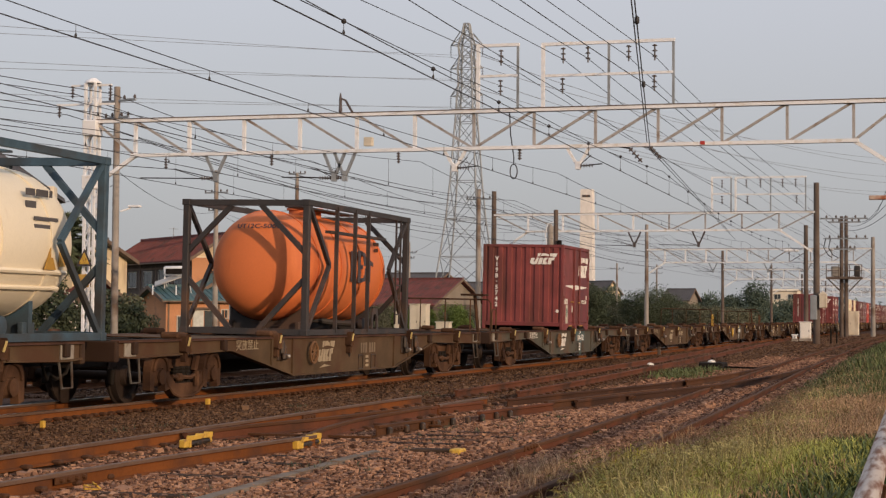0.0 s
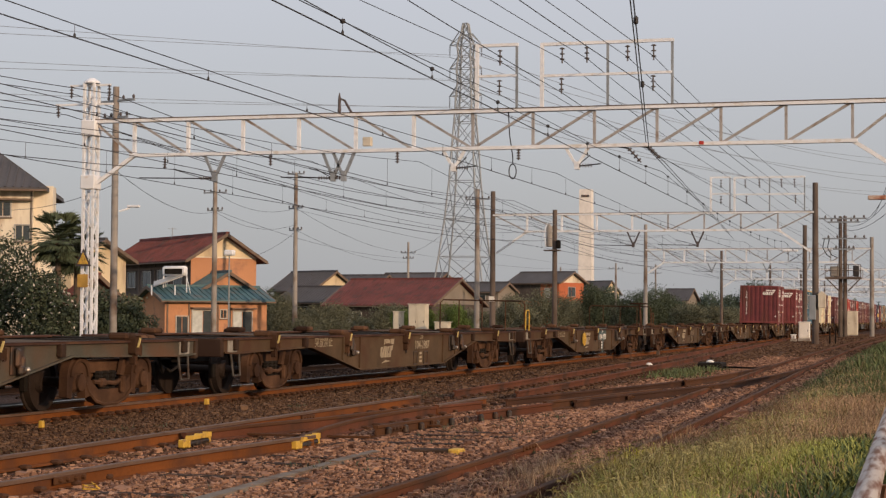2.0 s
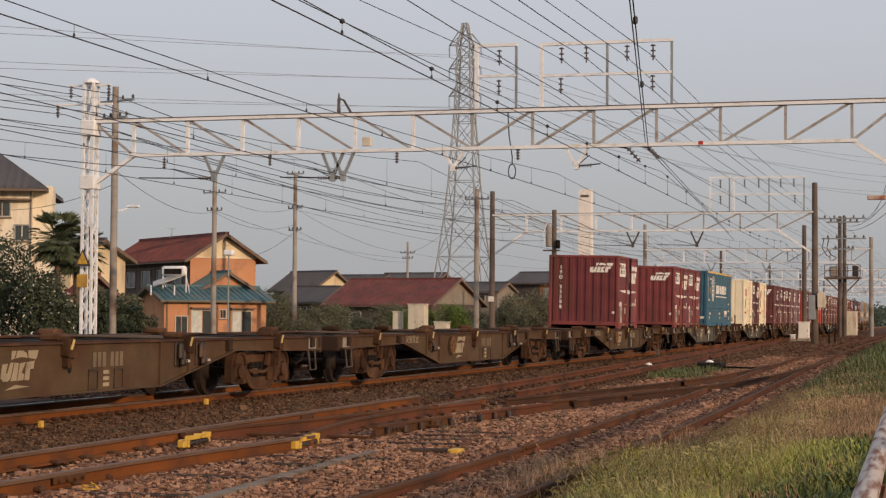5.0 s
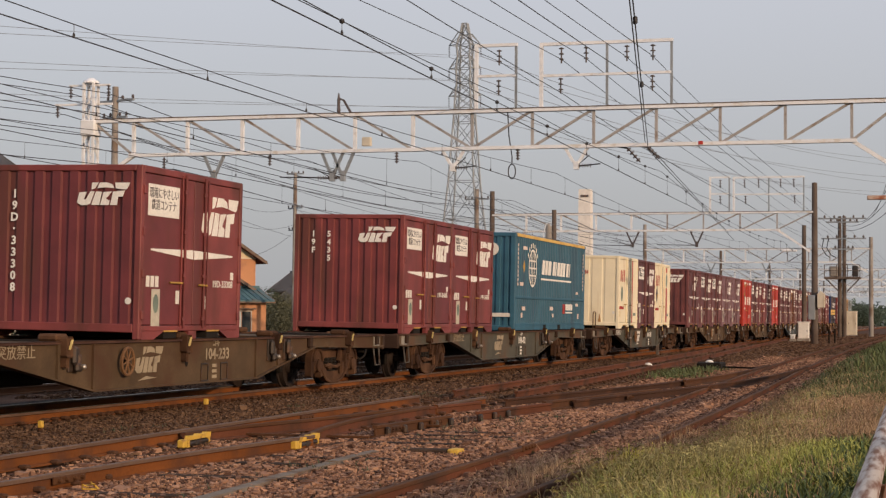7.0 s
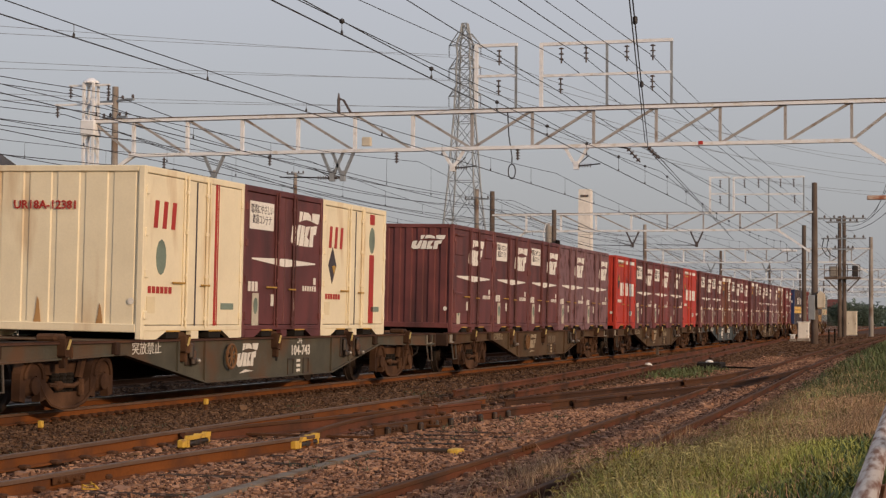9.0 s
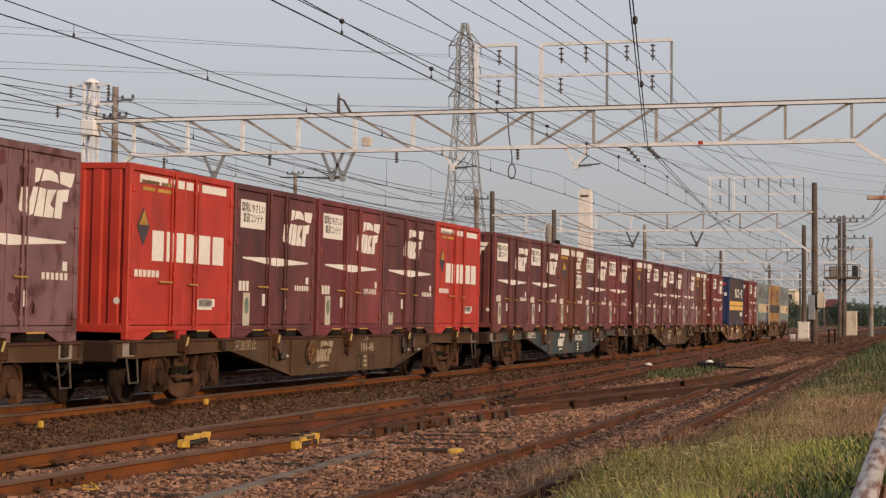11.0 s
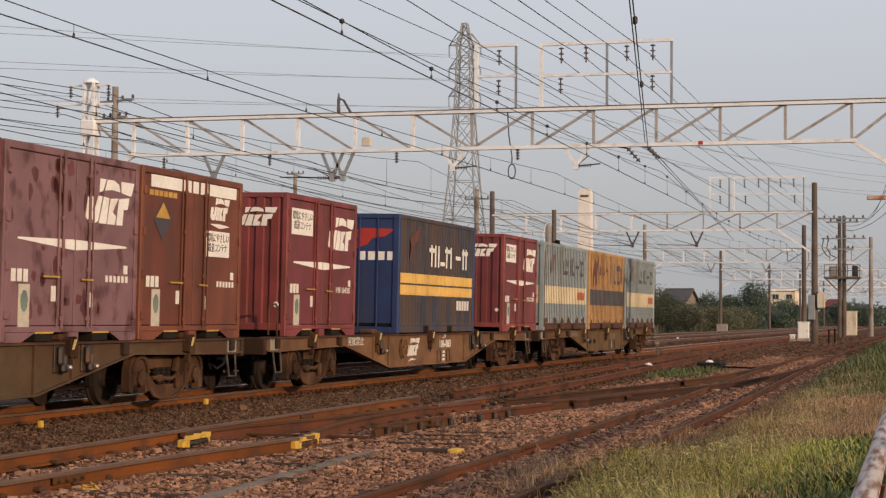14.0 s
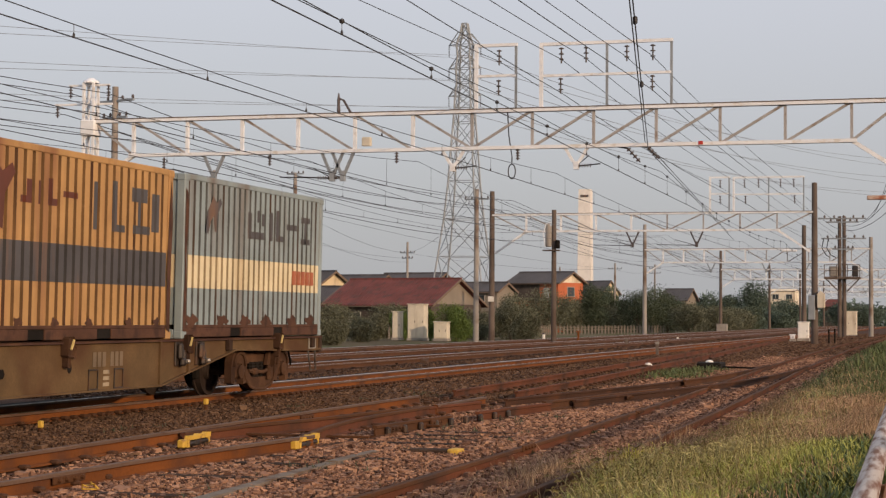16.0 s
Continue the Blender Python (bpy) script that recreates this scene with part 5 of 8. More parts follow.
part("globe", flat([[((0.52 if k % 2 else 0.46) * math.cos(a) * 0.9, (0.52 if k % 2 else 0.46) * math.sin(a)) for k, a in ((0, t0), (1, t0), (1, t1), (0, t1))]
                    for t0, t1 in [(2 * math.pi * j / 24, 2 * math.pi * (j + 1) / 24) for j in range(24)]]
                   + [[(-0.42, z - 0.02), (0.42, z - 0.02), (0.42, z + 0.02), (-0.42, z + 0.02)] for z in (-0.2, 0.0, 0.2)]
                   + [[(x - 0.02, -0.46), (x + 0.02, -0.46), (x + 0.02, 0.46), (x - 0.02, 0.46)] for x in (-0.17, 0.0, 0.17)], near_at(2.0, n, 1.70)), M["white"], ECO, "white globe emblem")
part("lettering", flat([[(x, -0.20), (x + wd, -0.20), (x + wd + 0.10, 0.20), (x + 0.10, 0.20)] for x, wd in ((-1.9, 0.32), (-1.5, 0.30), (-1.12, 0.34), (-0.55, 0.28), (-0.2, 0.12), (0.05, 0.34), (0.46, 0.28), (0.80, 0.30), (1.28, 0.28), (1.66, 0.10))], near_at(5.0, n, 1.76)), M["white"], ECO, "white slanted lettering shapes")
for k in range(7):
    a = math.radians(35 + 18.5 * k)
    part("arc_mark", flat([[(0.56 * math.cos(a + d) * 0.95 * q, 0.56 * math.sin(a + d) * q) for d, q in ((-0.07, 1.08), (0.07, 1.08), (0.07, 1.30), (-0.07, 1.30))]], near_at(2.0, n, 1.66)), M["plate"], ECO)
part("notice_plate", flat([[(-0.14, -0.14), (0.14, -0.14), (0.14, 0.14), (-0.14, 0.14)]], near_at(6.05, n, 0.62)), M["ink_red"], ECO, "small red notice")
part("notice_letters", flat([[(x, -0.04), (x + 0.20, -0.04), (x + 0.20, 0.14), (x, 0.14)] for x in (0.0, 0.25, 0.50, 0.75)] + [[(0.0, -0.13), (0.95, -0.13), (0.95, -0.09), (0.0, -0.09)]], near_at(6.3, n, 0.62)), M["white"], ECO, "white notice lettering shapes")
part("underline", flat([[(-2.0, -0.025), (2.0, -0.025), (2.05, 0.025), (-1.95, 0.025)]], near_at(5.0, n, 1.43)), M["white"], ECO)
part("top_line", flat([[(-4.5, -0.04), (4.5, -0.04), (4.5, 0.04), (-4.5, 0.04)]], near_at(4.52, -W12 / 2 - 0.001, 2.54)), M["band_yellow"], ECO, "thin yellow roof edge")
part("mid_rail", G().soft(0.14, -1.235, 0.86, 8.9, -1.19, 0.93, 0.01), M["blue"], ECO)
for x, z, a, b in ((1.1, 2.22, 0.3, 0.06), (0.75, 1.25, 0.25, 0.06), (1.0, 0.60, 0.26, 0.07), (0.8, 0.42, 0.12, 0.09), (4.4, 0.62, 0.26, 0.07), (4.6, 0.42, 0.12, 0.07), (7.9, 1.1, 0.2, 0.05), (7.9, 0.75, 0.25, 0.06), (8.1, 0.4, 0.12, 0.1)):
    part("label_plate", flat([[(-0.75 * a, -0.75 * b), (0.75 * a, -0.75 * b), (0.75 * a, 0.75 * b), (-0.75 * a, 0.75 * b)]], near_at(x, n, z)), M["label_pink"], ECO)
part("label_plate", flat([[(-0.12, 0), (0, -0.16), (0.12, 0), (0, 0.16)]], near_at(1.0, n, 1.72)), M["ink_gold"], ECO)
part("front_disc", flat([[(0.17 * math.cos(a), 0.17 * math.sin(a)) for a in [2 * math.pi * k / 14 for k in range(14)]]], front_at(0.005, -0.6, 2.15)), M["plate"], ECO, "pale round sticker")
part("label_plate", flat([[(-0.4, -0.05), (0.4, -0.05), (0.4, 0.05), (-0.4, 0.05)]], front_at(0.005, -0.7, 0.42)), M["plate"], ECO)
for x in (0.32, 8.75):
    part("code_column", flat([[(-0.045, z), (0.045, z), (0.045, z + 0.08), (-0.045, z + 0.08)] for z in [1.2 + 0.115 * k for k in range(10)]], near_at(x, n, 0.0)), M["label_pink"], ECO, "pale vertical code marks")
put_on_train(ECO, 8, 10.5, DECK)

NAVY = box_container(6.06, 2.5, "navy_side", "navy", "navy twenty-foot container with yellow bands and white lettering shapes", ((0.82, 1.03, "band_yellow", "yellow band"), (1.07, 1.28, "band_yellow", "yellow band")), 26, flat_front=True)
part("lettering", flat([[(x, -0.24), (x + 0.10, -0.24), (x + 0.10, 0.24), (x, 0.24)] for x in (-1.25, -0.95, -0.7, -0.05, 0.3, 1.35, 1.6)] + [[(x, z), (x + wd, z), (x + wd, z + 0.09), (x, z + 0.09)] for x, wd, z in ((-1.4, 0.5, 0.08), (-0.5, 0.35, -0.2), (0.75, 0.42, -0.03), (1.3, 0.5, 0.1), (-0.15, 0.5, 0.1))], near_at(3.60, n, 1.70)), M["white"], NAVY, "white block lettering shapes")
part("lettering", flat([[(x, -0.11), (x + 0.16, -0.11), (x + 0.16, 0.11), (x, 0.11)] for x in (-0.5, -0.28, -0.06, 0.16, 0.38)], near_at(5.0, n, 0.62)), M["plate"], NAVY, "pale lettering shapes")
part("bird_mark", flat([[(-0.45, 0.16), (-0.2, 0.22), (0.5, 0.2), (0.3, 0.05), (0.0, 0.0), (-0.1, -0.12), (-0.5, -0.28), (-0.3, -0.02)]], front_at(0.028, -0.62, 1.98)), M["ink_red"], NAVY, "red swooping mark")
part("lettering", flat([[(x, -0.09), (x + 0.15, -0.09), (x + 0.15, 0.09), (x, 0.09)] for x in (-0.5, -0.29, -0.08, 0.13, 0.34)], front_at(0.028, -0.62, 1.62)), M["white"], NAVY, "white lettering shapes")
part("bird_mark", flat([[(-0.3, 0.1), (-0.05, 0.22), (0.45, 0.42), (0.3, 0.1), (0.05, 0.0), (-0.05, -0.2), (-0.3, -0.4), (-0.2, -0.05)]], near_at(1.05, n, 1.9), 0.003), M["brown"], NAVY, "faded red swooping mark")
put_on_train(NAVY, 14, 7.8, DECK)

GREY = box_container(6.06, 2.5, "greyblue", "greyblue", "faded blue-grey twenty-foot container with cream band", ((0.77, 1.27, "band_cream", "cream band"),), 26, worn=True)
part("faded_lettering", ribbed_patch(6.06, 26, [(2.5, 2.66, 1.62, 2.05), (2.66, 3.2, 1.62, 1.74), (2.9, 3.04, 1.9, 2.1), (3.1, 3.25, 1.85, 2.05), (3.45, 3.6, 1.62, 2.1), (3.75, 3.9, 1.62, 2.15), (3.9, 4.15, 1.62, 1.72), (4.25, 4.75, 1.84, 1.94), (4.95, 5.4, 2.0, 2.1), (5.12, 5.27, 1.62, 2.0), (4.95, 5.4, 1.62, 1.72)]), M["band_grey"], GREY, "worn grey lettering shapes")
part("red_lettering", ribbed_patch(6.06, 26, [(x, x + 0.13, 0.90, 1.14) for x in (4.62, 4.84, 5.06, 5.28, 5.50)], 0.004), M["faded_red"], GREY, "faded red lettering shapes")
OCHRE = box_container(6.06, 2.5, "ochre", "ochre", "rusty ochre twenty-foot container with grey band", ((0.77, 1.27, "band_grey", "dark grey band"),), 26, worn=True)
part("faded_lettering", ribbed_patch(6.06, 26, [(1.6, 1.95, 1.75, 1.84), (1.75, 1.88, 1.84, 2.05), (2.05, 2.15, 1.75, 2.05), (2.3, 2.42, 1.75, 2.1), (2.42, 2.6, 1.75, 1.84), (2.7, 3.1, 1.88, 1.96)]), M["brown"], OCHRE, "rust-red lettering shapes")
part("faded_lettering", ribbed_patch(6.06, 26, [(3.55, 3.72, 1.5, 2.15), (4.1, 4.25, 1.5, 2.2), (4.25, 4.5, 1.5, 1.6), (4.7, 5.2, 1.95, 2.15), (4.75, 5.3, 1.5, 1.62), (4.9, 5.05, 1.6, 1.95), (5.35, 5.6, 1.55, 2.1)]), M["band_grey"], OCHRE, "worn grey lettering shapes")
ANIMAL = [(-0.3, -0.28), (-0.2, -0.3), (-0.12, -0.1), (0.0, 0.0), (0.05, -0.25), (0.12, -0.27), (0.14, 0.02), (0.3, 0.2), (0.25, 0.28), (0.1, 0.2), (-0.05, 0.3), (-0.1, 0.2), (-0.25, 0.05)]
part("animal_mark", flat([ANIMAL], near_at(1.1, n, 1.92), 0.004), M["band_grey"], GREY, "worn grey leaping animal shape")
part("animal_mark", flat([[(1.5 * a, 1.5 * b) for a, b in ANIMAL]], near_at(1.0, n, 1.8)), M["brown"], OCHRE, "rust-red leaping animal shape")
for x in (0.35, 1.5, 2.45, 3.4, 4.6, 5.5):
    part("rust_patch", flat([[(0.22 * math.cos(a) * (1 + 0.35 * math.sin(3 * a + x)), 0.09 * math.sin(a) * (1 + 0.4 * math.cos(5 * a + x))) for a in [2 * math.pi * k / 14 for k in range(14)]]], near_at(x, n, 0.27), 0.003), M["rust_sill"], GREY, "rust patch")
    part("rust_patch", flat([[(0.10 * math.cos(a) * (1 + 0.35 * math.sin(3 * a + x)), 0.06 * math.sin(a) * (1 + 0.4 * math.cos(5 * a + x))) for a in [2 * math.pi * k / 14 for k in range(14)]]], near_at(x + 0.1, n, 0.25), 0.003), M["rust_sill"], OCHRE, "rust patch")
part("rust_streak", flat([[(-0.05, -1.1), (0.06, -1.15), (0.05, -0.3), (0.09, 0.5), (0.02, 1.1), (-0.03, 0.6), (-0.06, -0.2)]], near_at(5.96, -W12 / 2 - 0.009, 1.25), 0.003), M["rust_sill"], OCHRE, "long rust streak on a corner post")
part("rust_streak", flat([[(-0.05, -1.1), (0.05, -1.12), (0.055, -0.5), (0.02, 0.0), (0.06, 0.6), (0.03, 1.0), (-0.04, 1.05), (-0.05, 0.4), (-0.02, -0.2)]], near_at(0.06, -W12 / 2 - 0.009, 1.22), 0.003), M["rust_sill"], GREY, "long rust streak on a corner post")
put_on_train(GREY, 15, 0.92, DECK)
put_on_train(OCHRE, 15, 7.30, DECK)
more(GREY, 15, 13.78)

OTANK = tank_container("orange", "frame_dark", "orange tank container in a dark steel frame")
STROKES = [[(-0.62, -0.30), (-0.46, -0.30), (-0.46, 0.30), (-0.62, 0.30)], [(-0.46, 0.22), (-0.34, 0.22), (-0.34, 0.30), (-0.46, 0.30)], [(-0.46, -0.30), (-0.34, -0.30), (-0.34, -0.22), (-0.46, -0.22)],
           [(-0.22, -0.32), (-0.08, -0.32), (-0.08, 0.32), (-0.22, 0.32)], [(-0.08, 0.24), (0.10, 0.20), (0.16, 0.28), (-0.08, 0.32)], [(-0.08, -0.04), (0.12, -0.04), (0.12, 0.04), (-0.08, 0.04)], [(-0.08, -0.32), (0.16, -0.28), (0.12, -0.20), (-0.08, -0.24)],
           [(0.10, 0.02), (0.22, 0.02), (0.20, 0.26), (0.10, 0.22)], [(0.10, -0.02), (0.24, -0.02), (0.20, -0.28), (0.10, -0.22)], [(0.36, -0.30), (0.50, -0.30), (0.50, 0.12), (0.36, 0.12)], [(0.50, 0.06), (0.66, 0.02), (0.66, 0.10), (0.50, 0.14)]]
part("lettering", flat([[(1.05 * a, b) for a, b in p] for p in STROKES], near_at(3.55, -1.024, 1.33), 0.012), M["ink"], OTANK, "large dark lettering shapes")
part("small_mark", flat([[(a, z), (a + 0.09, z), (a + 0.09, z + 0.07), (a, z + 0.07)] for a, z in ((-0.14, 0.06), (-0.02, 0.06), (0.10, 0.06), (-0.06, -0.06), (0.06, -0.06))], near_at(4.55, -0.965, 1.72), 0.012), M["rust_sill"], OTANK, "small faded marks")
code = words("UT12C-5000", 0.12, M["ink"], front_at(0, -0.02, 1.98), 0.85, bold=0.002)
for v in code.vertices:      # laid round the domed end
    r_at = math.hypot(v.co.y, v.co.z - 1.27)
    v.co.x = float(np.interp(r_at, [0.02, 0.25, 0.5, 0.74, 0.90, 0.98, 1.02], [0.42, 0.43, 0.47, 0.56, 0.70, 0.88, 1.05])) - 0.010 + v.co.x * 0.5
part("tank_code", code, None, OTANK, "dark painted tank code")
put_on_train(OTANK, 1, 7.9, DECK)
CTANK = tank_container("tank_cream", "frame_blue", "cream tank container in a blue-grey steel frame", ladder=False, gap=0.13, H=2.50)
part("tank_pipe", G().tube([(0.9, -0.97, 0.90), (5.35, -0.97, 0.90)], 0.035).tube([(0.9, -0.86, 0.69), (5.35, -0.86, 0.69)], 0.03), M["tank_cream"], CTANK, smooth=True)
part("hazard_mark", flat([[(-0.15, -0.13), (0.15, -0.13), (0, 0.16)], [(0.25, -0.08), (0.4, -0.08), (0.4, 0.12), (0.25, 0.12)]], near_at(4.85, -1.012, 1.06), 0.012), M["ink_gold"], CTANK, "yellow hazard mark")
part("data_lettering", flat([[(-0.3, z), (a, z), (a, z + 0.05), (-0.3, z + 0.05)] for z, a in ((0.0, 0.3), (0.08, 0.1), (0.16, 0.15), (0.26, 0.32))], near_at(4.75, -0.985, 1.30), 0.015), M["band_grey"], CTANK, "dark data lettering bars")
part("tank_number", flat([[(a, z), (a + wd, z), (a + wd, z + 0.09), (a, z + 0.09)] for a, wd, z in ((-0.35, 0.22, 0.14), (-0.08, 0.30, 0.14), (0.27, 0.06, 0.14), (-0.35, 0.26, -0.02), (-0.05, 0.12, -0.14), (0.10, 0.12, -0.14))], near_at(4.72, -0.90, 1.74), 0.015), M["band_grey"], CTANK, "grey number and lettering bars")
put_on_train(CTANK, 0, 14.45, DECK)

# ---- overhead line: portals across the yard, poles and wires
def truss_line(put, p0, p1, n, depth, w=0.07, flip=1):
    """Verticals and diagonals between two chords; the diagonals turn round in the middle."""
    p0, p1 = Vector(p0), Vector(p1)
    up = Vector((0, 0, depth))
    for k in range(n + 1):
        a = p0.lerp(p1, k / n)
        put(a, a + up, w, "upright_bar")
    for k in range(n):
        a, b = p0.lerp(p1, k / n), p0.lerp(p1, (k + 1) / n)
        if (k < n / 2) == (flip > 0):
            put(a + up, b, w * 0.9, "diagonal_bar")
        else:
            put(a, b + up, w * 0.9, "diagonal_bar")


def insulator(g, p, n=5, r=0.075, pitch=0.11):
    for k in range(n):
        g.lathe([(-k * pitch, 0.03), (-k * pitch - 0.03, r), (-k * pitch - 0.05, r), (-k * pitch - 0.06, 0.025), (-k * pitch - pitch, 0.025)], 8, p, "z")


def lattice_mast(x, y, h, wide, parent, z0=-0.4):
    g = G()
    hw = wide / 2
    c = [(-hw, -hw), (hw, -hw), (hw, hw), (-hw, hw)]
    for a, b in c:
        g.beam((x + a, y + b, z0), (x + a, y + b, h), 0.085, 0.085)
    part("leg_frame", g, M["steel_white"], parent, "white painted corner angles")
    n = int((h - z0) / 0.55)
    for k in range(n):
        za, zb = z0 + 0.55 * k, z0 + 0.55 * (k + 1)
        for i in range(4):
            (a0, b0), (a1, b1) = c[i], c[(i + 1) % 4]
            if k % 2:
                a0, b0, a1, b1 = a1, b1, a0, b0
            part("lacing_bar", G().beam((x + a0, y + b0, za), (x + a1, y + b1, zb), 0.055, 0.03), M["steel_white"], parent)


def upper_frame(parent, x, ys, z0, z1, mid):
    """A light rectangular frame above a portal for the feeder insulators."""
    for i, y in enumerate(ys):
        part("frame_post", G().beam((x, y, z0), (x, y, z1), 0.11 if i == 0 else 0.075, 0.11 if i == 0 else 0.075), M["steel_white"] if i == 0 else M["steel_grey"], parent)
    part("frame_bar", G().beam((x, ys[0] + 0.05, z1), (x, ys[-1] - 0.05, z1), 0.10, 0.10), M["steel_white"], parent)
    part("frame_bar", G().beam((x, ys[0], mid), (x, ys[-1], mid), 0.08, 0.08), M["steel_white"], parent)


def drop_bracket(parent, x, y, z, h=0.95, arm=1.6, side=1, paint="steel_grey"):
    g = G().beam((x, y - 0.38, z), (x, y - 0.06, z - h * 0.75), 0.09, 0.09).beam((x, y + 0.38, z), (x, y + 0.06, z - h * 0.75), 0.09, 0.09).beam((x, y, z - h * 0.65), (x, y, z - h), 0.16, 0.16)
    b = part("drop_bracket", g, M[paint], parent, "V-shaped drop bracket")
    g = G().tube([(x, y, z - h + 0.1), (x - 0.1, y + side * arm, z - h + 0.16)], 0.022, 6).tube([(x, y, z - h + 0.1), (x - 0.05, y + side * arm * 0.55, z - h + 0.45)], 0.016, 5)
    part("registration_arm", g, M["wire"], b)
    g = G()
    for k in range(5):
        g.lathe([(0.0, 0.03), (0.02, 0.075), (0.04, 0.03)], 8, (x, y + side * (0.12 + 0.09 * k), z - h + 0.12), "y")
    part("arm_insulator", g, M["insul"], b)


FEED = [1.885, -0.18, -0.99, -2.31, -3.145]      # upper feeder wires at the first portal, across the yard
FEED_NEXT = [1.39, -0.06, -0.90, -2.21, -2.98]      # and at the second
FEED_START = [3.92, 1.06, -0.44, -1.98, -2.52]      # and at the portal beside the camera
FEED_LOW = [1.90, -0.16, -3.13]
FEED_LOW_NEXT = [1.39, -0.13, -3.04]
FEED_LOW_START = [1.30, -1.6, -2.94]


FRAME_BAYS = ((2.65, 1.32), (0.48, -1.67, -3.74))


def portal(x, y_left, y_right, zb, zt, n, lattice, h_left, h_right, frames=FRAME_BAYS, pole_mat="pole_brown", haunch=1.65, knee=0.95, feed=(FEED, FEED_LOW)):
    p = thing("catenary_portal", "white-painted lattice portal carrying the overhead wires across the tracks", "catenary portal", "portals over the yard")
    if lattice:
        lattice_mast(x, y_left, h_left, 0.36, p)
        part("mast_cap", G().lathe([(h_left, 0.30), (h_left + 0.06, 0.28), (h_left + 0.18, 0.1)], 12, (x, y_left, 0), "z"), M["steel_white"], p)
        part("mast_collar", G().soft(x - 0.27, y_left - 0.27, 5.65, x + 0.27, y_left + 0.27, 6.15, 0.03), M["steel_white"], p)
        part("mast_collar", G().soft(x - 0.27, y_left - 0.27, 7.5, x + 0.27, y_left + 0.27, zt + 0.05, 0.03), M["steel_white"], p)
    else:
        part("pole", G().tube([(x, y_left, -0.5), (x, y_left, h_left)], 0.20, 12, 0.15), M[pole_mat], p, "brown weathered pole", smooth=True)
    part("pole", G().tube([(x, y_right, -0.5), (x, y_right, h_right)], 0.21, 12, 0.16), M[pole_mat], p, "brown weathered pole", smooth=True)
    part("top_chord", G().beam((x, y_left, zt), (x, y_right, zt), 0.30, 0.10), M["steel_white"], p)
    # dark brown strip laid along the top chord
    part("cable_strip", G().beam((x, y_left, zt + 0.065), (x, y_right, zt + 0.065), 0.32, 0.03), M["pole_brown"], p, "dark brown strip along the top")
    part("bottom_chord", G().beam((x, y_left - haunch + 0.15, zb), (x, y_right + haunch - 0.15, zb), 0.22, 0.11), M["steel_white"], p)
    half = (y_left + y_right) / 2

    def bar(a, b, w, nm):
        # diagonals and the lower-y half: slimmer, with shade painted into their colour
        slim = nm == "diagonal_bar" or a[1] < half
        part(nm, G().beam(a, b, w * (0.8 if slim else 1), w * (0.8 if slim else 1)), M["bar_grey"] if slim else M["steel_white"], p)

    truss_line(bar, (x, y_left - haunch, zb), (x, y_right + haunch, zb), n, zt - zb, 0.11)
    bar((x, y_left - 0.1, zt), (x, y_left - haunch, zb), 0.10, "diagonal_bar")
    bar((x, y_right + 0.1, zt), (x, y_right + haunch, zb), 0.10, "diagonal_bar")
    part("knee_brace", G().beam((x, y_left - 0.2, zb - knee), (x, y_left - haunch, zb), 0.12, 0.12), M["steel_white"], p)
    part("knee_brace", G().beam((x, y_right + 0.2, zb - knee), (x, y_right + haunch, zb), 0.12, 0.12), M["steel_white"], p)
    if frames:
        upper_frame(p, x, frames[0], zt, zt + 2.15, zt + 1.15)
        upper_frame(p, x, frames[1], zt, zt + 2.12, zt + 1.10)
        for y in feed[0]:
            g = G()
            insulator(g, (x, y, zt + 2.0), 3, 0.085, 0.17)
            part("feeder_insulator", g, M["insul"], p, "dark disc insulator string")
        for y in feed[1]:
            g = G()
            insulator(g, (x, y, zt + 1.02), 3, 0.085, 0.17)
            part("feeder_insulator", g, M["insul"], p)
    return p


P1 = portal(56, 16.52, -10.95, 6.80, 8.0, 12, True, 9.35, 9.0)
for y, s, h, arm in ((11.87, 1, 0.92, 2.75), (7.60, 1, 0.98, 1.2), (7.23, 1, 0.98, 2.2), (3.42, -1, 0.72, 0.8), (-0.68, -1, 0.72, 0.8)):
    drop_bracket(P1, 56, y, 6.78, h, arm, s, "steel_white" if h < 0.8 else "steel_grey")
for y, z in ((13.72, 6.68), (9.84, 6.72), (5.36, 6.72), (1.25, 6.75)):
    g = G().tube([(56, y, 6.85), (56, y, z)], 0.02)
    insulator(g, (56, y, z), 4, 0.07, 0.09)
    part("hanger_insulator", g, M["insul"], P1, "dark hanging insulator")
part("hanger_bar", G().soft(55.93, 9.0, 6.74, 56.07, 10.7, 6.82, 0.02), M["insul"], P1, "dark clamp bar on the lower chord")
for y0, y1, z0, z1 in ((-2.35, -2.75, 6.70, 6.25), (-3.0, -3.35, 6.72, 6.35)):
    g = G().tube([(56, y0 + 0.5, 6.8), (56, y0, z0)], 0.03, 6)
    for k in range(4):
        a, b = y0 + (y1 - y0) * (k + 0.2) / 4, z0 + (z1 - z0) * (k + 0.2) / 4
        g.tube([(56, a, b), (56, a + (y1 - y0) * 0.06, b + (z1 - z0) * 0.06)], 0.08, 8)
    g.tube([(56, y0, z0), (56, y1, z1)], 0.025, 6)
    part("strain_insulator", g, M["insul"], P1, "slanting dark strain insulator")
part("cross_arm", G().beam((56, 17.35, 9.28), (56, 15.8, 9.28), 0.07, 0.07), M["steel_white"], P1)
part("cross_arm", G().beam((56, 17.9, 8.62), (56, 15.7, 8.62), 0.07, 0.07), M["steel_white"], P1)
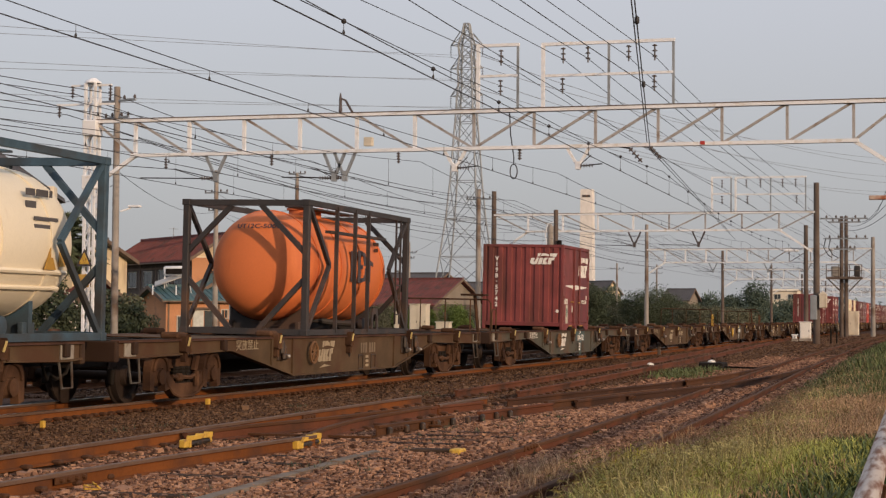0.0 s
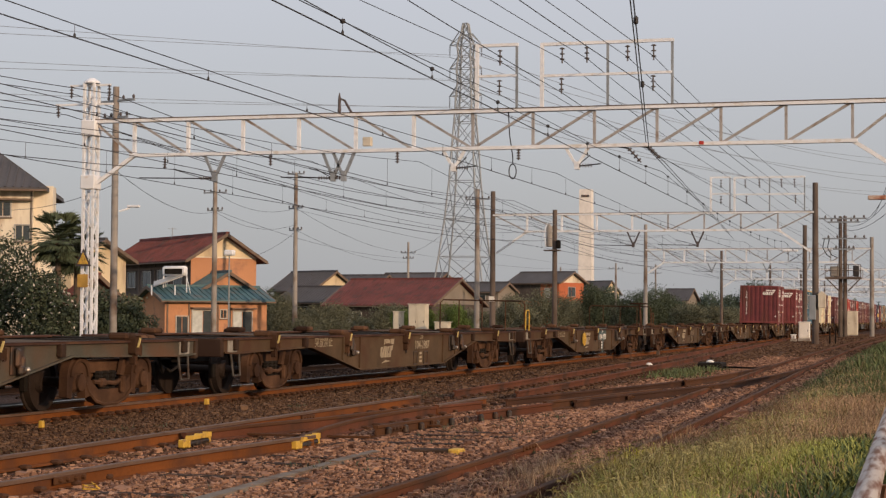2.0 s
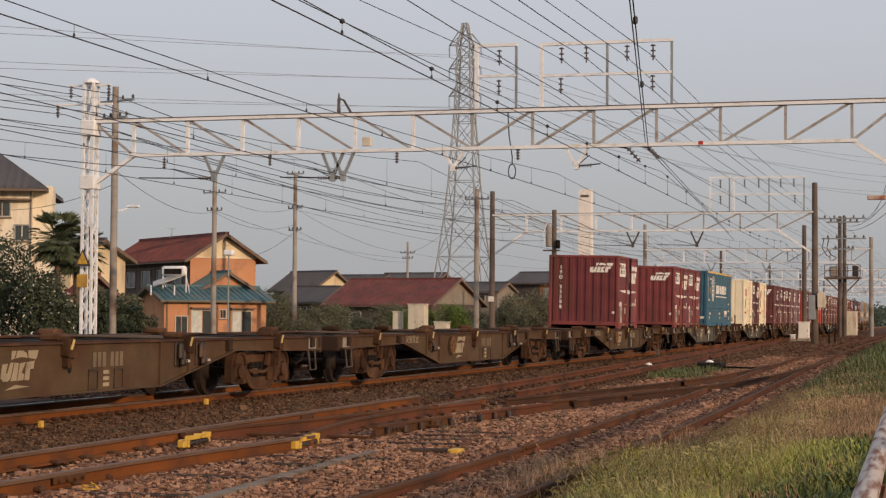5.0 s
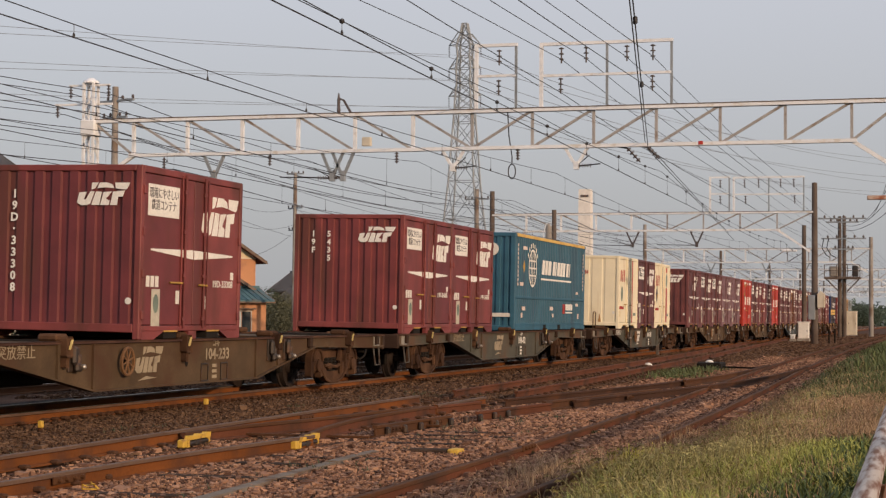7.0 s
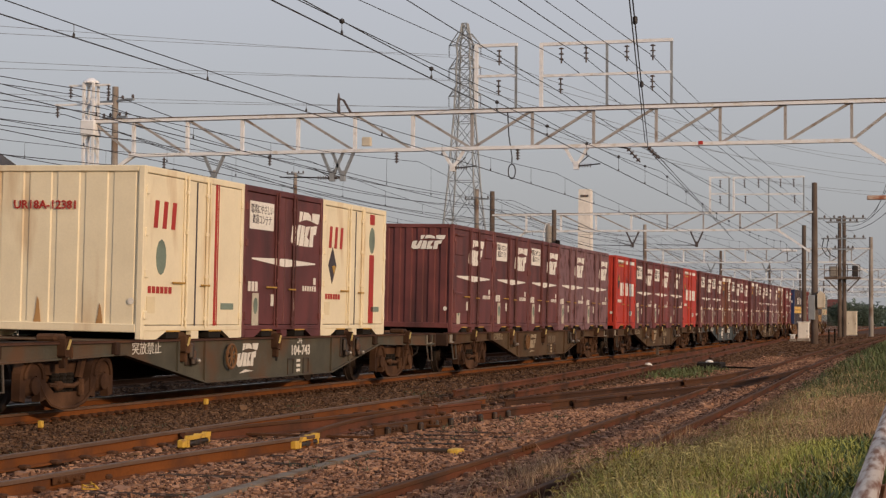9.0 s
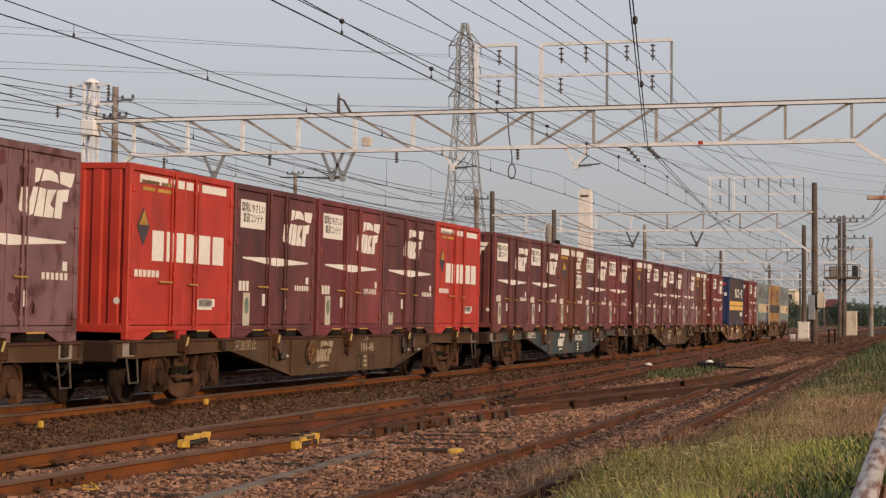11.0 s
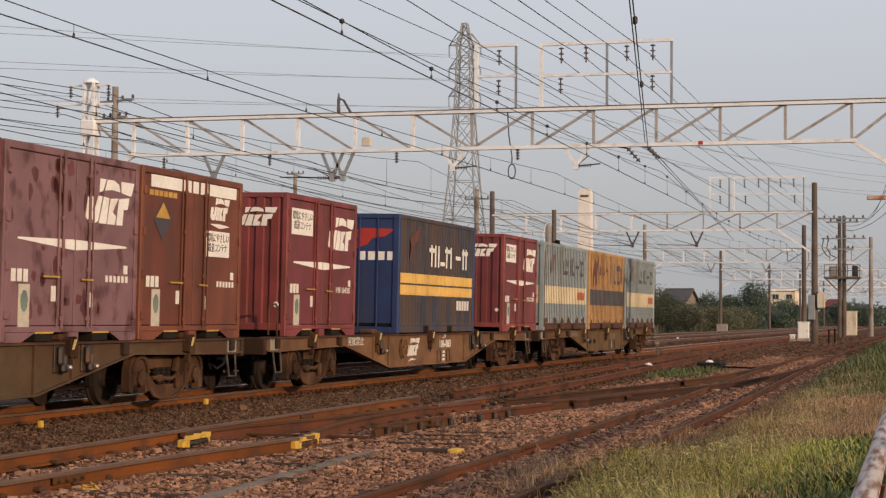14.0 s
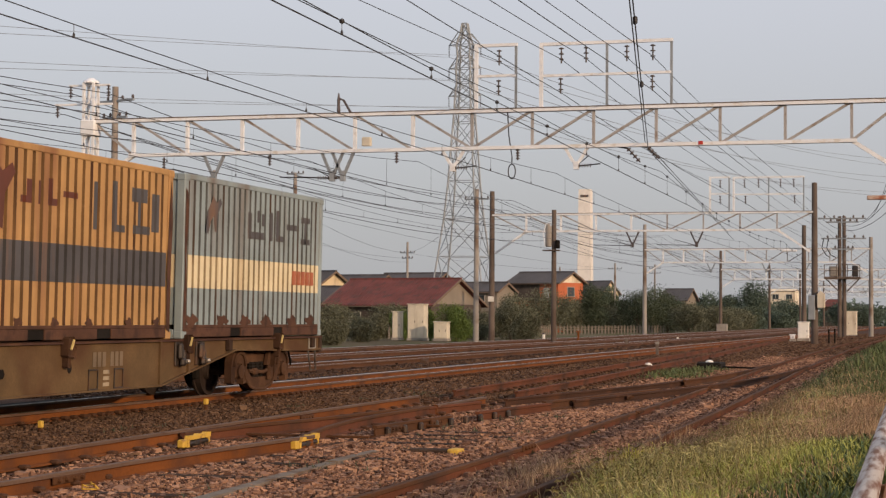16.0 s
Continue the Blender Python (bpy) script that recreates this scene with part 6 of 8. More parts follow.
for y, z in ((17.3, 9.28), (15.85, 9.28), (17.8, 8.62)):
    g = G()
    insulator(g, (56, y, z), 4)
    part("hanger_insulator", g, M["insul"], P1)
part("arrester", G().beam((56, 6.95, 8.05), (56, 7.22, 8.5), 0.07, 0.07).beam((56, 7.22, 8.5), (56, 7.42, 8.58), 0.06, 0.06).lathe([(8.05, 0.03), (8.15, 0.07), (8.35, 0.05), (8.5, 0.06), (8.75, 0.02)], 8, (56, 7.40, 0), "z"), M["insul"], P1, "dark horn-gap arrester")
part("junction_box", G().soft(55.9, 6.25, 6.95, 56.1, 6.55, 7.25, 0.02), M["cabinet"], P1, "small grey-beige box")
part("warning_sign", G().slab([(16.35, 3.05), (16.75, 3.05), (16.55, 3.45)], 55.55, 55.58, "x"), M["yellow"], P1, "yellow triangular warning sign")
part("sign_border", G().slab([(16.25, 2.98), (16.85, 2.98), (16.55, 3.58)], 55.585, 55.60, "x"), M["ink"], P1, "dark sign border")
part("number_plate", G().soft(55.55, 16.35, 2.25, 55.58, 16.75, 2.7, 0.01), M["ink_gold"], P1, "orange plate")
part("clamp", G().soft(55.87, -4.75, 6.76, 56.0, -4.60, 6.88, 0.01), M["ink_red"], P1, "small red clamp")
P2 = portal(108, 15.6, -4.2, 6.66, 7.7, 7, False, 9.2, 9.45, ((2.0, 0.85), (0.58, -1.51, -3.57)), haunch=2.2, knee=1.35, feed=(FEED_NEXT, FEED_LOW_NEXT))
for y, s in ((6.72, 1), (2.80, 1)):
    drop_bracket(P2, 108, y, 6.60, 0.95, 2.4, s, "insul")
part("tag_plate", G().soft(107.74, 15.42, 2.3, 107.78, 15.78, 2.62, 0.005), M["plate"], P2, "white tag plate")
part("pole_cabinet", G().soft(107.6, -4.25, 1.3, 108.0, -3.85, 2.75, 0.03), M["steel_grey"], P2, "grey box strapped to the pole")
part("signal_box", G().soft(107.5, -4.82, 2.0, 108.0, -4.38, 2.8, 0.03).slab([(-4.86, 2.78), (-4.34, 2.78), (-4.6, 3.0)], 107.45, 108.05, "x"), M["cabinet"], P2, "small cream box with a gabled lid")
part("stub_arm", G().soft(55.92, -11.4, 4.97, 56.08, -9.75, 5.10, 0.02), mat("chipped_paint", (0.55, 0.42, 0.34), 0.8, var=0.2, stain=(0.30, 0.10, 0.05), amount=0.6, stain_scale=3), P1, "rusty stub arm with chipped paint")
P3 = portal(158, 14.5, -5.15, 6.3, 7.45, 9, False, 9.7, 8.45, frames=(), pole_mat="pole")
P4 = portal(210, 14.4, -5.2, 6.0, 7.1, 9, False, 9.3, 9.0, frames=())
P5 = portal(262, 14.0, -5.2, 6.0, 7.1, 9, False, 9.2, 9.0, frames=())
portal(314, 14.0, -5.4, 6.0, 7.1, 9, False, 9.2, 9.0, frames=())
portal(370, 14.0, -5.4, 6.0, 7.1, 9, False, 9.2, 9.0, frames=())
portal(4, 16.65, -14.5, 7.2, 8.3, 12, True, 9.35, 9.0)
for p, x in ((P3, 158), (P4, 210), (P5, 262)):
    for y, s in ((8.6, 1), (3.8, -1), (0.4, 1)):
        drop_bracket(p, x, y, 6.3 if p == P3 else 6.0, 0.9, 1.6, s)

PX = [4, 56, 108, 158, 210, 262, 314, 370]


def wire(name, label, pts, r, sag=0.0, material="wire", group="overhead wires", seg=10):
    g = G()
    path = []
    for a, b in zip(pts, pts[1:]):
        a, b = Vector(a), Vector(b)
        for k in range(seg):
            t = k / seg
            p = a.lerp(b, t)
            p.z -= sag * 4 * t * (1 - t)
            path.append(p)
    path.append(Vector(pts[-1]))
    return tagged(part(name, g.tube(path, r, 6), M[material], smooth=True), label, "overhead wire", group)


def catenary(y_at, zc, zm, label, xs=PX, first=4.1, step=4.85, zigzag=0.18, balls=False):
    """Contact wire, messenger and droppers of one track."""
    c = tagged(new("catenary"), label, "catenary", "catenaries of the tracks")

    def messenger(x):
        a = max(q for q in xs[:-1] if q <= x)
        b = xs[xs.index(a) + 1]
        t = (x - a) / (b - a)
        return zm - (zm - zc - 0.165) * 4 * t * (1 - t)

    part("contact_wire", G().tube([(x, y_at(x) + (zigzag if i % 2 else -zigzag), zc) for i, x in enumerate(xs)], 0.011, 5), M["wire"], c)
    path = [(a + (b - a) * k / 12, y_at(a + (b - a) * k / 12), messenger(a + (b - a) * k / 12)) for a, b in zip(xs, xs[1:]) for k in range(12)]
    part("messenger_wire", G().tube(path + [(xs[-1], y_at(xs[-1]), zm)], 0.008, 6), M["wire"], c)
    x = first
    while x < min(xs[-1], 150):
        zt = messenger(x)
        part("dropper", G().tube([(x, y_at(x), zt), (x, y_at(x), zc)], 0.005, 4).lathe([(-0.03, 0.010), (-0.01, 0.02), (0.02, 0.02), (0.05, 0.008)], 6, (x, y_at(x), zc + 0.02), "z"), M["wire"], c)
        if balls:
            part("ball_insulator", G().lathe([(-0.04, 0.005), (-0.028, 0.03), (0.0, 0.041), (0.028, 0.03), (0.04, 0.005)], 10, (x, y_at(x), zt), "z"), M["wire"], c, "dark ball insulator", smooth=True)
        x += step
    return c


catenary(lambda x: 0.0, 5.357, 5.95, "contact and messenger wires over the main track", first=4.1, zigzag=0.0)
catenary(lambda x: -4.10 + 0.0195 * (x - 20.5), 5.30, 5.95, "contact and messenger wires over the passing track", PX[:4], 4.65, 4.8, 0.0, True)
catenary(lambda x: 4.6, 5.4, 6.4, "contact and messenger wires over a far track")
catenary(lambda x: 8.4, 5.5, 6.5, "contact and messenger wires over a far track", first=6.0)
catenary(lambda x: 12.2, 5.6, 6.7, "contact and messenger wires over a far track", first=5.0)
# the siding's wires swing across to the second portal bay
c = tagged(new("catenary"), "slanting pair of contact wires drawn over from the siding", "catenary", "catenaries of the tracks")
part("contact_wire", G().tube([(2.0, -11.6, 6.3), (56, -3.0, 6.65), (108, 0.6, 6.1)], 0.013, 5), M["wire"], c)
part("messenger_wire", G().tube([(2.0, -11.55, 6.42), (56, -2.9, 6.9), (108, 0.9, 6.5)], 0.013, 5), M["wire"], c)
for x in (20.5, 22.0, 25.5, 31, 40):
    y = -11.6 + (x - 2) * 8.6 / 54
    z = 6.3 + (x - 2) * 0.35 / 54
    part("spacer", G().lathe([(-0.07, 0.01), (-0.04, 0.045), (0.06, 0.045), (0.09, 0.01)], 8, (x, y, z + 0.05), "z"), M["wire"], c)
for a, b, c in list(zip(FEED_START, FEED, FEED_NEXT)):
    wire("feeder_wire", "dark feeder wire strung between the portals", [(4, a, 9.62), (56, b, 9.62), (108, c, 9.28)] + [(x, c - 0.6, 8.9) for x in PX[3:]], 0.011, 0.22)
for a, b, c in zip(FEED_LOW_START, FEED_LOW, FEED_LOW_NEXT):
    wire("feeder_wire", "dark feeder wire strung between the portals", [(4, a, 8.55), (56, b, 8.55), (108, c, 8.30)] + [(x, c - 0.6, 7.9) for x in PX[3:]], 0.012, 0.22)
for y, z, z2 in ((17.12, 8.97, 8.7), (15.85, 8.98, 8.6), (17.5, 8.28, 8.3), (16.2, 8.3, 8.0), (15.4, 7.6, 7.4), (14.6, 7.3, 7.0), (13.4, 6.3, 6.1)):
    wire("line_wire", "dark line wire along the far side of the yard", [(4, y + 0.6, z + 0.1), (56, y, z), (108, y - 1.6, z2), (158, y - 2.8, z2), (210, y - 3, z2), (262, y - 3.2, z2), (370, y - 3, z2)], 0.014, 0.75)
wire("line_wire", "dark jumper wire hanging from the portal", [(56, 1.6, 8.1), (56, 1.55, 7.2), (56, 1.44, 6.5), (55.9, 1.42, 6.26)], 0.02, 0.0)
part("jumper_loop", G().tube([(55.9, 1.42 + 0.12 * math.sin(2 * math.pi * k / 14), 6.02 + 0.24 * math.cos(2 * math.pi * k / 14)) for k in range(15)], 0.02, 6), M["wire"], P1, "open loop of jumper cable", smooth=True)


# ---- single poles
def pole(x, y, h, r0=0.19, r1=0.13, material="pole", label="weathered grey concrete utility pole", arms=(), z0=-0.6):
    p = thing("utility_pole", label, "utility pole", "poles round the yard")
    part("shaft", G().tube([(x, y, z0), (x, y, h)], r0, 12, r1), M[material], p, smooth=True)
    for z, w, ang in arms:
        a = radians(ang)
        d = Vector((math.cos(a), math.sin(a), 0)) * w / 2
        b = part("cross_arm", G().beam(Vector((x, y, z)) - d, Vector((x, y, z)) + d, 0.09, 0.09), M["steel_grey"], p)
        for k in (-0.95, -0.4, 0.4, 0.95):
            q = Vector((x, y, z)) + d * k
            g = G().lathe([(0.04, 0.02), (0.08, 0.06), (0.16, 0.06), (0.22, 0.02)], 8, q, "z")
            part("pin_insulator", g, M["insul"], b)
    return p


pa = pole(68.0, 21.6, 10.9, 0.16, 0.13, arms=((10.3, 2.2, 70), (9.6, 1.4, 70)))
part("lamp_arm", G().tube([(68.0, 21.4, 5.65), (68.2, 21.0, 5.8)], 0.035, 6).soft(68.1, 20.55, 5.82, 68.3, 21.1, 5.92, 0.02), M["steel_white"], pa, "slim white street lamp")
pole(111, 35.7, 11.1, 0.20, 0.14, arms=((9.6, 1.8, 80), (8.4, 1.2, 80)))
pole(122, 34.1, 11.8, 0.19, 0.13, arms=((11.7, 1.4, 80), (9.2, 1.6, 60), (7.6, 1.4, 60)))
pole(118, 19.3, 10.1, 0.20, 0.15, arms=((9.4, 1.8, 80),))
pt = pole(105.6, 11.1, 7.85, 0.17, 0.14, "pole_brown", "brown pole carrying a grey transformer")
part("transformer", G().lathe([(5.6, 0.14), (5.65, 0.19), (6.75, 0.19), (6.85, 0.14), (7.0, 0.05)], 16, (105.5, 11.42, 0), "z"), M["conc"], pt, "weathered grey can transformer", smooth=True)
part("transformer", G().soft(105.3, 10.72, 5.5, 105.6, 10.95, 6.0, 0.03), M["dark"], pt)
part("platform", G().soft(105.3, 10.75, 5.35, 105.8, 11.75, 5.43, 0.02), M["pole_brown"], pt)
part("cable_loop", G().tube([(105.4, 11.2, 7.1), (105.4, 11.55, 7.0), (105.4, 11.72, 6.4), (105.4, 11.6, 5.6)], 0.03, 6), M["steel_white"], pt, "pale cable loop", smooth=True)
pole(123, -2.35, 7.7, 0.17, 0.14, "pole_brown", "brown lamp pole beside a white cabinet")
part("lamp_head", G().soft(122.6, -1.9, 5.9, 122.9, -0.9, 6.05, 0.03), M["steel_white"], pt)
pole(188, 46.0, 9.6, 0.16, 0.12, arms=((8.4, 2.0, 70), (7.8, 1.4, 70)))
pole(330, 60, 11.0, 0.18, 0.14, arms=((10, 2.0, 70),))
pole(245, 33.5, 9.0, 0.17, 0.13, arms=((8.2, 2.0, 80),))
pole(300, 37, 10.5, 0.17, 0.13, arms=((9.8, 2.0, 80), (9.0, 2.0, 80)))
# twin-pole transformer station
hp = thing("transformer_station", "twin brown poles with crossarms and dark transformers", "transformer station")
for y in (-3.08, -2.70):
    part("pole", G().tube([(155, y, -0.5), (155, y, 10.1)], 0.19, 12, 0.15), M["pole_brown"], hp, smooth=True)
for z, a, b in ((9.9, -4.9, -0.9), (9.6, -4.3, -1.6), (8.2, -4.9, -1.2), (7.3, -3.9, -2.1)):
    cr = part("cross_arm", G().beam((154.8, a, z), (154.8, b, z), 0.12, 0.12), M["steel_grey"], hp)
    for k in range(5):
        part("pin_insulator", G().lathe([(0.05, 0.03), (0.1, 0.09), (0.2, 0.09), (0.3, 0.03)], 8, (154.8, a + (b - a) * (k + 0.3) / 5, z), "z"), M["insul"], cr)
part("transformer", G().soft(154.5, -2.55, 4.98, 155.3, -1.85, 5.85, 0.06), M["conc"], hp, "grey transformer can")
part("transformer", G().soft(154.5, -4.25, 4.98, 155.2, -3.75, 5.9, 0.06), M["frame_dark"], hp, "dark rusty transformer")
plat = part("platform", G().soft(154.1, -4.45, 4.75, 155.7, -1.45, 4.95, 0.03), M["pole_brown"], hp)
for z in (5.45, 5.95):
    part("guard_bar", G().beam((154.1, -4.45, z), (154.1, -1.45, z), 0.06, 0.06), M["pole_brown"], plat)
for y in (-4.42, -3.4, -2.5, -1.48):
    part("guard_post", G().beam((154.1, y, 4.9), (154.1, y, 5.98), 0.06, 0.06), M["pole_brown"], plat)
for y0, y1 in ((-4.3, -3.3), (-1.6, -2.65)):
    part("platform_brace", G().beam((154.8, y0, 4.75), (154.8, y1, 3.7), 0.10, 0.10), M["pole_brown"], plat)
for y0, y1, z in ((-1.4, -1.9, 8.2), (-1.8, -2.4, 8.2)):
    part("jumper_cable", G().tube([(154.7, y0, z), (154.6, y0 + 0.15, z - 0.8), (154.7, y0 - 0.2, z - 1.4), (154.8, y1, z - 1.6)], 0.04, 6), M["wire"], hp, smooth=True)
for y, (ex, ey, ez) in zip((-4.6, -3.6, -2.2, -1.2), [(97.66, -9.03, 9.53), (97.69, -9.03, 8.84), (97.72, -9.02, 7.96), (97.75, -9.02, 7.27)]):
    wire("branch_wire", "dark branch wire from the transformer station", [(154.8, y, 10.05), (ex, ey, ez)], 0.016, 1.2)
# thin service wires between the utility poles and the houses
for pts in ([(68, 21.6, 7.4), (111, 35.7, 8.3), (122, 34.1, 8.0)], [(111, 35.7, 9.6), (122, 34.1, 9.2), (188, 46, 8.4)], [(111, 35.7, 8.4), (188, 46, 7.8)], [(122, 34.1, 7.6), (188, 46, 7.4)],
            [(118, 19.3, 9.4), (188, 46, 8.4)], [(122, 34.1, 7.5), (132.6, 44.0, 6.0)], [(68, 21.6, 6.8), (86.3, 40, 7.4)], [(122, 34.1, 9.1), (245, 33.5, 8.2)], [(188, 46, 8.4), (245, 33.5, 8.2), (300, 37, 9.8)]):
    wire("service_wire", "thin service wire between utility poles", pts, 0.012, 0.7, group="service wires")


# ---- pylon and chimney
def pylon(x, y, h):
    p = thing("pylon", "tall grey lattice power pylon behind the houses", "power pylon")
    levels = [(-0.5, 3.75), (4, 3.1), (8.5, 2.5), (13, 1.95), (17.5, 1.55), (21.5, 1.32), (24.5, 1.1), (26.2, 1.0), (27.7, 0.95), (29.3, 0.8), (31.0, 0.9), (32.4, 0.72), (33.8, 0.85), (35.0, 0.5), (36.4, 0.28)]
    b = G()
    for s, t in ((-1, -1), (1, -1), (1, 1), (-1, 1)):
        part("leg", G().tube([(x + s * a, y + t * a, z) for z, a in levels], 0.10, 4), M["steel_grey"], p, "galvanised corner leg")
    for (z0, a), (z1, c) in zip(levels, levels[1:]):
        q0 = [(x + s * a, y + t * a, z0) for s, t in ((-1, -1), (1, -1), (1, 1), (-1, 1))]
        q1 = [(x + s * c, y + t * c, z1) for s, t in ((-1, -1), (1, -1), (1, 1), (-1, 1))]
        for i in range(4):
            j = (i + 1) % 4
            b.beam(q0[i], q1[j], 0.075, 0.075)
            b.beam(q0[j], q1[i], 0.075, 0.075)
            b.beam(q1[i], q1[j], 0.075, 0.075)
    part("bracing", b, M["steel_grey"], p, "crossed bracing bars")
    for z, w in ((27.7, 1.95), (31.0, 1.95), (33.8, 1.95)):
        g = G()
        for s in (-1, 1):
            for t in (-0.8, 0.8):
                g.beam((x + t, y + s * 0.6, z + 1.5), (x, y + s * w, z), 0.09, 0.09).beam((x + t, y + s * 0.9, z), (x, y + s * w, z), 0.09, 0.09)
        part("arm", g, M["steel_grey"], p)
        for s in (-1, 1):
            g = G()
            insulator(g, (x, y + s * w, z), 7, 0.13, 0.2)
            part("insulator_string", g, M["insul"], p)
    return p


pylon(204.4, 44.1, 36.4)
for y, z, a, b in ((46.05, 32.4, (108.0, 62.5, 22.28), (444.7, -6.1, 39.7)),
                   (42.15, 32.4, (108.0, 63.3, 21.59), (444.7, -8.1, 37.7)),
                   (46.05, 29.6, (108.1, 62.5, 19.50), (444.8, -6.1, 35.6)),
                   (42.15, 29.6, (108.1, 63.3, 18.86), (444.8, -8.1, 33.6)),
                   (46.05, 26.3, (108.2, 62.5, 17.13), (444.9, -6.1, 32.2)),
                   (42.15, 26.3, (108.2, 63.3, 16.54), (444.9, -8.1, 30.9))):
    wire("power_line", "thin pale high-voltage line from the pylon", [(204.4, y, z), a], 0.020, 0.1, "wire_far", seg=14)
    wire("power_line", "thin pale high-voltage line from the pylon", [(204.4, y, z), b], 0.03, 3.0, "wire_far", seg=14)
ch = thing("chimney", "tall slim white chimney tower in the distance", "chimney")
part("shaft", G().add([(608 + s * a, 112 + t * a, z) for z, a in ((-2, 2.5), (46, 2.05)) for s, t in ((-1, -1), (1, -1), (1, 1), (-1, 1))], [(0, 1, 5, 4), (1, 2, 6, 5), (2, 3, 7, 6), (3, 0, 4, 7), (4, 5, 6, 7), (3, 2, 1, 0)]), M["chimney"], ch, "white chimney shaft")
part("top_mark", G().box(605.8, 110.6, 43.2, 605.95, 113.4, 44.0), M["band_grey"], ch, "grey mark near the top")


# ---- small yard things
def cabinet(x, y, w, d, h, label, material="cabinet", z0=-0.3):
    c = thing("trackside_cabinet", label, "equipment cabinet", "trackside cabinets")
    part("plinth", G().soft(x - d / 2 - 0.05, y - w / 2 - 0.05, z0, x + d / 2 + 0.05, y + w / 2 + 0.05, z0 + 0.18, 0.02), M["conc"], c)
    part("body", G().soft(x - d / 2, y - w / 2, z0 + 0.18, x + d / 2, y + w / 2, z0 + h, 0.03), M[material], c)
    part("roof", G().soft(x - d / 2 - 0.05, y - w / 2 - 0.05, z0 + h, x + d / 2 + 0.05, y + w / 2 + 0.05, z0 + h + 0.07, 0.02), M[material], c)
    n = 2 if w > 0.8 else 1
    for k in range(n):
        a = y - w / 2 + 0.04 + k * (w - 0.08) / n
        dr = part("door", G().soft(x - d / 2 - 0.02, a + 0.01, z0 + 0.25, x - d / 2, a + (w - 0.08) / n - 0.01, z0 + h - 0.06, 0.006), M[material], c)
        part("handle", G().soft(x - d / 2 - 0.045, a + 0.06, z0 + h * 0.5, x - d / 2 - 0.02, a + 0.09, z0 + h * 0.5 + 0.14, 0.004), M["dark"], dr)
    return c


cabinet(117.5, 24.75, 0.62, 0.6, 1.95, "tall narrow cream trackside cabinet")
cabinet(117.0, 23.15, 1.20, 0.9, 2.45, "large cream trackside cabinet with a capped roof")
cabinet(115.5, 21.0, 0.95, 0.7, 1.25, "low cream trackside cabinet")
cabinet(120.5, -2.52, 0.72, 0.5, 1.22, "white trackside cabinet by a pole", "white", -0.12)
cabinet(168, -2.75, 1.35, 1.0, 2.3, "beige double trackside cabinet", "cabinet", -0.25)
cabinet(205, 13.6, 1.2, 0.8, 1.0, "low grey cabinet by the fence", "conc")


def marker(x, y, h, material, label, w=0.07, cap=None):
    c = thing("marker_post", label, "marker post", "small posts between the tracks")
    part("post", G().soft(x - w, y - w, -0.3, x + w, y + w, h, 0.01), M[material], c)
    if cap:
        part("cap", G().soft(x - w * 1.2, y - w * 1.2, h - 0.09, x + w * 1.2, y + w * 1.2, h + 0.002, 0.01), M[cap], c)
    return c


marker(20.1, -1.42, -0.03, "rail_dark", "short yellow-topped marker stub in the ballast", 0.026, "yellow")
marker(25.4, -1.33, 0.02, "rail_dark", "short yellow-topped marker stub in the ballast", 0.028, "yellow")
marker(70.4, -0.95, 0.38, "pole_brown", "short brown signal wire post", 0.06, "conc")
marker(110.8, 12.9, 0.36, "white", "white marker post with dark cap", 0.07, "ink")
marker(112.4, 11.0, 0.5, "rail", "small rusty orange marker post", 0.06)
marker(95.9, 4.9, 0.22, "pole_brown", "short brown wooden stub post", 0.09)
marker(126.8, 6.8, 0.0, "white", "low white marker stone", 0.06)
marker(112, -5.1, 0.75, "dark", "dark stub post in the grass", 0.05)
marker(112, -4.75, 0.75, "dark", "dark stub post in the grass", 0.05)
cabinet(120, -1.85, 0.30, 0.25, 0.42, "small grey ground box", "steel_white", -0.15)


def lock_bracket(x, y, L=0.60):
    """A yellow bracket bolted to a rail foot, with a rod below and a block at its end."""
    c = thing("rail_bracket", "yellow-painted steel bracket clamped beside a switch rail", "rail bracket", "yellow brackets of the turnout")
    part("bar", G().slab([(x - L / 2, -0.075), (x - L / 2 + 0.03, -0.022), (x - 0.06, -0.030), (x - 0.03, -0.012), (x + L / 2 - 0.12, -0.020), (x + L / 2 - 0.10, -0.004), (x + L / 2, -0.010), (x + L / 2, -0.062), (x - L / 2 + 0.08, -0.070)], y - 0.03, y + 0.03), M["yellow"], c)
    part("leg", G().soft(x - L / 2, y - 0.025, -0.15, x - L / 2 + 0.05, y + 0.025, -0.06, 0.008), M["yellow"], c)
    part("leg", G().soft(x + L / 2 - 0.05, y - 0.025, -0.13, x + L / 2, y + 0.025, -0.05, 0.008), M["yellow"], c)
    part("rod", G().tube([(x - L / 2 + 0.04, y, -0.11), (x, y, -0.10), (x + L / 2 - 0.05, y, -0.10)], 0.026, 8).soft(x - 0.10, y - 0.03, -0.14, x + 0.02, y + 0.03, -0.075, 0.015), M["lever"], c)
    part("block", G().soft(x - L / 2 - 0.16, y - 0.04, -0.145, x - L / 2 - 0.06, y + 0.04, -0.055, 0.012), M["yellow"], c)
    return c


lock_bracket(18.35, -4.32)
rp = [(13.15 + 0.10 * math.cos(2.1 * k) + 0.035 * k, -5.62 + 0.05 * math.sin(3.3 * k), -0.11 + 0.03 * math.sin(1.7 * k)) for k in range(9)]
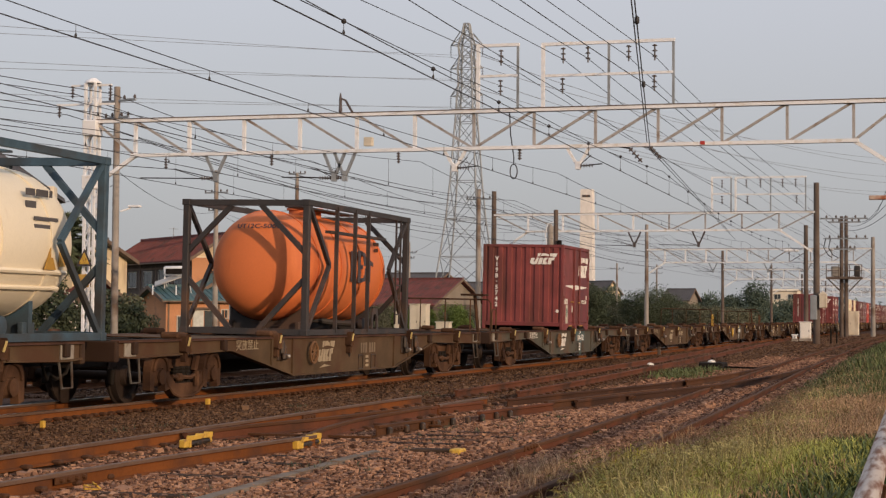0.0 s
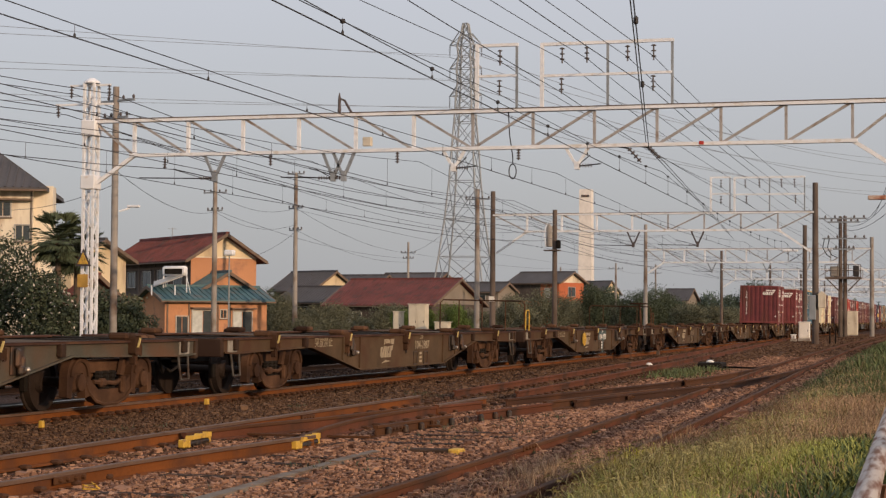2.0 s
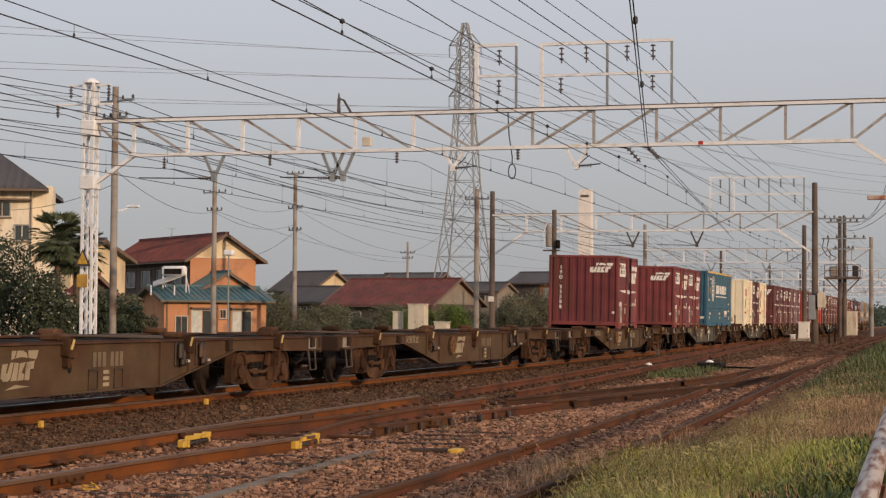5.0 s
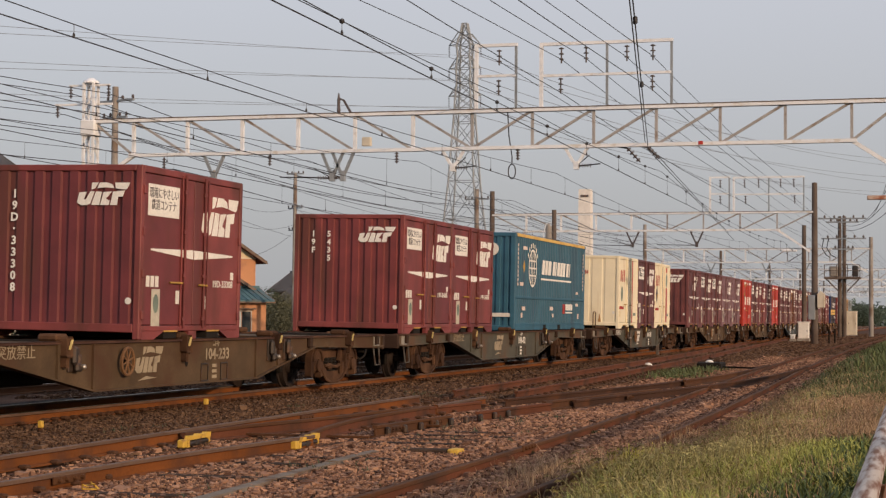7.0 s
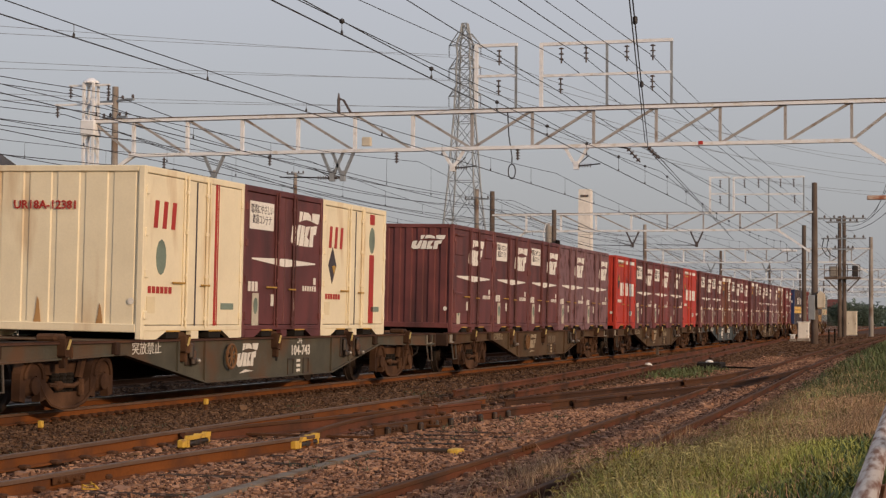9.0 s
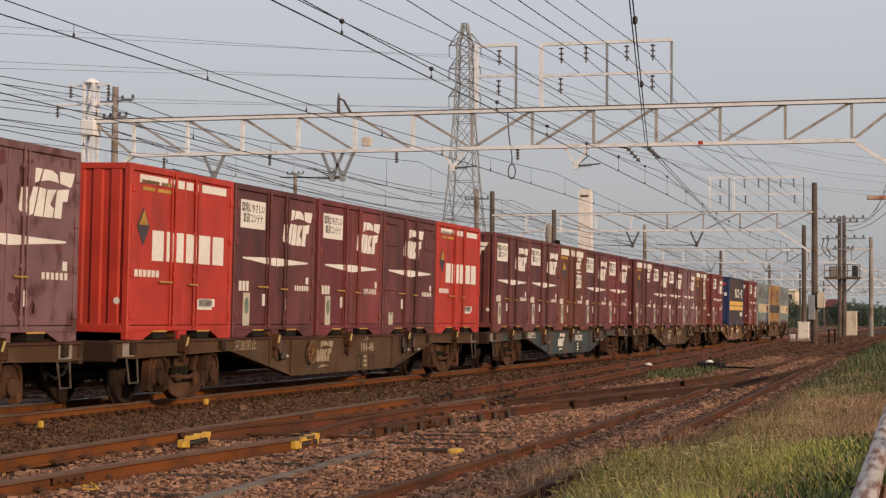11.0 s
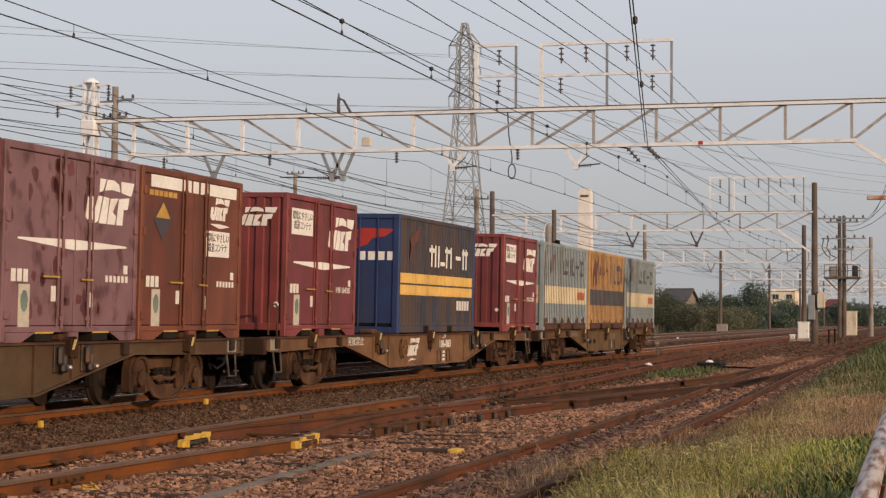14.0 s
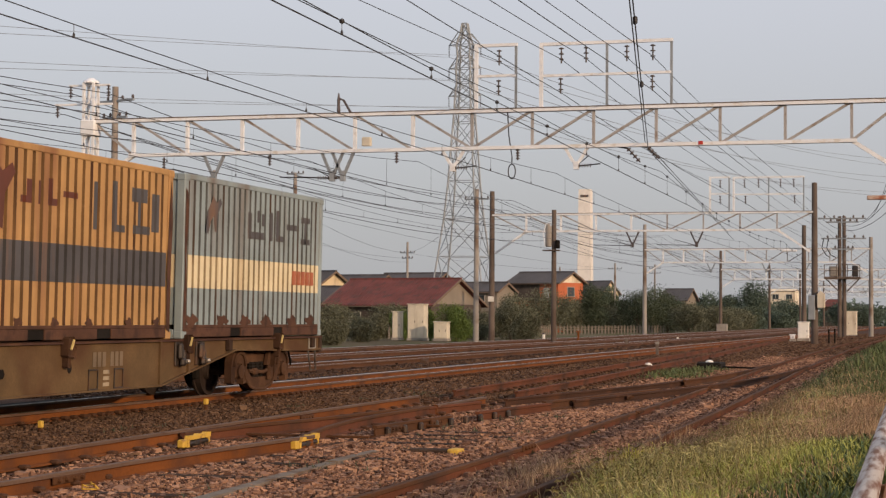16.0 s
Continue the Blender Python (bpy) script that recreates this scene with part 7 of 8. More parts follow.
tagged(part("rope_scrap", G().tube(rp, 0.008, 5), M["yellow"], smooth=True), "knotted scrap of yellow rope hanging on a rail", "rope")
lock_bracket(18.6, -5.53)
sp = thing("timber_stub", "dark timber stub with a yellow end lying in the ballast", "timber stub")
part("timber", G().soft(18.35, -7.2, -0.24, 18.6, -6.75, -0.12, 0.015), M["sleeper"], sp)
part("yellow_end", G().soft(18.34, -7.33, -0.24, 18.58, -7.2, -0.11, 0.015), M["yellow"], sp)
for (x0, y0), (x1, y1) in (((12.6, -6.75), (14.6, -6.62)), ((14.7, -6.6), (16.6, -6.5)), ((16.75, -6.48), (18.2, -6.42))):
    tr = thing("cable_trough", "broken grey concrete cable trough sunk in the ballast", "cable trough", "cable troughs")
    part("lid", G().slab([(x0, y0 - 0.06), (x1, y1 - 0.07), (x1 + 0.06, y1 + 0.05), (x0 - 0.05, y0 + 0.07)], -0.24, -0.135, "z"), M["trough"], tr)
wb = tagged(part("white_stone", G().lathe([(0.0, 0.12), (0.06, 0.10), (0.09, 0.04)], 8, (55.5, -3.6 + 0.5, -0.17), "z"), M["white"]), "white painted stone between the tracks", "stone")

pm = thing("point_machine", "low dark point machine with a white cap", "point machine")
part("body", G().soft(52.0, -5.8, -0.2, 53.2, -5.1, 0.03, 0.04), M["dark"], pm)
part("cap", G().lathe([(0.04, 0.13), (0.10, 0.10), (0.13, 0.03)], 12, (52.6, -5.4, -0.03), "z"), M["white"], pm, "white rounded cap", smooth=True)
part("rod", G().beam((51.6, -6.9, -0.1), (52.6, -5.6, -0.1), 0.05, 0.05), M["dark"], pm)

# peeling handrail right beside the camera
M["bare_post"] = mat("bare_post", (0.34, 0.15, 0.07), 0.8, var=0.3, bump=0.3)
hr = thing("handrail", "rusty pipe handrail with peeling white paint", "handrail")
part("rail_pipe", G().tube([(1.2, -12.31, 0.9), (4.0, -12.25, 0.9), (40, -11.46, 0.9)], 0.029, 14), None or mat("peeling_white", (0.50, 0.44, 0.40), 0.7, var=0.15, scale=9, grain=70, stain=(0.15, 0.06, 0.03), amount=0.45, stain_scale=40, bump=0.12, fleck=0.3, along=0.10), hr, smooth=True)
# second pipe; the sunlit glow is put into its peach base colour
part("lower_pipe", G().tube([(1.2, -12.363, 0.868), (4.0, -12.303, 0.868), (40, -11.51, 0.868)], 0.022, 10), mat("sunlit_primer", (0.60, 0.33, 0.18), 0.8, var=0.3, bump=0.4), hr, "rusty second pipe with sunlight put into its peach colour", smooth=True)
for x in (4.6, 9.0, 14.0, 20.0):
    part("post", G().tube([(x, -12.29 + 0.022 * (x - 4), -0.3), (x, -12.29 + 0.022 * (x - 4), 0.88)], 0.022, 8), M["bare_post"], hr, smooth=True)

# post fence along the far side, and white pipe rails before the bushes
fence = thing("post_fence", "pale weathered concrete post fence along the far edge of the yard", "fence")
picket = G().soft(-0.05, -0.09, -0.15, 0.05, 0.09, 1.0, 0.015).mesh("picket", M["fence"])
LINE = ((148.0, 35.2), (202.6, 32.4), (236.0, 24.9))
for (xa, ya), (xb, yb), n in ((*LINE[:2], 58), (*LINE[1:], 34)):
    for k in range(n):
        ob = part("picket", picket, None, fence)
        ob.location = (xa + (xb - xa) * k / n, ya + (yb - ya) * k / n, -0.57 + 0.04 * math.sin(k * 2.3))
    for z in (-0.05, 0.25):
        part("fence_rail", G().beam((xa, ya + 0.1, z), (xb, yb + 0.1, z), 0.05, 0.07), M["fence"], fence)
rails = thing("pipe_railing", "white pipe railing beside the bushes", "railing")
for z in (0.35, 0.8, 1.2):
    part("rail", G().tube([(205, 41.0, z), (206, 37.6, z)], 0.035, 6), M["steel_white"], rails)
for k in range(6):
    part("post", G().tube([(205 + 0.2 * k, 41.0 - 0.68 * k, -0.6), (205 + 0.2 * k, 41.0 - 0.68 * k, 1.22)], 0.035, 6), M["steel_white"], rails)

# ---- houses beyond the yard
M.update(
    wall_orange=mat("stucco_orange", (0.52, 0.25, 0.13), 0.9, var=0.1, scale=0.4, grain=12, stain=(0.36, 0.18, 0.11), amount=0.15),
    wall_cream=mat("stucco_cream", (0.66, 0.54, 0.36), 0.9, var=0.1, scale=0.4, grain=12, stain=(0.45, 0.35, 0.24), amount=0.2, streak=0.3),
    wall_white=mat("plaster_white", (0.74, 0.66, 0.53), 0.9, var=0.08, scale=0.4, grain=12, stain=(0.50, 0.40, 0.30), amount=0.25, streak=0.3),
    wall_grey=mat("wall_weathered", (0.24, 0.205, 0.17), 0.9, var=0.15, scale=0.5, grain=10),
    curtain=mat("curtained_pane", (0.50, 0.52, 0.50), 0.35, var=0.15, scale=3.0, bump=0.0),
    wall_brown=mat("wall_dark_boards", (0.085, 0.065, 0.055), 0.85, var=0.3, scale=1.0, grain=8),
    wall_red=mat("stucco_red_orange", (0.50, 0.14, 0.06), 0.9, var=0.1, scale=0.4, grain=12),
    roof_red=mat("roof_red_tile", (0.16, 0.045, 0.038), 0.75, var=0.25, scale=0.5, grain=6, stain=(0.09, 0.04, 0.035), amount=0.3),
    roof_dark=mat("roof_dark_tile", (0.075, 0.068, 0.07), 0.6, var=0.25, scale=0.5, grain=6),
    roof_teal=mat("roof_teal_metal", (0.06, 0.13, 0.15), 0.55, var=0.2, scale=0.5, grain=6, stain=(0.10, 0.12, 0.12), amount=0.2),
    trim=mat("house_trim", (0.16, 0.11, 0.08), 0.8, var=0.2),
    glass=mat("window_glass", (0.05, 0.06, 0.065), 0.12, var=0.2, bump=0.0),
    alu=mat("window_aluminium", (0.45, 0.43, 0.40), 0.5, metal=0.3, var=0.1),
)


def window(parent, m, w, h, bars=1, pane="glass"):
    """A framed window on a wall; m puts its centre, x across, y up, z outward."""
    def put(g):
        g.v = [tuple(m @ Vector(p)) for p in g.v]
        return g
    f = part("window", put(G().box(-w / 2 - 0.06, -h / 2 - 0.06, 0.0, w / 2 + 0.06, -h / 2, 0.07).box(-w / 2 - 0.06, h / 2, 0.0, w / 2 + 0.06, h / 2 + 0.06, 0.07)
                           .box(-w / 2 - 0.06, -h / 2, 0.0, -w / 2, h / 2, 0.07).box(w / 2, -h / 2, 0.0, w / 2 + 0.06, h / 2, 0.07)), M["alu"], parent, "aluminium window frame")
    n = bars + 1
    for k in range(n):
        a = -w / 2 + k * w / n
        part("pane", put(G().box(a + 0.03, -h / 2 + 0.02, 0.005, a + w / n - 0.03, h / 2 - 0.02, 0.025)), M[pane] if k == 0 else M["glass"], f)
    part("sill", put(G().box(-w / 2 - 0.1, -h / 2 - 0.11, 0.0, w / 2 + 0.1, -h / 2 - 0.06, 0.12)), M["trim"], f)
    return f


def house(x, y, rz, L, W, eave, ridge, wall, roof, label, gable=None, hip=0.0, z0=-0.6, windows=(), over=0.55, group="houses by the yard", chimney=False):
    """Walls, gables or hips, a tiled roof with battens, eaves and windows. Local x runs along the ridge."""
    h = thing("house", label, "house", group, at=pose(x, y, 0, 0, 0, rz))
    l, w = L / 2, W / 2
    t = 0.2
    for nm, b in (("wall", (-l, -w, l, -w + t)), ("wall", (-l, w - t, l, w)), ("wall", (-l, -w + t, -l + t, w - t)), ("wall", (l - t, -w + t, l, w - t))):
        part(nm, G().box(b[0], b[1], z0, b[2], b[3], eave), M[wall], h)
    slope = (ridge - eave) / w
    rl = l + over * (0 if hip else 1) - hip
    ew, el = w + over, l + over
    ze = eave - slope * over
    if not hip:
        for s in (-1, 1):
            part("gable", G().slab([(-w, eave), (w, eave), (0, ridge - 0.05)], s * l, s * (l - t), "x"), M[gable or wall], h, "pale gable")
    th = 0.16
    for s in (-1, 1):
        g = G()
        if hip:
            a, b, c, d = (-el, s * ew, ze), (el, s * ew, ze), (rl, 0, ridge), (-rl, 0, ridge)
        else:
            a, b, c, d = (-el, s * ew, ze), (el, s * ew, ze), (el, 0, ridge), (-el, 0, ridge)
        q, rows = [a, b, c, d], []
        g.add(q + [(p[0], p[1], p[2] + th) for p in q], [(0, 1, 2, 3), (4, 5, 6, 7), (0, 1, 5, 4), (1, 2, 6, 5), (2, 3, 7, 6), (3, 0, 4, 7)])
        n = int(2 * el / 0.42)
        for k in range(1, n):
            u = -el + 2 * el * k / n
            top = 1.0
            if hip and abs(u) > rl:
                top = max(0.02, (el - abs(u)) / (el - rl))
            p0 = Vector((u, s * ew, ze + th + 0.02))
            p1 = Vector((u, s * ew * (1 - top), ze + th + 0.02 + (ridge - ze) * top))
            rows.append((p0, p1))
        slab = part("roof_slope", g, M[roof], h)
        for p0, p1 in rows:
            part("roof_batten", G().beam(p0, p1, 0.09, 0.06), M[roof], slab, fix=False)
    if hip:
        for s in (-1, 1):
            q = [(s * el, -ew, ze), (s * el, ew, ze), (s * rl, 0, ridge)]
            g = G().add(q + [(p[0], p[1], p[2] + th) for p in q], [(0, 1, 2), (3, 4, 5), (0, 1, 4, 3), (1, 2, 5, 4), (2, 0, 3, 5)])
            n, rows = int(2 * ew / 0.42), []
            for k in range(1, n):
                v = -ew + 2 * ew * k / n
                top = 1 - abs(v) / ew
                rows.append(((s * el, v, ze + th + 0.02), (s * (el + (rl - el) * top), v, ze + th + 0.02 + (ridge - ze) * top)))
            slab = part("roof_hip", g, M[roof], h)
            for p0, p1 in rows:
                part("roof_batten", G().beam(p0, p1, 0.09, 0.06), M[roof], slab, fix=False)
    part("ridge_cap", G().beam((-rl if hip else -el, 0, ridge + th), (rl if hip else el, 0, ridge + th), 0.32, 0.22), M[roof], h)
    for s in (-1, 1):
        part("gutter", G().beam((-el, s * (ew + 0.05), ze + 0.02), (el, s * (ew + 0.05), ze + 0.02), 0.12, 0.10), M["trim"], h)
        if not hip:
            g = G()
            for q in (-1, 1):
                g.beam((s * el, q * ew, ze + 0.05), (s * el, 0, ridge + 0.05), 0.07, 0.22)
            part("barge_board", g, M["trim"], h)
    for face, u, z, ww, hh, *pane in windows:
        if face == "front":
            m = Matrix(((0, 0, -1, -l), (-1, 0, 0, u), (0, 1, 0, z), (0, 0, 0, 1)))
        elif face == "back":
            m = Matrix(((0, 0, 1, l), (1, 0, 0, u), (0, 1, 0, z), (0, 0, 0, 1)))
        elif face == "left":
            m = Matrix(((-1, 0, 0, u), (0, 0, 1, w), (0, 1, 0, z), (0, 0, 0, 1)))
        else:
            m = Matrix(((1, 0, 0, u), (0, 0, -1, -w), (0, 1, 0, z), (0, 0, 0, 1)))
        window(h, m, ww, hh, 1, *pane)
    return h


H2 = house(132.6, 47.9, 48, 16, 5.5, 5.8, 7.5, "wall_orange", "roof_red", "two-storey orange stucco house with a red tiled roof", "wall_cream", over=0.65,
           windows=(("left", -5.6, 4.2, 1.5, 1.3), ("left", -2.6, 4.2, 1.9, 1.3), ("left", 0.6, 4.2, 1.7, 1.2), ("left", 3.8, 4.2, 1.6, 1.2), ("left", -3.2, 1.2, 1.6, 1.6)))
part("upper_boarding", G().box(-8.0, 2.752, 2.9, 8.0, 2.758, 5.75), M["wall_brown"], H2, "dark panelled upper wall")
for x in (-7.0, -4.3, -1.0, 2.2, 5.4):
    part("wall_post", G().box(x - 0.07, 2.758, 2.9, x + 0.07, 2.80, 5.75), M["trim"], H2)
part("wall_rail", G().box(-8.0, 2.80, 4.95, 8.0, 2.84, 5.10), M["trim"], H2)
part("gable_trim", G().box(-8.06, -2.8, 5.74, -8.0, 2.8, 5.84), M["wall_white"], H2, "pale band under the gable")
part("aerial", G().tube([(2.0, 0, 7.5), (2.0, 0, 8.5)], 0.03).tube([(2.0, 0, 8.1), (1.6, 0.3, 7.6)], 0.02).tube([(2.0, -0.4, 8.4), (2.0, 0.4, 8.4)], 0.02), M["steel_grey"], H2)
AN = house(123.5, 41.95, 138, 8.2, 4.6, 2.5, 3.35, "wall_orange", "roof_teal", "single-storey orange annex with a teal metal roof", over=0.5,
           windows=(("left", 1.1, 0.85, 1.7, 1.7, "curtain"), ("left", -0.55, 1.45, 0.45, 0.6), ("left", -2.1, 0.8, 1.5, 1.7, "curtain"), ("left", 2.75, 0.6, 0.9, 1.3)))
part("door_hood", G().box(0.1, 2.3, 1.82, 2.1, 2.75, 1.92), M["trim"], AN, "brown hood over the sliding door")
part("door_hood", G().box(-3.1, 2.3, 1.80, -1.1, 2.7, 1.90), M["trim"], AN, "brown hood over the sliding door")
for x in (3.9, 2.2, -0.1, -1.1):
    part("wall_post", G().box(x - 0.06, 2.3, -0.6, x + 0.06, 2.36, 2.4), M["trim"], AN)
WG = house(126.5, 42.5, 48, 5.0, 6.0, 2.75, 4.5, "wall_orange", "roof_teal", "gabled orange wing with a dark-edged tiled roof", over=0.5)
part("meter_box", G().box(-2.62, -2.75, 0.9, -2.5, -2.35, 1.5), M["wall_white"], WG, "pale meter box")
sw = thing("solar_heater", "rooftop solar water heater with a pale tank on a frame", "solar water heater")
part("tank", G().soft(120.35, 42.05, 4.25, 120.85, 43.95, 4.95, 0.12), M["steel_white"], sw, smooth=True)
part("tank_window", G().soft(120.30, 42.3, 4.35, 120.36, 43.7, 4.75, 0.02), M["dark"], sw, "dark tank front")
part("panel", G().add([(x + d * 1.2, y + d * 0.55, z + d * 0.35 - t) for t in (0.0, 0.09) for x, y, z, d in ((120.1, 42.1, 4.25, 0), (119.3, 44.1, 3.45, 0), (119.3, 44.1, 3.45, 1), (120.1, 42.1, 4.25, 1))], [(0, 1, 2, 3), (4, 5, 6, 7), (0, 1, 5, 4), (1, 2, 6, 5), (2, 3, 7, 6), (3, 0, 4, 7)]), M["alu"], sw, "grey collector panel")
for y in (42.05, 43.9):
    part("support", G().beam((120.6, y, 3.0), (120.6, y, 4.4), 0.07, 0.07).beam((118.6, y, 2.8), (118.6, y, 3.5), 0.07, 0.07).beam((120.6, y, 4.2), (121.3, y, 2.9), 0.05, 0.05), M["steel_white"], sw)
lampp = thing("street_lamp", "slim pale street lamp in front of the orange house", "street lamp")
part("post", G().tube([(114, 35.9, -0.6), (114, 35.9, 5.6)], 0.07, 8, 0.05), M["steel_grey"], lampp, smooth=True)
part("lamp_head", G().soft(113.7, 35.5, 5.45, 114.2, 36.2, 5.85, 0.08), M["steel_white"], lampp)
CH = house(86.3, 42.8, 113, 13.5, 8.5, 8.4, 11.3, "wall_white", "roof_dark", "tall cream stucco house with a dark tiled hip roof", hip=4.0, over=0.8,
           windows=(("left", -5.2, 6.9, 0.8, 0.75), ("left", -6.25, 5.65, 0.75, 0.8), ("left", -3.0, 5.6, 1.7, 1.1)))
part("side_wing", G().box(-7.75, 1.9, -0.6, -6.75, 3.6, 8.2), M["wall_white"], CH, "narrow pale side bay")
part("downpipe", G().tube([(-6.70, 4.30, 8.0), (-6.70, 4.30, -0.6)], 0.05, 8), M["wall_grey"], CH, "grey downpipe", smooth=True)
part("eave_board", G().box(-7.4, 4.26, 7.95, 7.4, 4.34, 8.12), M["wall_white"], CH)
part("shutter_box", G().box(-6.75, 4.25, 7.35, -4.6, 4.7, 7.45), M["trim"], CH, "brown window hood")
house(104, 43.2, 82, 5.5, 6.0, 4.9, 6.0, "wall_cream", "roof_dark", "small cream house with a dark tiled roof", windows=(("left", 1.5, 3.6, 1.4, 1.1),))
house(102, 41.0, 60, 3.4, 3.6, 2.3, 3.7, "wall_brown", "roof_red", "low outbuilding with a rusty brown roof")
house(172.1, 41.3, 76, 12.0, 10.0, 2.6, 5.0, "wall_brown", "roof_red", "long low house with a broad red tiled roof", "wall_grey",
           windows=(("left", -4.4, 0.9, 1.8, 1.7, "curtain"), ("left", -1, 0.9, 1.8, 1.7), ("left", 3.0, 0.9, 1.8, 1.7, "curtain")))
H4 = house(233.5, 40.6, 72, 7.4, 6.6, 6.0, 7.3, "wall_red", "roof_dark", "two-storey orange house with a grey tiled roof", "wall_white", windows=(("front", 0.0, 4.8, 1.8, 1.2), ("left", -2.4, 4.6, 1.7, 1.3, "curtain")))
# shade on this stretch of wall is put into a dark brown panel
part("boarding", G().box(-0.9, 3.3, 3.6, 3.7, 3.34, 5.9), M["wall_brown"], H4, "dark panelled upper wall")
part("balcony", G().soft(-3.6, 3.3, 3.5, -0.9, 4.1, 4.0, 0.04), M["wall_grey"], H4, "pale balcony front")
house(192, 58.5, 60, 7.0, 6.0, 4.4, 6.3, "wall_brown", "roof_dark", "grey-roofed house with a cream gable", "wall_cream", windows=(("front", 0, 3.4, 1.6, 1.1),))
house(182, 54.5, 70, 6.0, 5.0, 3.0, 4.4, "wall_brown", "roof_dark", "low house with a dark tiled roof", windows=(("left", 0, 1.8, 1.6, 1.1),))
house(221, 63.5, 80, 9.0, 6.5, 5.2, 6.6, "wall_brown", "roof_dark", "distant house with a dark tiled roof", windows=(("left", 0, 4, 1.8, 1.1),))
house(223, 55.8, 80, 8.0, 6.5, 5.6, 6.9, "wall_brown", "roof_dark", "distant house with a dark tiled roof", windows=(("left", 0, 4, 1.8, 1.1),))
house(199, 39.8, 78, 4.8, 4.4, 4.3, 5.2, "wall_grey", "roof_dark", "weathered house with a grey tiled roof", "wall_grey", over=0.4, windows=(("left", 0, 3.4, 1.6, 0.9),))
house(335, 38.1, 78, 4.6, 5.2, 5.0, 6.8, "wall_grey", "roof_dark", "weathered house with a dark tiled roof", windows=(("left", 0, 4.2, 1.8, 1.1),))
house(397.5, 66.0, 60, 7.0, 6.0, 7.0, 9.6, "wall_cream", "roof_dark", "yellow-walled house half hidden by trees", "wall_cream", windows=(("front", 0, 5.5, 1.6, 1.1),))
house(470, 31.4, 85, 7.0, 6.0, 8.6, 9.0, "wall_white", "wall_white", "long pale flat-roofed building far beyond the yard", over=0.1, windows=(("left", -2, 7.2, 1.6, 1.2), ("left", 1.5, 7.2, 1.6, 1.2)))
house(420, 15.2, 85, 4.0, 4.0, 4.6, 5.8, "wall_brown", "roof_red", "small dark house with a dull red roof far off", windows=(("left", 0, 3.4, 1.4, 1.0),))


def car(x, y, rz, paint, label):
    """A small hatchback: lower body, cabin with windows, four wheels."""
    c = thing("parked_car", label, "car", "cars parked beyond the yard", at=pose(x, y, -0.35, 0, 0, rz))
    part("body", G().slab([(-1.9, 0.3), (-1.95, 0.75), (-1.1, 0.92), (1.5, 0.95), (1.9, 0.85), (1.92, 0.3)], -0.8, 0.8), M[paint], c)
    cabin = part("cabin", G().slab([(-1.15, 0.92), (-0.55, 1.45), (1.1, 1.48), (1.6, 0.95)], -0.68, 0.68), M["glass"], c, "dark glazed cabin")
    part("roof", G().soft(-0.58, -0.69, 1.43, 1.12, 0.69, 1.5, 0.03), M[paint], cabin)
    for sx in (-1.2, 1.2):
        for sy in (-0.78, 0.66):
            w = part("wheel", G().lathe([(sy, 0.1), (sy, 0.31), (sy + 0.14, 0.31), (sy + 0.14, 0.1)], 14, (sx, 0, 0.31), "y"), M["dark"], c)
            part("rim", G().lathe([(sy - 0.01, 0.02), (sy - 0.01, 0.18), (sy + 0.005, 0.18)], 12, (sx, 0, 0.31), "y"), M["alu"], w)
    return c


car(480, 10.6, 70, "white", "white hatchback parked far beyond the tracks")
car(484, 7.4, 80, "steel_grey", "grey hatchback parked far beyond the tracks")
car(488, 4.2, 75, "white", "white hatchback parked far beyond the tracks")

# ---- plants
def leaf_mat(name, base, var=0.5):
    m = mat(name, base, 0.75, var=0.3, scale=0.7, grain=8, bump=0.0, per_island=var, sheen=0.2)
    m.node_tree.nodes["Principled BSDF"].inputs["Subsurface Weight"].default_value = 0.0
    return m


# leaf2 and the far leaves are paler: distance haze put into their colour
M.update(leaf=leaf_mat("leaf_dark", (0.066, 0.082, 0.050), 0.35), leaf2=leaf_mat("leaf_olive", (0.128, 0.130, 0.085), 0.25), leaf3=leaf_mat("leaf_fresh", (0.12, 0.17, 0.045), 0.3),
         leaf_hazed=leaf_mat("leaf_hazed", (0.088, 0.118, 0.090), 0.22), bark=mat("bark", (0.10, 0.07, 0.05), 0.9, var=0.3, bump=0.5),
         flower=mat("white_flower", (0.75, 0.68, 0.64), 0.7, var=0.05, bump=0.0),
         palm=leaf_mat("palm_leaf", (0.082, 0.100, 0.058)),
         grass=leaf_mat("grass_green", (0.102, 0.122, 0.052), 0.45), bank_leaf=leaf_mat("bank_leaf", (0.070, 0.098, 0.040), 0.4), straw=leaf_mat("grass_straw", (0.37, 0.245, 0.150), 0.4), weed=leaf_mat("weed_green", (0.31, 0.318, 0.088), 0.4))


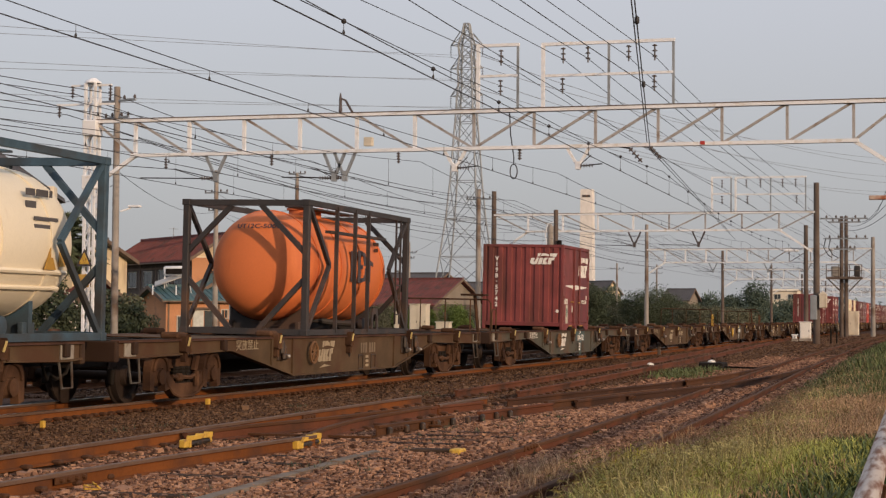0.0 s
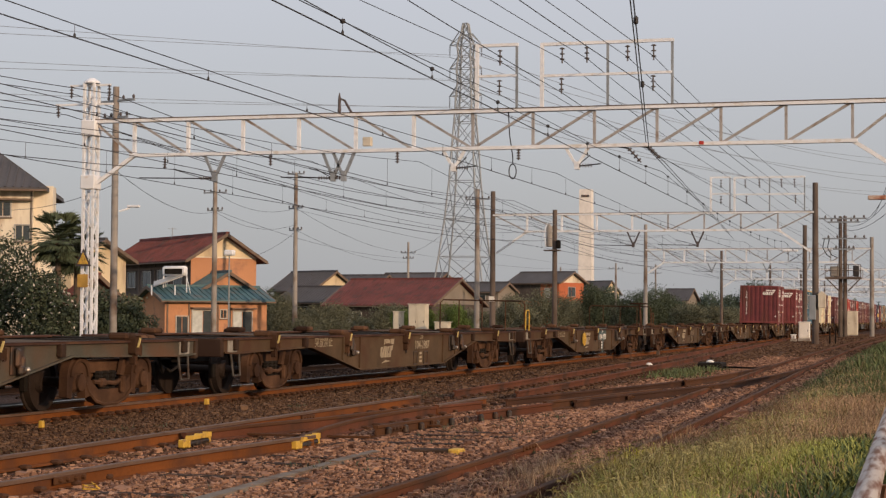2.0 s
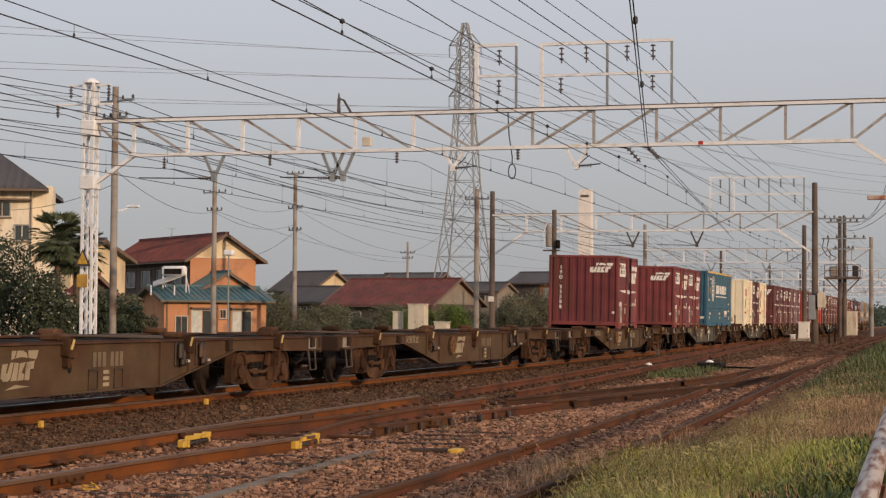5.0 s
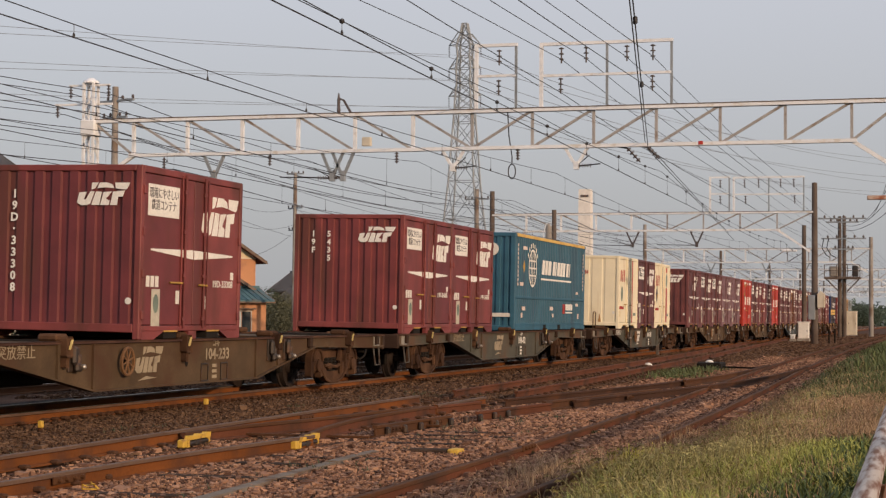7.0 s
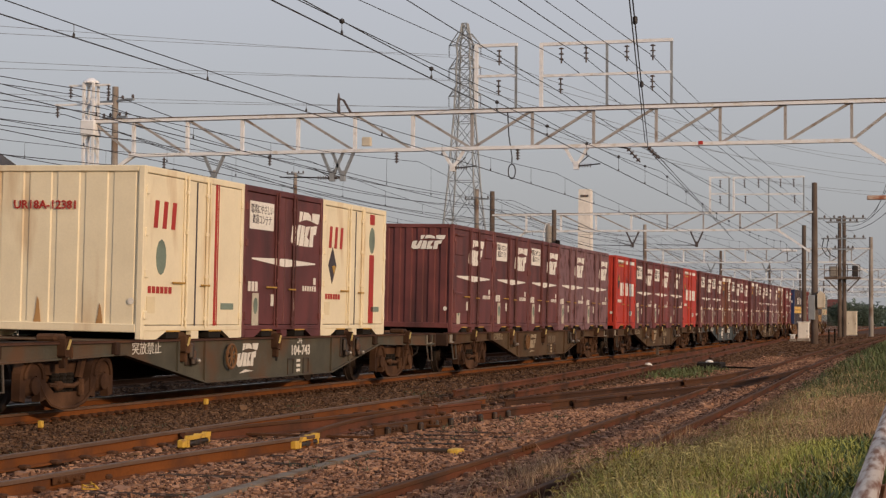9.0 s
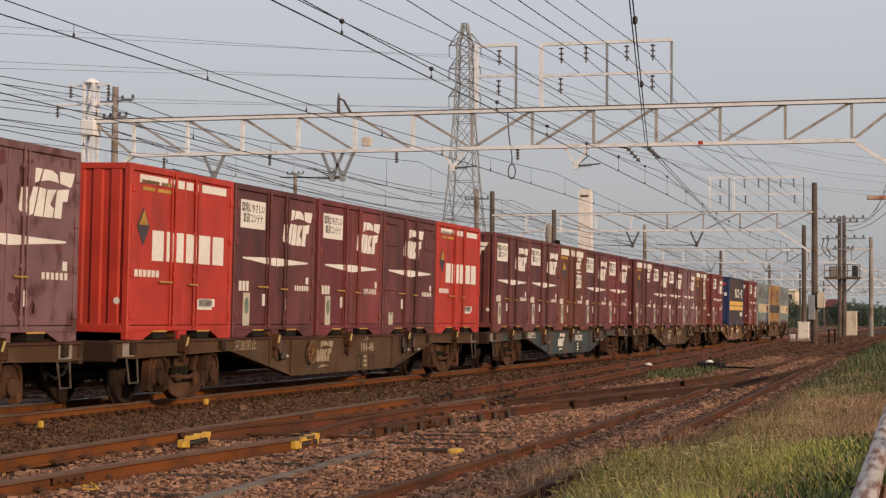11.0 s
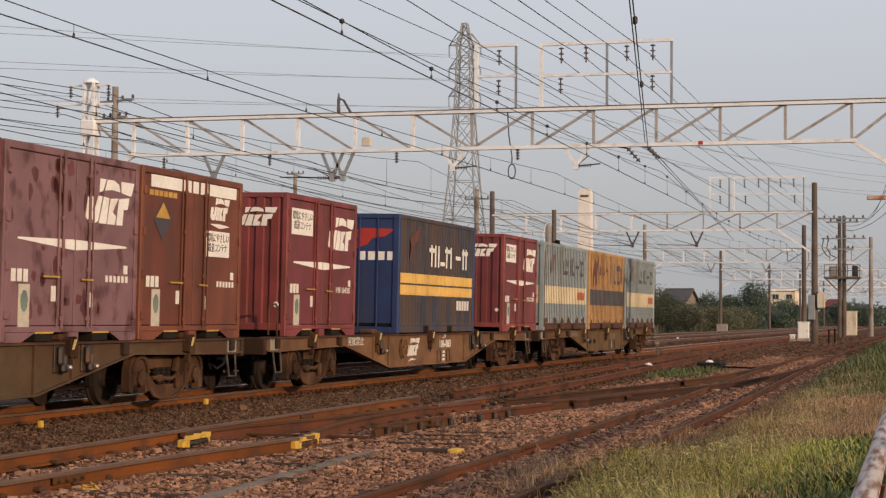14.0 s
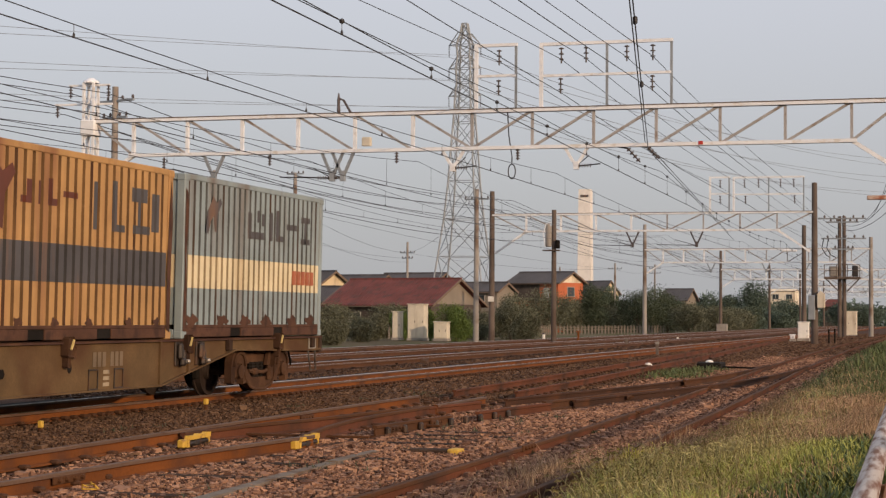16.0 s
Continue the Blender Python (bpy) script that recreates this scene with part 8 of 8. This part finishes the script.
def leaves(rng, n, lobes, size, name, material):
    """Many small tilted leaf blades scattered through the outer shells of several lobes."""
    w = np.array([a * b * c for _, _, _, a, b, c in lobes]) ** 0.67
    pick = rng.choice(len(lobes), n, p=w / w.sum())
    L = np.array(lobes)[pick]
    d = rng.normal(size=(n, 3))
    d /= np.linalg.norm(d, axis=1)[:, None]
    rad = rng.uniform(0.45, 1.0, n) ** 0.5 * (1 + 0.18 * rng.normal(size=n))
    c = L[:, :3] + d * L[:, 3:] * rad[:, None]
    keep = c[:, 2] > -0.5
    c = c[keep]
    n = len(c)
    a = rng.normal(size=(n, 3))
    a /= np.linalg.norm(a, axis=1)[:, None]
    b = np.cross(a, rng.normal(size=(n, 3)))
    b /= np.linalg.norm(b, axis=1)[:, None]
    s = size * rng.uniform(0.6, 1.4, n)[:, None]
    v = np.stack([c - a * s, c - b * s * 0.45, c + a * s, c + b * s * 0.45], 1).reshape(-1, 3)
    me = bpy.data.meshes.new(name)
    me.from_pydata(v.tolist(), [], np.arange(4 * n).reshape(-1, 4).tolist())
    me.materials.append(material)
    return me


def shrub(x, y, w, top, seed, material="leaf", label="dense dark green shrub beside the yard", size=0.16, n=2600, z0=-0.6, name="shrub", flowers=0, deep=None):
    rng = np.random.default_rng(seed)
    t = thing(name, label, "tree" if name == "tree" else "shrub", "shrubs and trees by the yard", at=pose(x, y, z0))
    h = top - z0
    deep = deep or w * 0.9
    lobes = []
    for k in range(9):
        a = rng.uniform(0, 2 * math.pi)
        q = rng.uniform(0.0, 0.33)
        lr = rng.uniform(0.20, 0.34)
        zc = rng.uniform(0.28, 0.80) * h
        lobes.append((math.cos(a) * q * deep, math.sin(a) * q * w, min(zc, h - lr * min(w, h) * 0.8), lr * deep, lr * w, lr * min(w, h) * 1.05))
    lobes.append((0, 0, h * 0.35, deep * 0.42, w * 0.42, h * 0.4))
    g = G().tube([(0, 0, -0.1), (0.03 * w, 0.02 * w, h * 0.35), (0, 0.03 * w, h * 0.6)], 0.05 * w * 0.6 + 0.03, 8, 0.03)
    part("trunk", g, M["bark"], t, smooth=True)
    for lx, ly, lz, a, b, c in lobes[:6]:
        part("limb", G().tube([(0, 0, h * 0.2), (lx * 0.5, ly * 0.5, (h * 0.2 + lz) * 0.5), (lx, ly, lz)], 0.022 * w * 0.5 + 0.02, 6, 0.012), M["bark"], t, smooth=True)
    part("crown", leaves(rng, n, lobes, size, "crown", M[material]), None, t, "leafy uneven crown")
    if flowers:
        part("blossom", leaves(rng, flowers, [(a, b, c, d * 1.06, e * 1.06, f * 1.06) for a, b, c, d, e, f in lobes], 0.062, "blossom", M["flower"]), None, t, "scattered white blossom")
    return t


OLE = "oleander shrub sprinkled with white blossom"
shrub(66.5, 26.2, 4.6, 4.3, 1, "leaf", OLE, 0.085, 12000, flowers=620)
shrub(65.2, 23.0, 2.6, 3.6, 2, "leaf", OLE, 0.085, 7000, flowers=420)
shrub(68.5, 29.4, 4.2, 4.2, 3, "leaf", OLE, 0.085, 9000, flowers=500)
shrub(70.5, 23.6, 2.4, 2.6, 4, "leaf", size=0.10, n=4200)
shrub(71.5, 22.6, 2.0, 1.9, 7, "leaf", size=0.10, n=3000)
shrub(69.5, 25.3, 2.4, 3.1, 8, "leaf", size=0.10, n=4200)
shrub(73.2, 22.6, 1.5, 1.5, 5, "leaf2", size=0.10, n=1500)
shrub(76, 25.2, 2.6, 2.6, 6, "leaf2", size=0.11, n=2200)
SH = [(164, 51, 4.6, 3.6, "leaf2"), (177, 58, 4.0, 4.9, "leaf"), (132, 34.3, 4.6, 2.3, "leaf2"), (130, 36, 3.2, 1.85, "leaf2"), (133.7, 29.4, 2.2, 2.2, "leaf3"), (136, 28.2, 1.9, 2.0, "leaf3"),
      (133, 24.9, 2.8, 2.15, "leaf3"), (133, 31.8, 2.7, 1.6, "leaf2"), (146, 23.8, 3.6, 3.0, "leaf2"), (216, 37.3, 7.8, 4.9, "leaf2"), (230, 36.6, 6.1, 3.7, "leaf2"), (239, 34.5, 5.7, 3.0, "leaf2"),
      (233, 28.2, 7.6, 5.9, "leaf"), (239, 25.2, 5.6, 5.3, "leaf"), (225, 20.3, 6.0, 3.0, "leaf2"), (231, 17.6, 6.0, 2.7, "leaf2"), (250, 33.6, 6.0, 3.9, "leaf"), (141, 21.2, 2.9, 1.9, "leaf2"),
      (257, 29.9, 5.5, 2.7, "leaf2"), (145, 26.3, 3.0, 2.0, "leaf2"), (155, 30, 4.0, 2.6, "leaf2"), (231, 36.9, 7.5, 3.7, "leaf2"), (244, 32.5, 6.2, 2.9, "leaf2"), (246, 33.7, 6.6, 4.1, "leaf"), (176, 31, 5.0, 3.4, "leaf2"),
      (150, 36, 4.0, 2.4, "leaf2"), (125, 30, 2.2, 1.2, "leaf2"), (110, 27, 2.0, 1.1, "leaf2"), (100, 25, 2.2, 1.2, "leaf2"), (245, 16.8, 6, 2.6, "leaf2"), (262, 18.5, 7, 2.9, "leaf"), (221, 31.6, 4.2, 5.9, "leaf")]
for k, (x, y, w, top, lm) in enumerate(SH):
    shrub(x, y, w, top, 20 + k, lm, {"leaf": "dense dark green shrub beyond the yard", "leaf2": "olive-brown tangled shrub along the fence", "leaf3": "fresh light green shrub by the cabinets"}[lm], 0.00038 * x + 0.015, 13000)
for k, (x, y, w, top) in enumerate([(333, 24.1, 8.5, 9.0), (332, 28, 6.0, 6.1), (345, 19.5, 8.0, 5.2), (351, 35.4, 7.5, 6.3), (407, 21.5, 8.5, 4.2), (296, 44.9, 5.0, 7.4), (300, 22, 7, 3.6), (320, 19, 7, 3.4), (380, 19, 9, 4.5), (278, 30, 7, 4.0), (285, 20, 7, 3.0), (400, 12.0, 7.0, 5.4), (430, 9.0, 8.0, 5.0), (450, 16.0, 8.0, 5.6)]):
    shrub(x, y, w, top, 80 + k, "leaf_hazed", "rounded dark tree beyond the far tracks", 0.19, 7500, name="tree")


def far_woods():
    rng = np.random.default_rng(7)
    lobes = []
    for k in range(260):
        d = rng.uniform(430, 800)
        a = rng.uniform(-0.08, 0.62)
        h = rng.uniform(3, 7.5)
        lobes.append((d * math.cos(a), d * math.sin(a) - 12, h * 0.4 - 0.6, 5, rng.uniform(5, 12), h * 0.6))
    return tagged(new("far_woods", leaves(rng, 26000, lobes, 1.0, "far_woods", M["leaf_hazed"])), "low dark line of distant trees", "woods", kind="stuff")


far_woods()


def palm(x, y, top):
    t = thing("palm_tree", "small fan palm with a shaggy dark crown", "palm tree", at=pose(x, y, -0.6))
    h = top - 0.2
    part("trunk", G().tube([(0, 0, 0), (0.1, 0, h * 0.5), (0, 0, h)], 0.16, 10, 0.13), M["bark"], t, smooth=True)
    rng = random.Random(4)
    for k in range(95):
        a, e = rng.uniform(0, 6.28), rng.uniform(-0.9, 1.1)
        d = Vector((math.cos(a) * math.cos(e), math.sin(a) * math.cos(e), math.sin(e)))
        s = d.cross(Vector((0, 0, 1))).normalized()
        o = Vector((0, 0, h))
        hub = o + d * 0.95
        g = G().tube([o, hub], 0.018, 4)
        for j in range(-5, 6):
            q = (d + s * math.tan(j * 0.16)).normalized()
            tip = hub + q * rng.uniform(0.55, 0.8) - Vector((0, 0, 0.12))
            b = q.cross(d.cross(s)).normalized() * 0.05
            g.add([hub, hub + q * 0.35 + b, tip, hub + q * 0.35 - b], [(0, 1, 2, 3)])
        part("frond", g, M["palm"], t)
    return t


palm(76.4, 28.75, 5.75)
palm(77.5, 28.35, 5.2)


# ---- ballast stones and verge grass
def stones(name, label, n, x0, x1, y0, y1, size, seed, power=1.5, material="stone"):
    rng = np.random.default_rng(seed)
    x = x0 + (x1 - x0) * rng.random(n) ** power
    y = rng.uniform(y0, y1, n)
    keep = np.ones(n, bool)
    for path in (TRACK_MAIN, TRACK_SIDE, TRACK_LINK, TRACK_NEAR):
        py = np.interp(x, [p[0] for p in path], [p[1] for p in path], left=99, right=99)
        for s in (-GAUGE, GAUGE):
            keep &= np.abs(y - py - s) > 0.085
    keep &= ~((np.abs(y - np.interp(x, [12.6, 18.2], [-6.75, -6.42])) < 0.08) & (x < 18.2) & (rng.random(n) < 0.85))
    x, y = x[keep], y[keep]
    n = len(x)
    z = -0.17 + rng.uniform(-0.008, 0.022, n)
    near = np.interp(x, [p[0] for p in TRACK_NEAR], [p[1] for p in TRACK_NEAR])
    z += np.clip((near - 0.95 - y) * 0.13, 0, 0.28)
    base = np.array([(-1, -1, -1), (1, -1, -1), (1, 1, -1), (-1, 1, -1), (-1, -1, 1), (1, -1, 1), (1, 1, 1), (-1, 1, 1)], float) * 0.75
    s = size * rng.lognormal(0, 0.42, n)
    v = base[None] * (1 + 0.15 * rng.normal(size=(n, 8, 1))) + 0.25 * rng.normal(size=(n, 8, 3))
    v *= (s[:, None] * rng.uniform(0.6, 1.2, (n, 3)))[:, None, :]
    ang = rng.uniform(0, 6.28, n)
    ca, sa = np.cos(ang)[:, None], np.sin(ang)[:, None]
    vx, vy = v[..., 0] * ca - v[..., 1] * sa, v[..., 0] * sa + v[..., 1] * ca
    v = np.stack([vx + x[:, None], vy + y[:, None], v[..., 2] * 0.7 + z[:, None]], -1).reshape(-1, 3)
    quad = np.array([(4, 5, 6, 7), (0, 1, 5, 4), (1, 2, 6, 5), (2, 3, 7, 6), (3, 0, 4, 7)])
    f = (quad[None] + 8 * np.arange(n)[:, None, None]).reshape(-1, 4)
    me = bpy.data.meshes.new(name)
    me.from_pydata(v.tolist(), [], f.tolist())
    me.materials.append(M[material])
    return tagged(new(name, me), label, "ballast", kind="stuff")


stones("ballast_stones", "loose reddish-brown ballast stones", 92000, 11, 30, -9.8, -3.9, 0.0150, 11, 1.3)
stones("line_ballast_stones", "fine dark brown ballast beside the running line", 52000, 13, 32, -4.4, -0.6, 0.0135, 14, 1.2, "stone_line")
stones("distant_ballast_stones", "reddish ballast stones in the distance", 36000, 70, 190, -8.5, 3.5, 0.036, 13, 1.2, "stone_line")
stones("far_ballast_stones", "loose reddish-brown ballast stones further off", 40000, 28, 75, -4.6, 3.5, 0.020, 12, 1.3, "stone_line")
stones("siding_stones", "pinkish-brown ballast stones between the siding tracks", 42000, 26, 75, -9.4, -5.2, 0.018, 15, 1.4)
stones("turnout_stones", "dark brown ballast between the turnout rails", 14000, 26, 75, -5.4, -4.2, 0.018, 17, 1.4, "stone_line")
stones("yard_ballast_stones", "dark brown ballast stones between the far tracks", 26000, 30, 150, 2.6, 15.0, 0.036, 16, 1.2, "stone_yard")


def blades(name, label, n, area, height, width, material, seed, lean=0.5, heads=False, x_power=1.0, clump=0.0):
    """Bent grass blades; area gives x, y pairs from random numbers."""
    rng = np.random.default_rng(seed)
    x, y, k = area(rng, n)
    n = len(x)
    near = np.interp(x, [p[0] for p in TRACK_NEAR], [p[1] for p in TRACK_NEAR])
    z = -0.20 + np.clip((near - 0.95 - y) * 0.13, 0, 0.28)
    h = height * rng.uniform(0.45, 1.15, n) * k
    a = rng.uniform(0, 6.28, n)
    l = lean * h * rng.uniform(0.1, 1.0, n)
    dx, dy = np.cos(a) * l, np.sin(a) * l
    b = a + rng.uniform(0.8, 2.2, n)
    w = width * rng.uniform(0.6, 1.4, n)
    wx, wy = np.cos(b) * w, np.sin(b) * w
    P = lambda u, up, s: np.stack([x + dx * u + wx * s, y + dy * u + wy * s, z + h * up], -1)
    v = np.stack([P(0, 0, -1), P(0, 0, 1), P(0.25, 0.55, -0.8), P(0.25, 0.55, 0.8), P(0.62, 0.86, -0.5), P(0.62, 0.86, 0.5), P(1, 0.97 if not heads else 0.9, 0)], 1)
    f = np.array([(0, 1, 3, 2), (2, 3, 5, 4)])
    idx = 7 * np.arange(n)
    faces = (f[None] + idx[:, None, None]).reshape(-1, 4).tolist() + np.stack([4 + idx, 5 + idx, 6 + idx], -1).tolist()
    verts = v.reshape(-1, 3).tolist()
    if heads:
        # drooping seed heads: a fat spindle at each tip
        o = len(verts)
        tip0, tip1 = v[:, 4] * 0.5 + v[:, 5] * 0.5, v[:, 6]
        tip0 = tip0 * 0.55 + tip1 * 0.45
        mid = (tip0 + tip1) / 2
        s = np.stack([0.8 * wx, 0.8 * wy, 0.9 * w], -1)
        q = np.stack([tip0, mid - s, tip1 - np.array([0, 0, 0.02]), mid + s], 1)
        verts += q.reshape(-1, 3).tolist()
        faces += (np.arange(4 * n).reshape(-1, 4) + o).tolist()
    me = bpy.data.meshes.new(name)
    me.from_pydata(verts, [], faces)
    me.materials.append(M[material])
    return tagged(new(name, me), label, "grass", kind="stuff")


def patch(rng, x, y):
    """Tufts: a smooth random field between 0 and 1."""
    return 0.5 + 0.25 * (np.sin(x * 1.3 + 2 * np.sin(y * 1.7)) + np.sin(y * 2.9 + 1.5 * np.sin(x * 0.8)))


def verge(x0, x1, edge, y1, power):
    def area(rng, n):
        x = x0 + (x1 - x0) * rng.random(n) ** power
        near = np.interp(x, [p[0] for p in TRACK_NEAR], [p[1] for p in TRACK_NEAR])
        top = near - edge
        u = rng.random(n)
        y = top + (y1 - top) * u
        f = patch(rng, x, y)
        keep = rng.random(n) < 0.25 + 0.75 * f
        k = np.clip((u * 4 + 0.25) * (0.55 + 0.6 * f), 0.25, 1.15)
        return x[keep], y[keep], k[keep]
    return area


def spots(rows, spread):
    """Small separate tufts: rows of x, y, share."""
    def area(rng, n):
        w = np.array([r[2] for r in rows], float)
        k = rng.choice(len(rows), n, p=w / w.sum())
        c = np.array([r[:2] for r in rows])[k]
        return c[:, 0] + rng.normal(size=n) * spread * 1.6, c[:, 1] + rng.normal(size=n) * spread, rng.uniform(0.5, 1.1, n)
    return area


def verge_rows(rows, spread_y=0.5):
    """Grass stretches: x from, x to, y at each end, half width, share, height."""
    def area(rng, n):
        w = np.array([r[5] for r in rows], float)
        i = rng.choice(len(rows), n, p=w / w.sum())
        R = np.array(rows, float)[i]
        t = rng.random(n)
        x = R[:, 0] + (R[:, 1] - R[:, 0]) * t
        y = R[:, 2] + (R[:, 3] - R[:, 2]) * t + R[:, 4] * np.clip(rng.normal(size=n) * 0.55, -1.25, 1.25)
        f = patch(rng, x, y)
        rail = np.interp(x, [p[0] for p in TRACK_NEAR], [p[1] for p in TRACK_NEAR]) - GAUGE
        gap = rail - y                                   # the grass thins out and gets lower towards the rail
        keep = (rng.random(n) < 0.3 + 0.7 * f) & (gap > np.interp(x, [14, 15.5, 17, 19, 22], [0.50, 0.30, 0.12, 0.15, 0.35]))
        low = np.clip(0.14 + gap * 0.62, 0, 1)
        return x[keep], y[keep], (R[:, 6] * (0.6 + 0.55 * f) * np.where(x > 15, low, 1.0))[keep]
    return area


blades("verge_grass", "lush yellow-green grass on the verge", 60000, verge_rows([(11, 15, -10.3, -10.3, 0.55, 5, 1.0), (13, 17, -10.05, -10.0, 0.35, 3, 0.85), (12, 17, -11.1, -11.0, 0.5, 2.5, 0.8)]), 0.25, 0.0046, "weed", 31, 1.0)
blades("mid_verge_grass", "green grass along the verge", 60000, verge_rows([(25, 40, -10.7, -10.6, 0.8, 4, 0.85), (32, 66, -10.5, -9.7, 0.9, 6, 0.95), (26, 66, -12.3, -12.3, 1.2, 4, 1.1)]), 0.30, 0.007, "grass", 36, 0.8)
blades("near_bank_grass", "dark green broad-leaved weeds by the handrail", 6000, verge_rows([(12.5, 18, -11.45, -11.4, 0.42, 2, 0.8), (14, 17.5, -11.0, -11.0, 0.25, 0.6, 0.6), (8.5, 13, -11.6, -11.5, 0.5, 1.0, 1.0)]), 0.20, 0.011, "bank_leaf", 41, 1.1)
blades("far_verge_grass", "green grass further along the verge", 34000, verge(36, 160, 1.15, -15.0, 1.25), 0.42, 0.020, "grass", 34)
blades("dry_grass", "dry straw-coloured grass with drooping seed heads", 66000, verge_rows([(13, 18, -9.75, -9.75, 0.3, 1.2, 0.7), (16.5, 25, -9.95, -9.9, 0.5, 5, 0.9), (16.5, 25, -10.5, -10.5, 0.6, 7, 0.8), (17.5, 26, -11.3, -11.2, 0.6, 6, 0.75), (24, 34, -9.75, -9.6, 0.5, 4, 0.8), (28, 46, -9.6, -9.3, 0.45, 2, 0.7)]), 0.32, 0.0034, "straw", 32, 0.9, True)
M["foxtail"] = leaf_mat("grass_foxtail", (0.28, 0.240, 0.105), 0.4)
M["weed_flower"] = leaf_mat("weed_flower", (0.40, 0.36, 0.05), 0.35)
blades("foxtail_grass", "yellow-green foxtail grass with drooping heads", 15000, verge_rows([(11, 17, -10.3, -10.25, 0.6, 5, 0.9), (15, 22, -10.3, -10.3, 0.7, 3, 0.85), (20, 45, -10.4, -10.2, 0.8, 2, 0.9)]), 0.40, 0.0040, "foxtail", 43, 0.95, True)
blades("mixed_green_grass", "green shoots among the dry grass", 12000, verge_rows([(17, 27, -10.5, -10.4, 0.9, 4, 0.75), (24, 48, -10.0, -9.6, 0.7, 3, 0.8)]), 0.30, 0.005, "grass", 44, 0.8)
blades("mixed_dry_grass", "dry stalks among the green grass", 9000, verge_rows([(26, 60, -10.6, -9.8, 0.9, 4, 0.9), (11, 15, -10.9, -10.9, 0.6, 0.6, 0.7)]), 0.34, 0.005, "straw", 45, 0.6, True)
blades("dry_edge_grass", "pale dry stalks along the siding", 2200, spots([(14.9, -8.95, 1), (15.6, -8.9, 3), (16.4, -8.85, 4), (17.0, -9.0, 3), (18, -9.2, 2), (19, -9.35, 2), (20.5, -9.35, 2), (22, -9.3, 1), (13.6, -8.9, 1)], 0.22), 0.24, 0.0035, "straw", 38, 1.1)
blades("flowering_weed", "tall yellow-green weed with small yellow tufts on the verge", 420, spots([(15.38, -9.72, 3), (15.7, -9.66, 2)], 0.07), 0.34, 0.007, "weed_flower", 48, 0.5, True)
rng = np.random.default_rng(9)
blades("track_weeds", "small dark weeds scattered in the ballast", 1300, spots([(float(a), float(b), float(c)) for a, b, c in zip(rng.uniform(12, 26, 48), rng.uniform(-8, -5.6, 48), rng.uniform(0.3, 2, 48))], 0.05), 0.095, 0.007, "leaf", 39, 0.8)
blades("line_weeds", "few small weeds between the running tracks", 1200, spots([(float(a), float(b), 1) for a, b in zip(rng.uniform(14, 34, 26), rng.uniform(-4.2, -2.2, 26))], 0.08), 0.10, 0.006, "leaf", 47, 0.8)
blades("turnout_weeds", "bright green weed patch beside the turnout", 2600, spots([(44, -5.7, 1), (46, -5.5, 2), (48.5, -5.3, 2), (51, -5.5, 1)], 0.34), 0.17, 0.012, "grass", 40, 0.8)


# ---- what moves: the train runs steadily towards the camera
def motions():
    tilt = Matrix.Rotation(radians(LEAN), 4, "X")
    for ob, rel, z, y in MOVERS:
        rows = [(t, Matrix.Translation((FIRST + rel - SPEED * t, 0, 0)) @ tilt @ Matrix.Translation((0, y, z))) for t in (0.0, 4.0, 8.0, 12.0, 16.0)]
        walk(ob, rows)


motions()
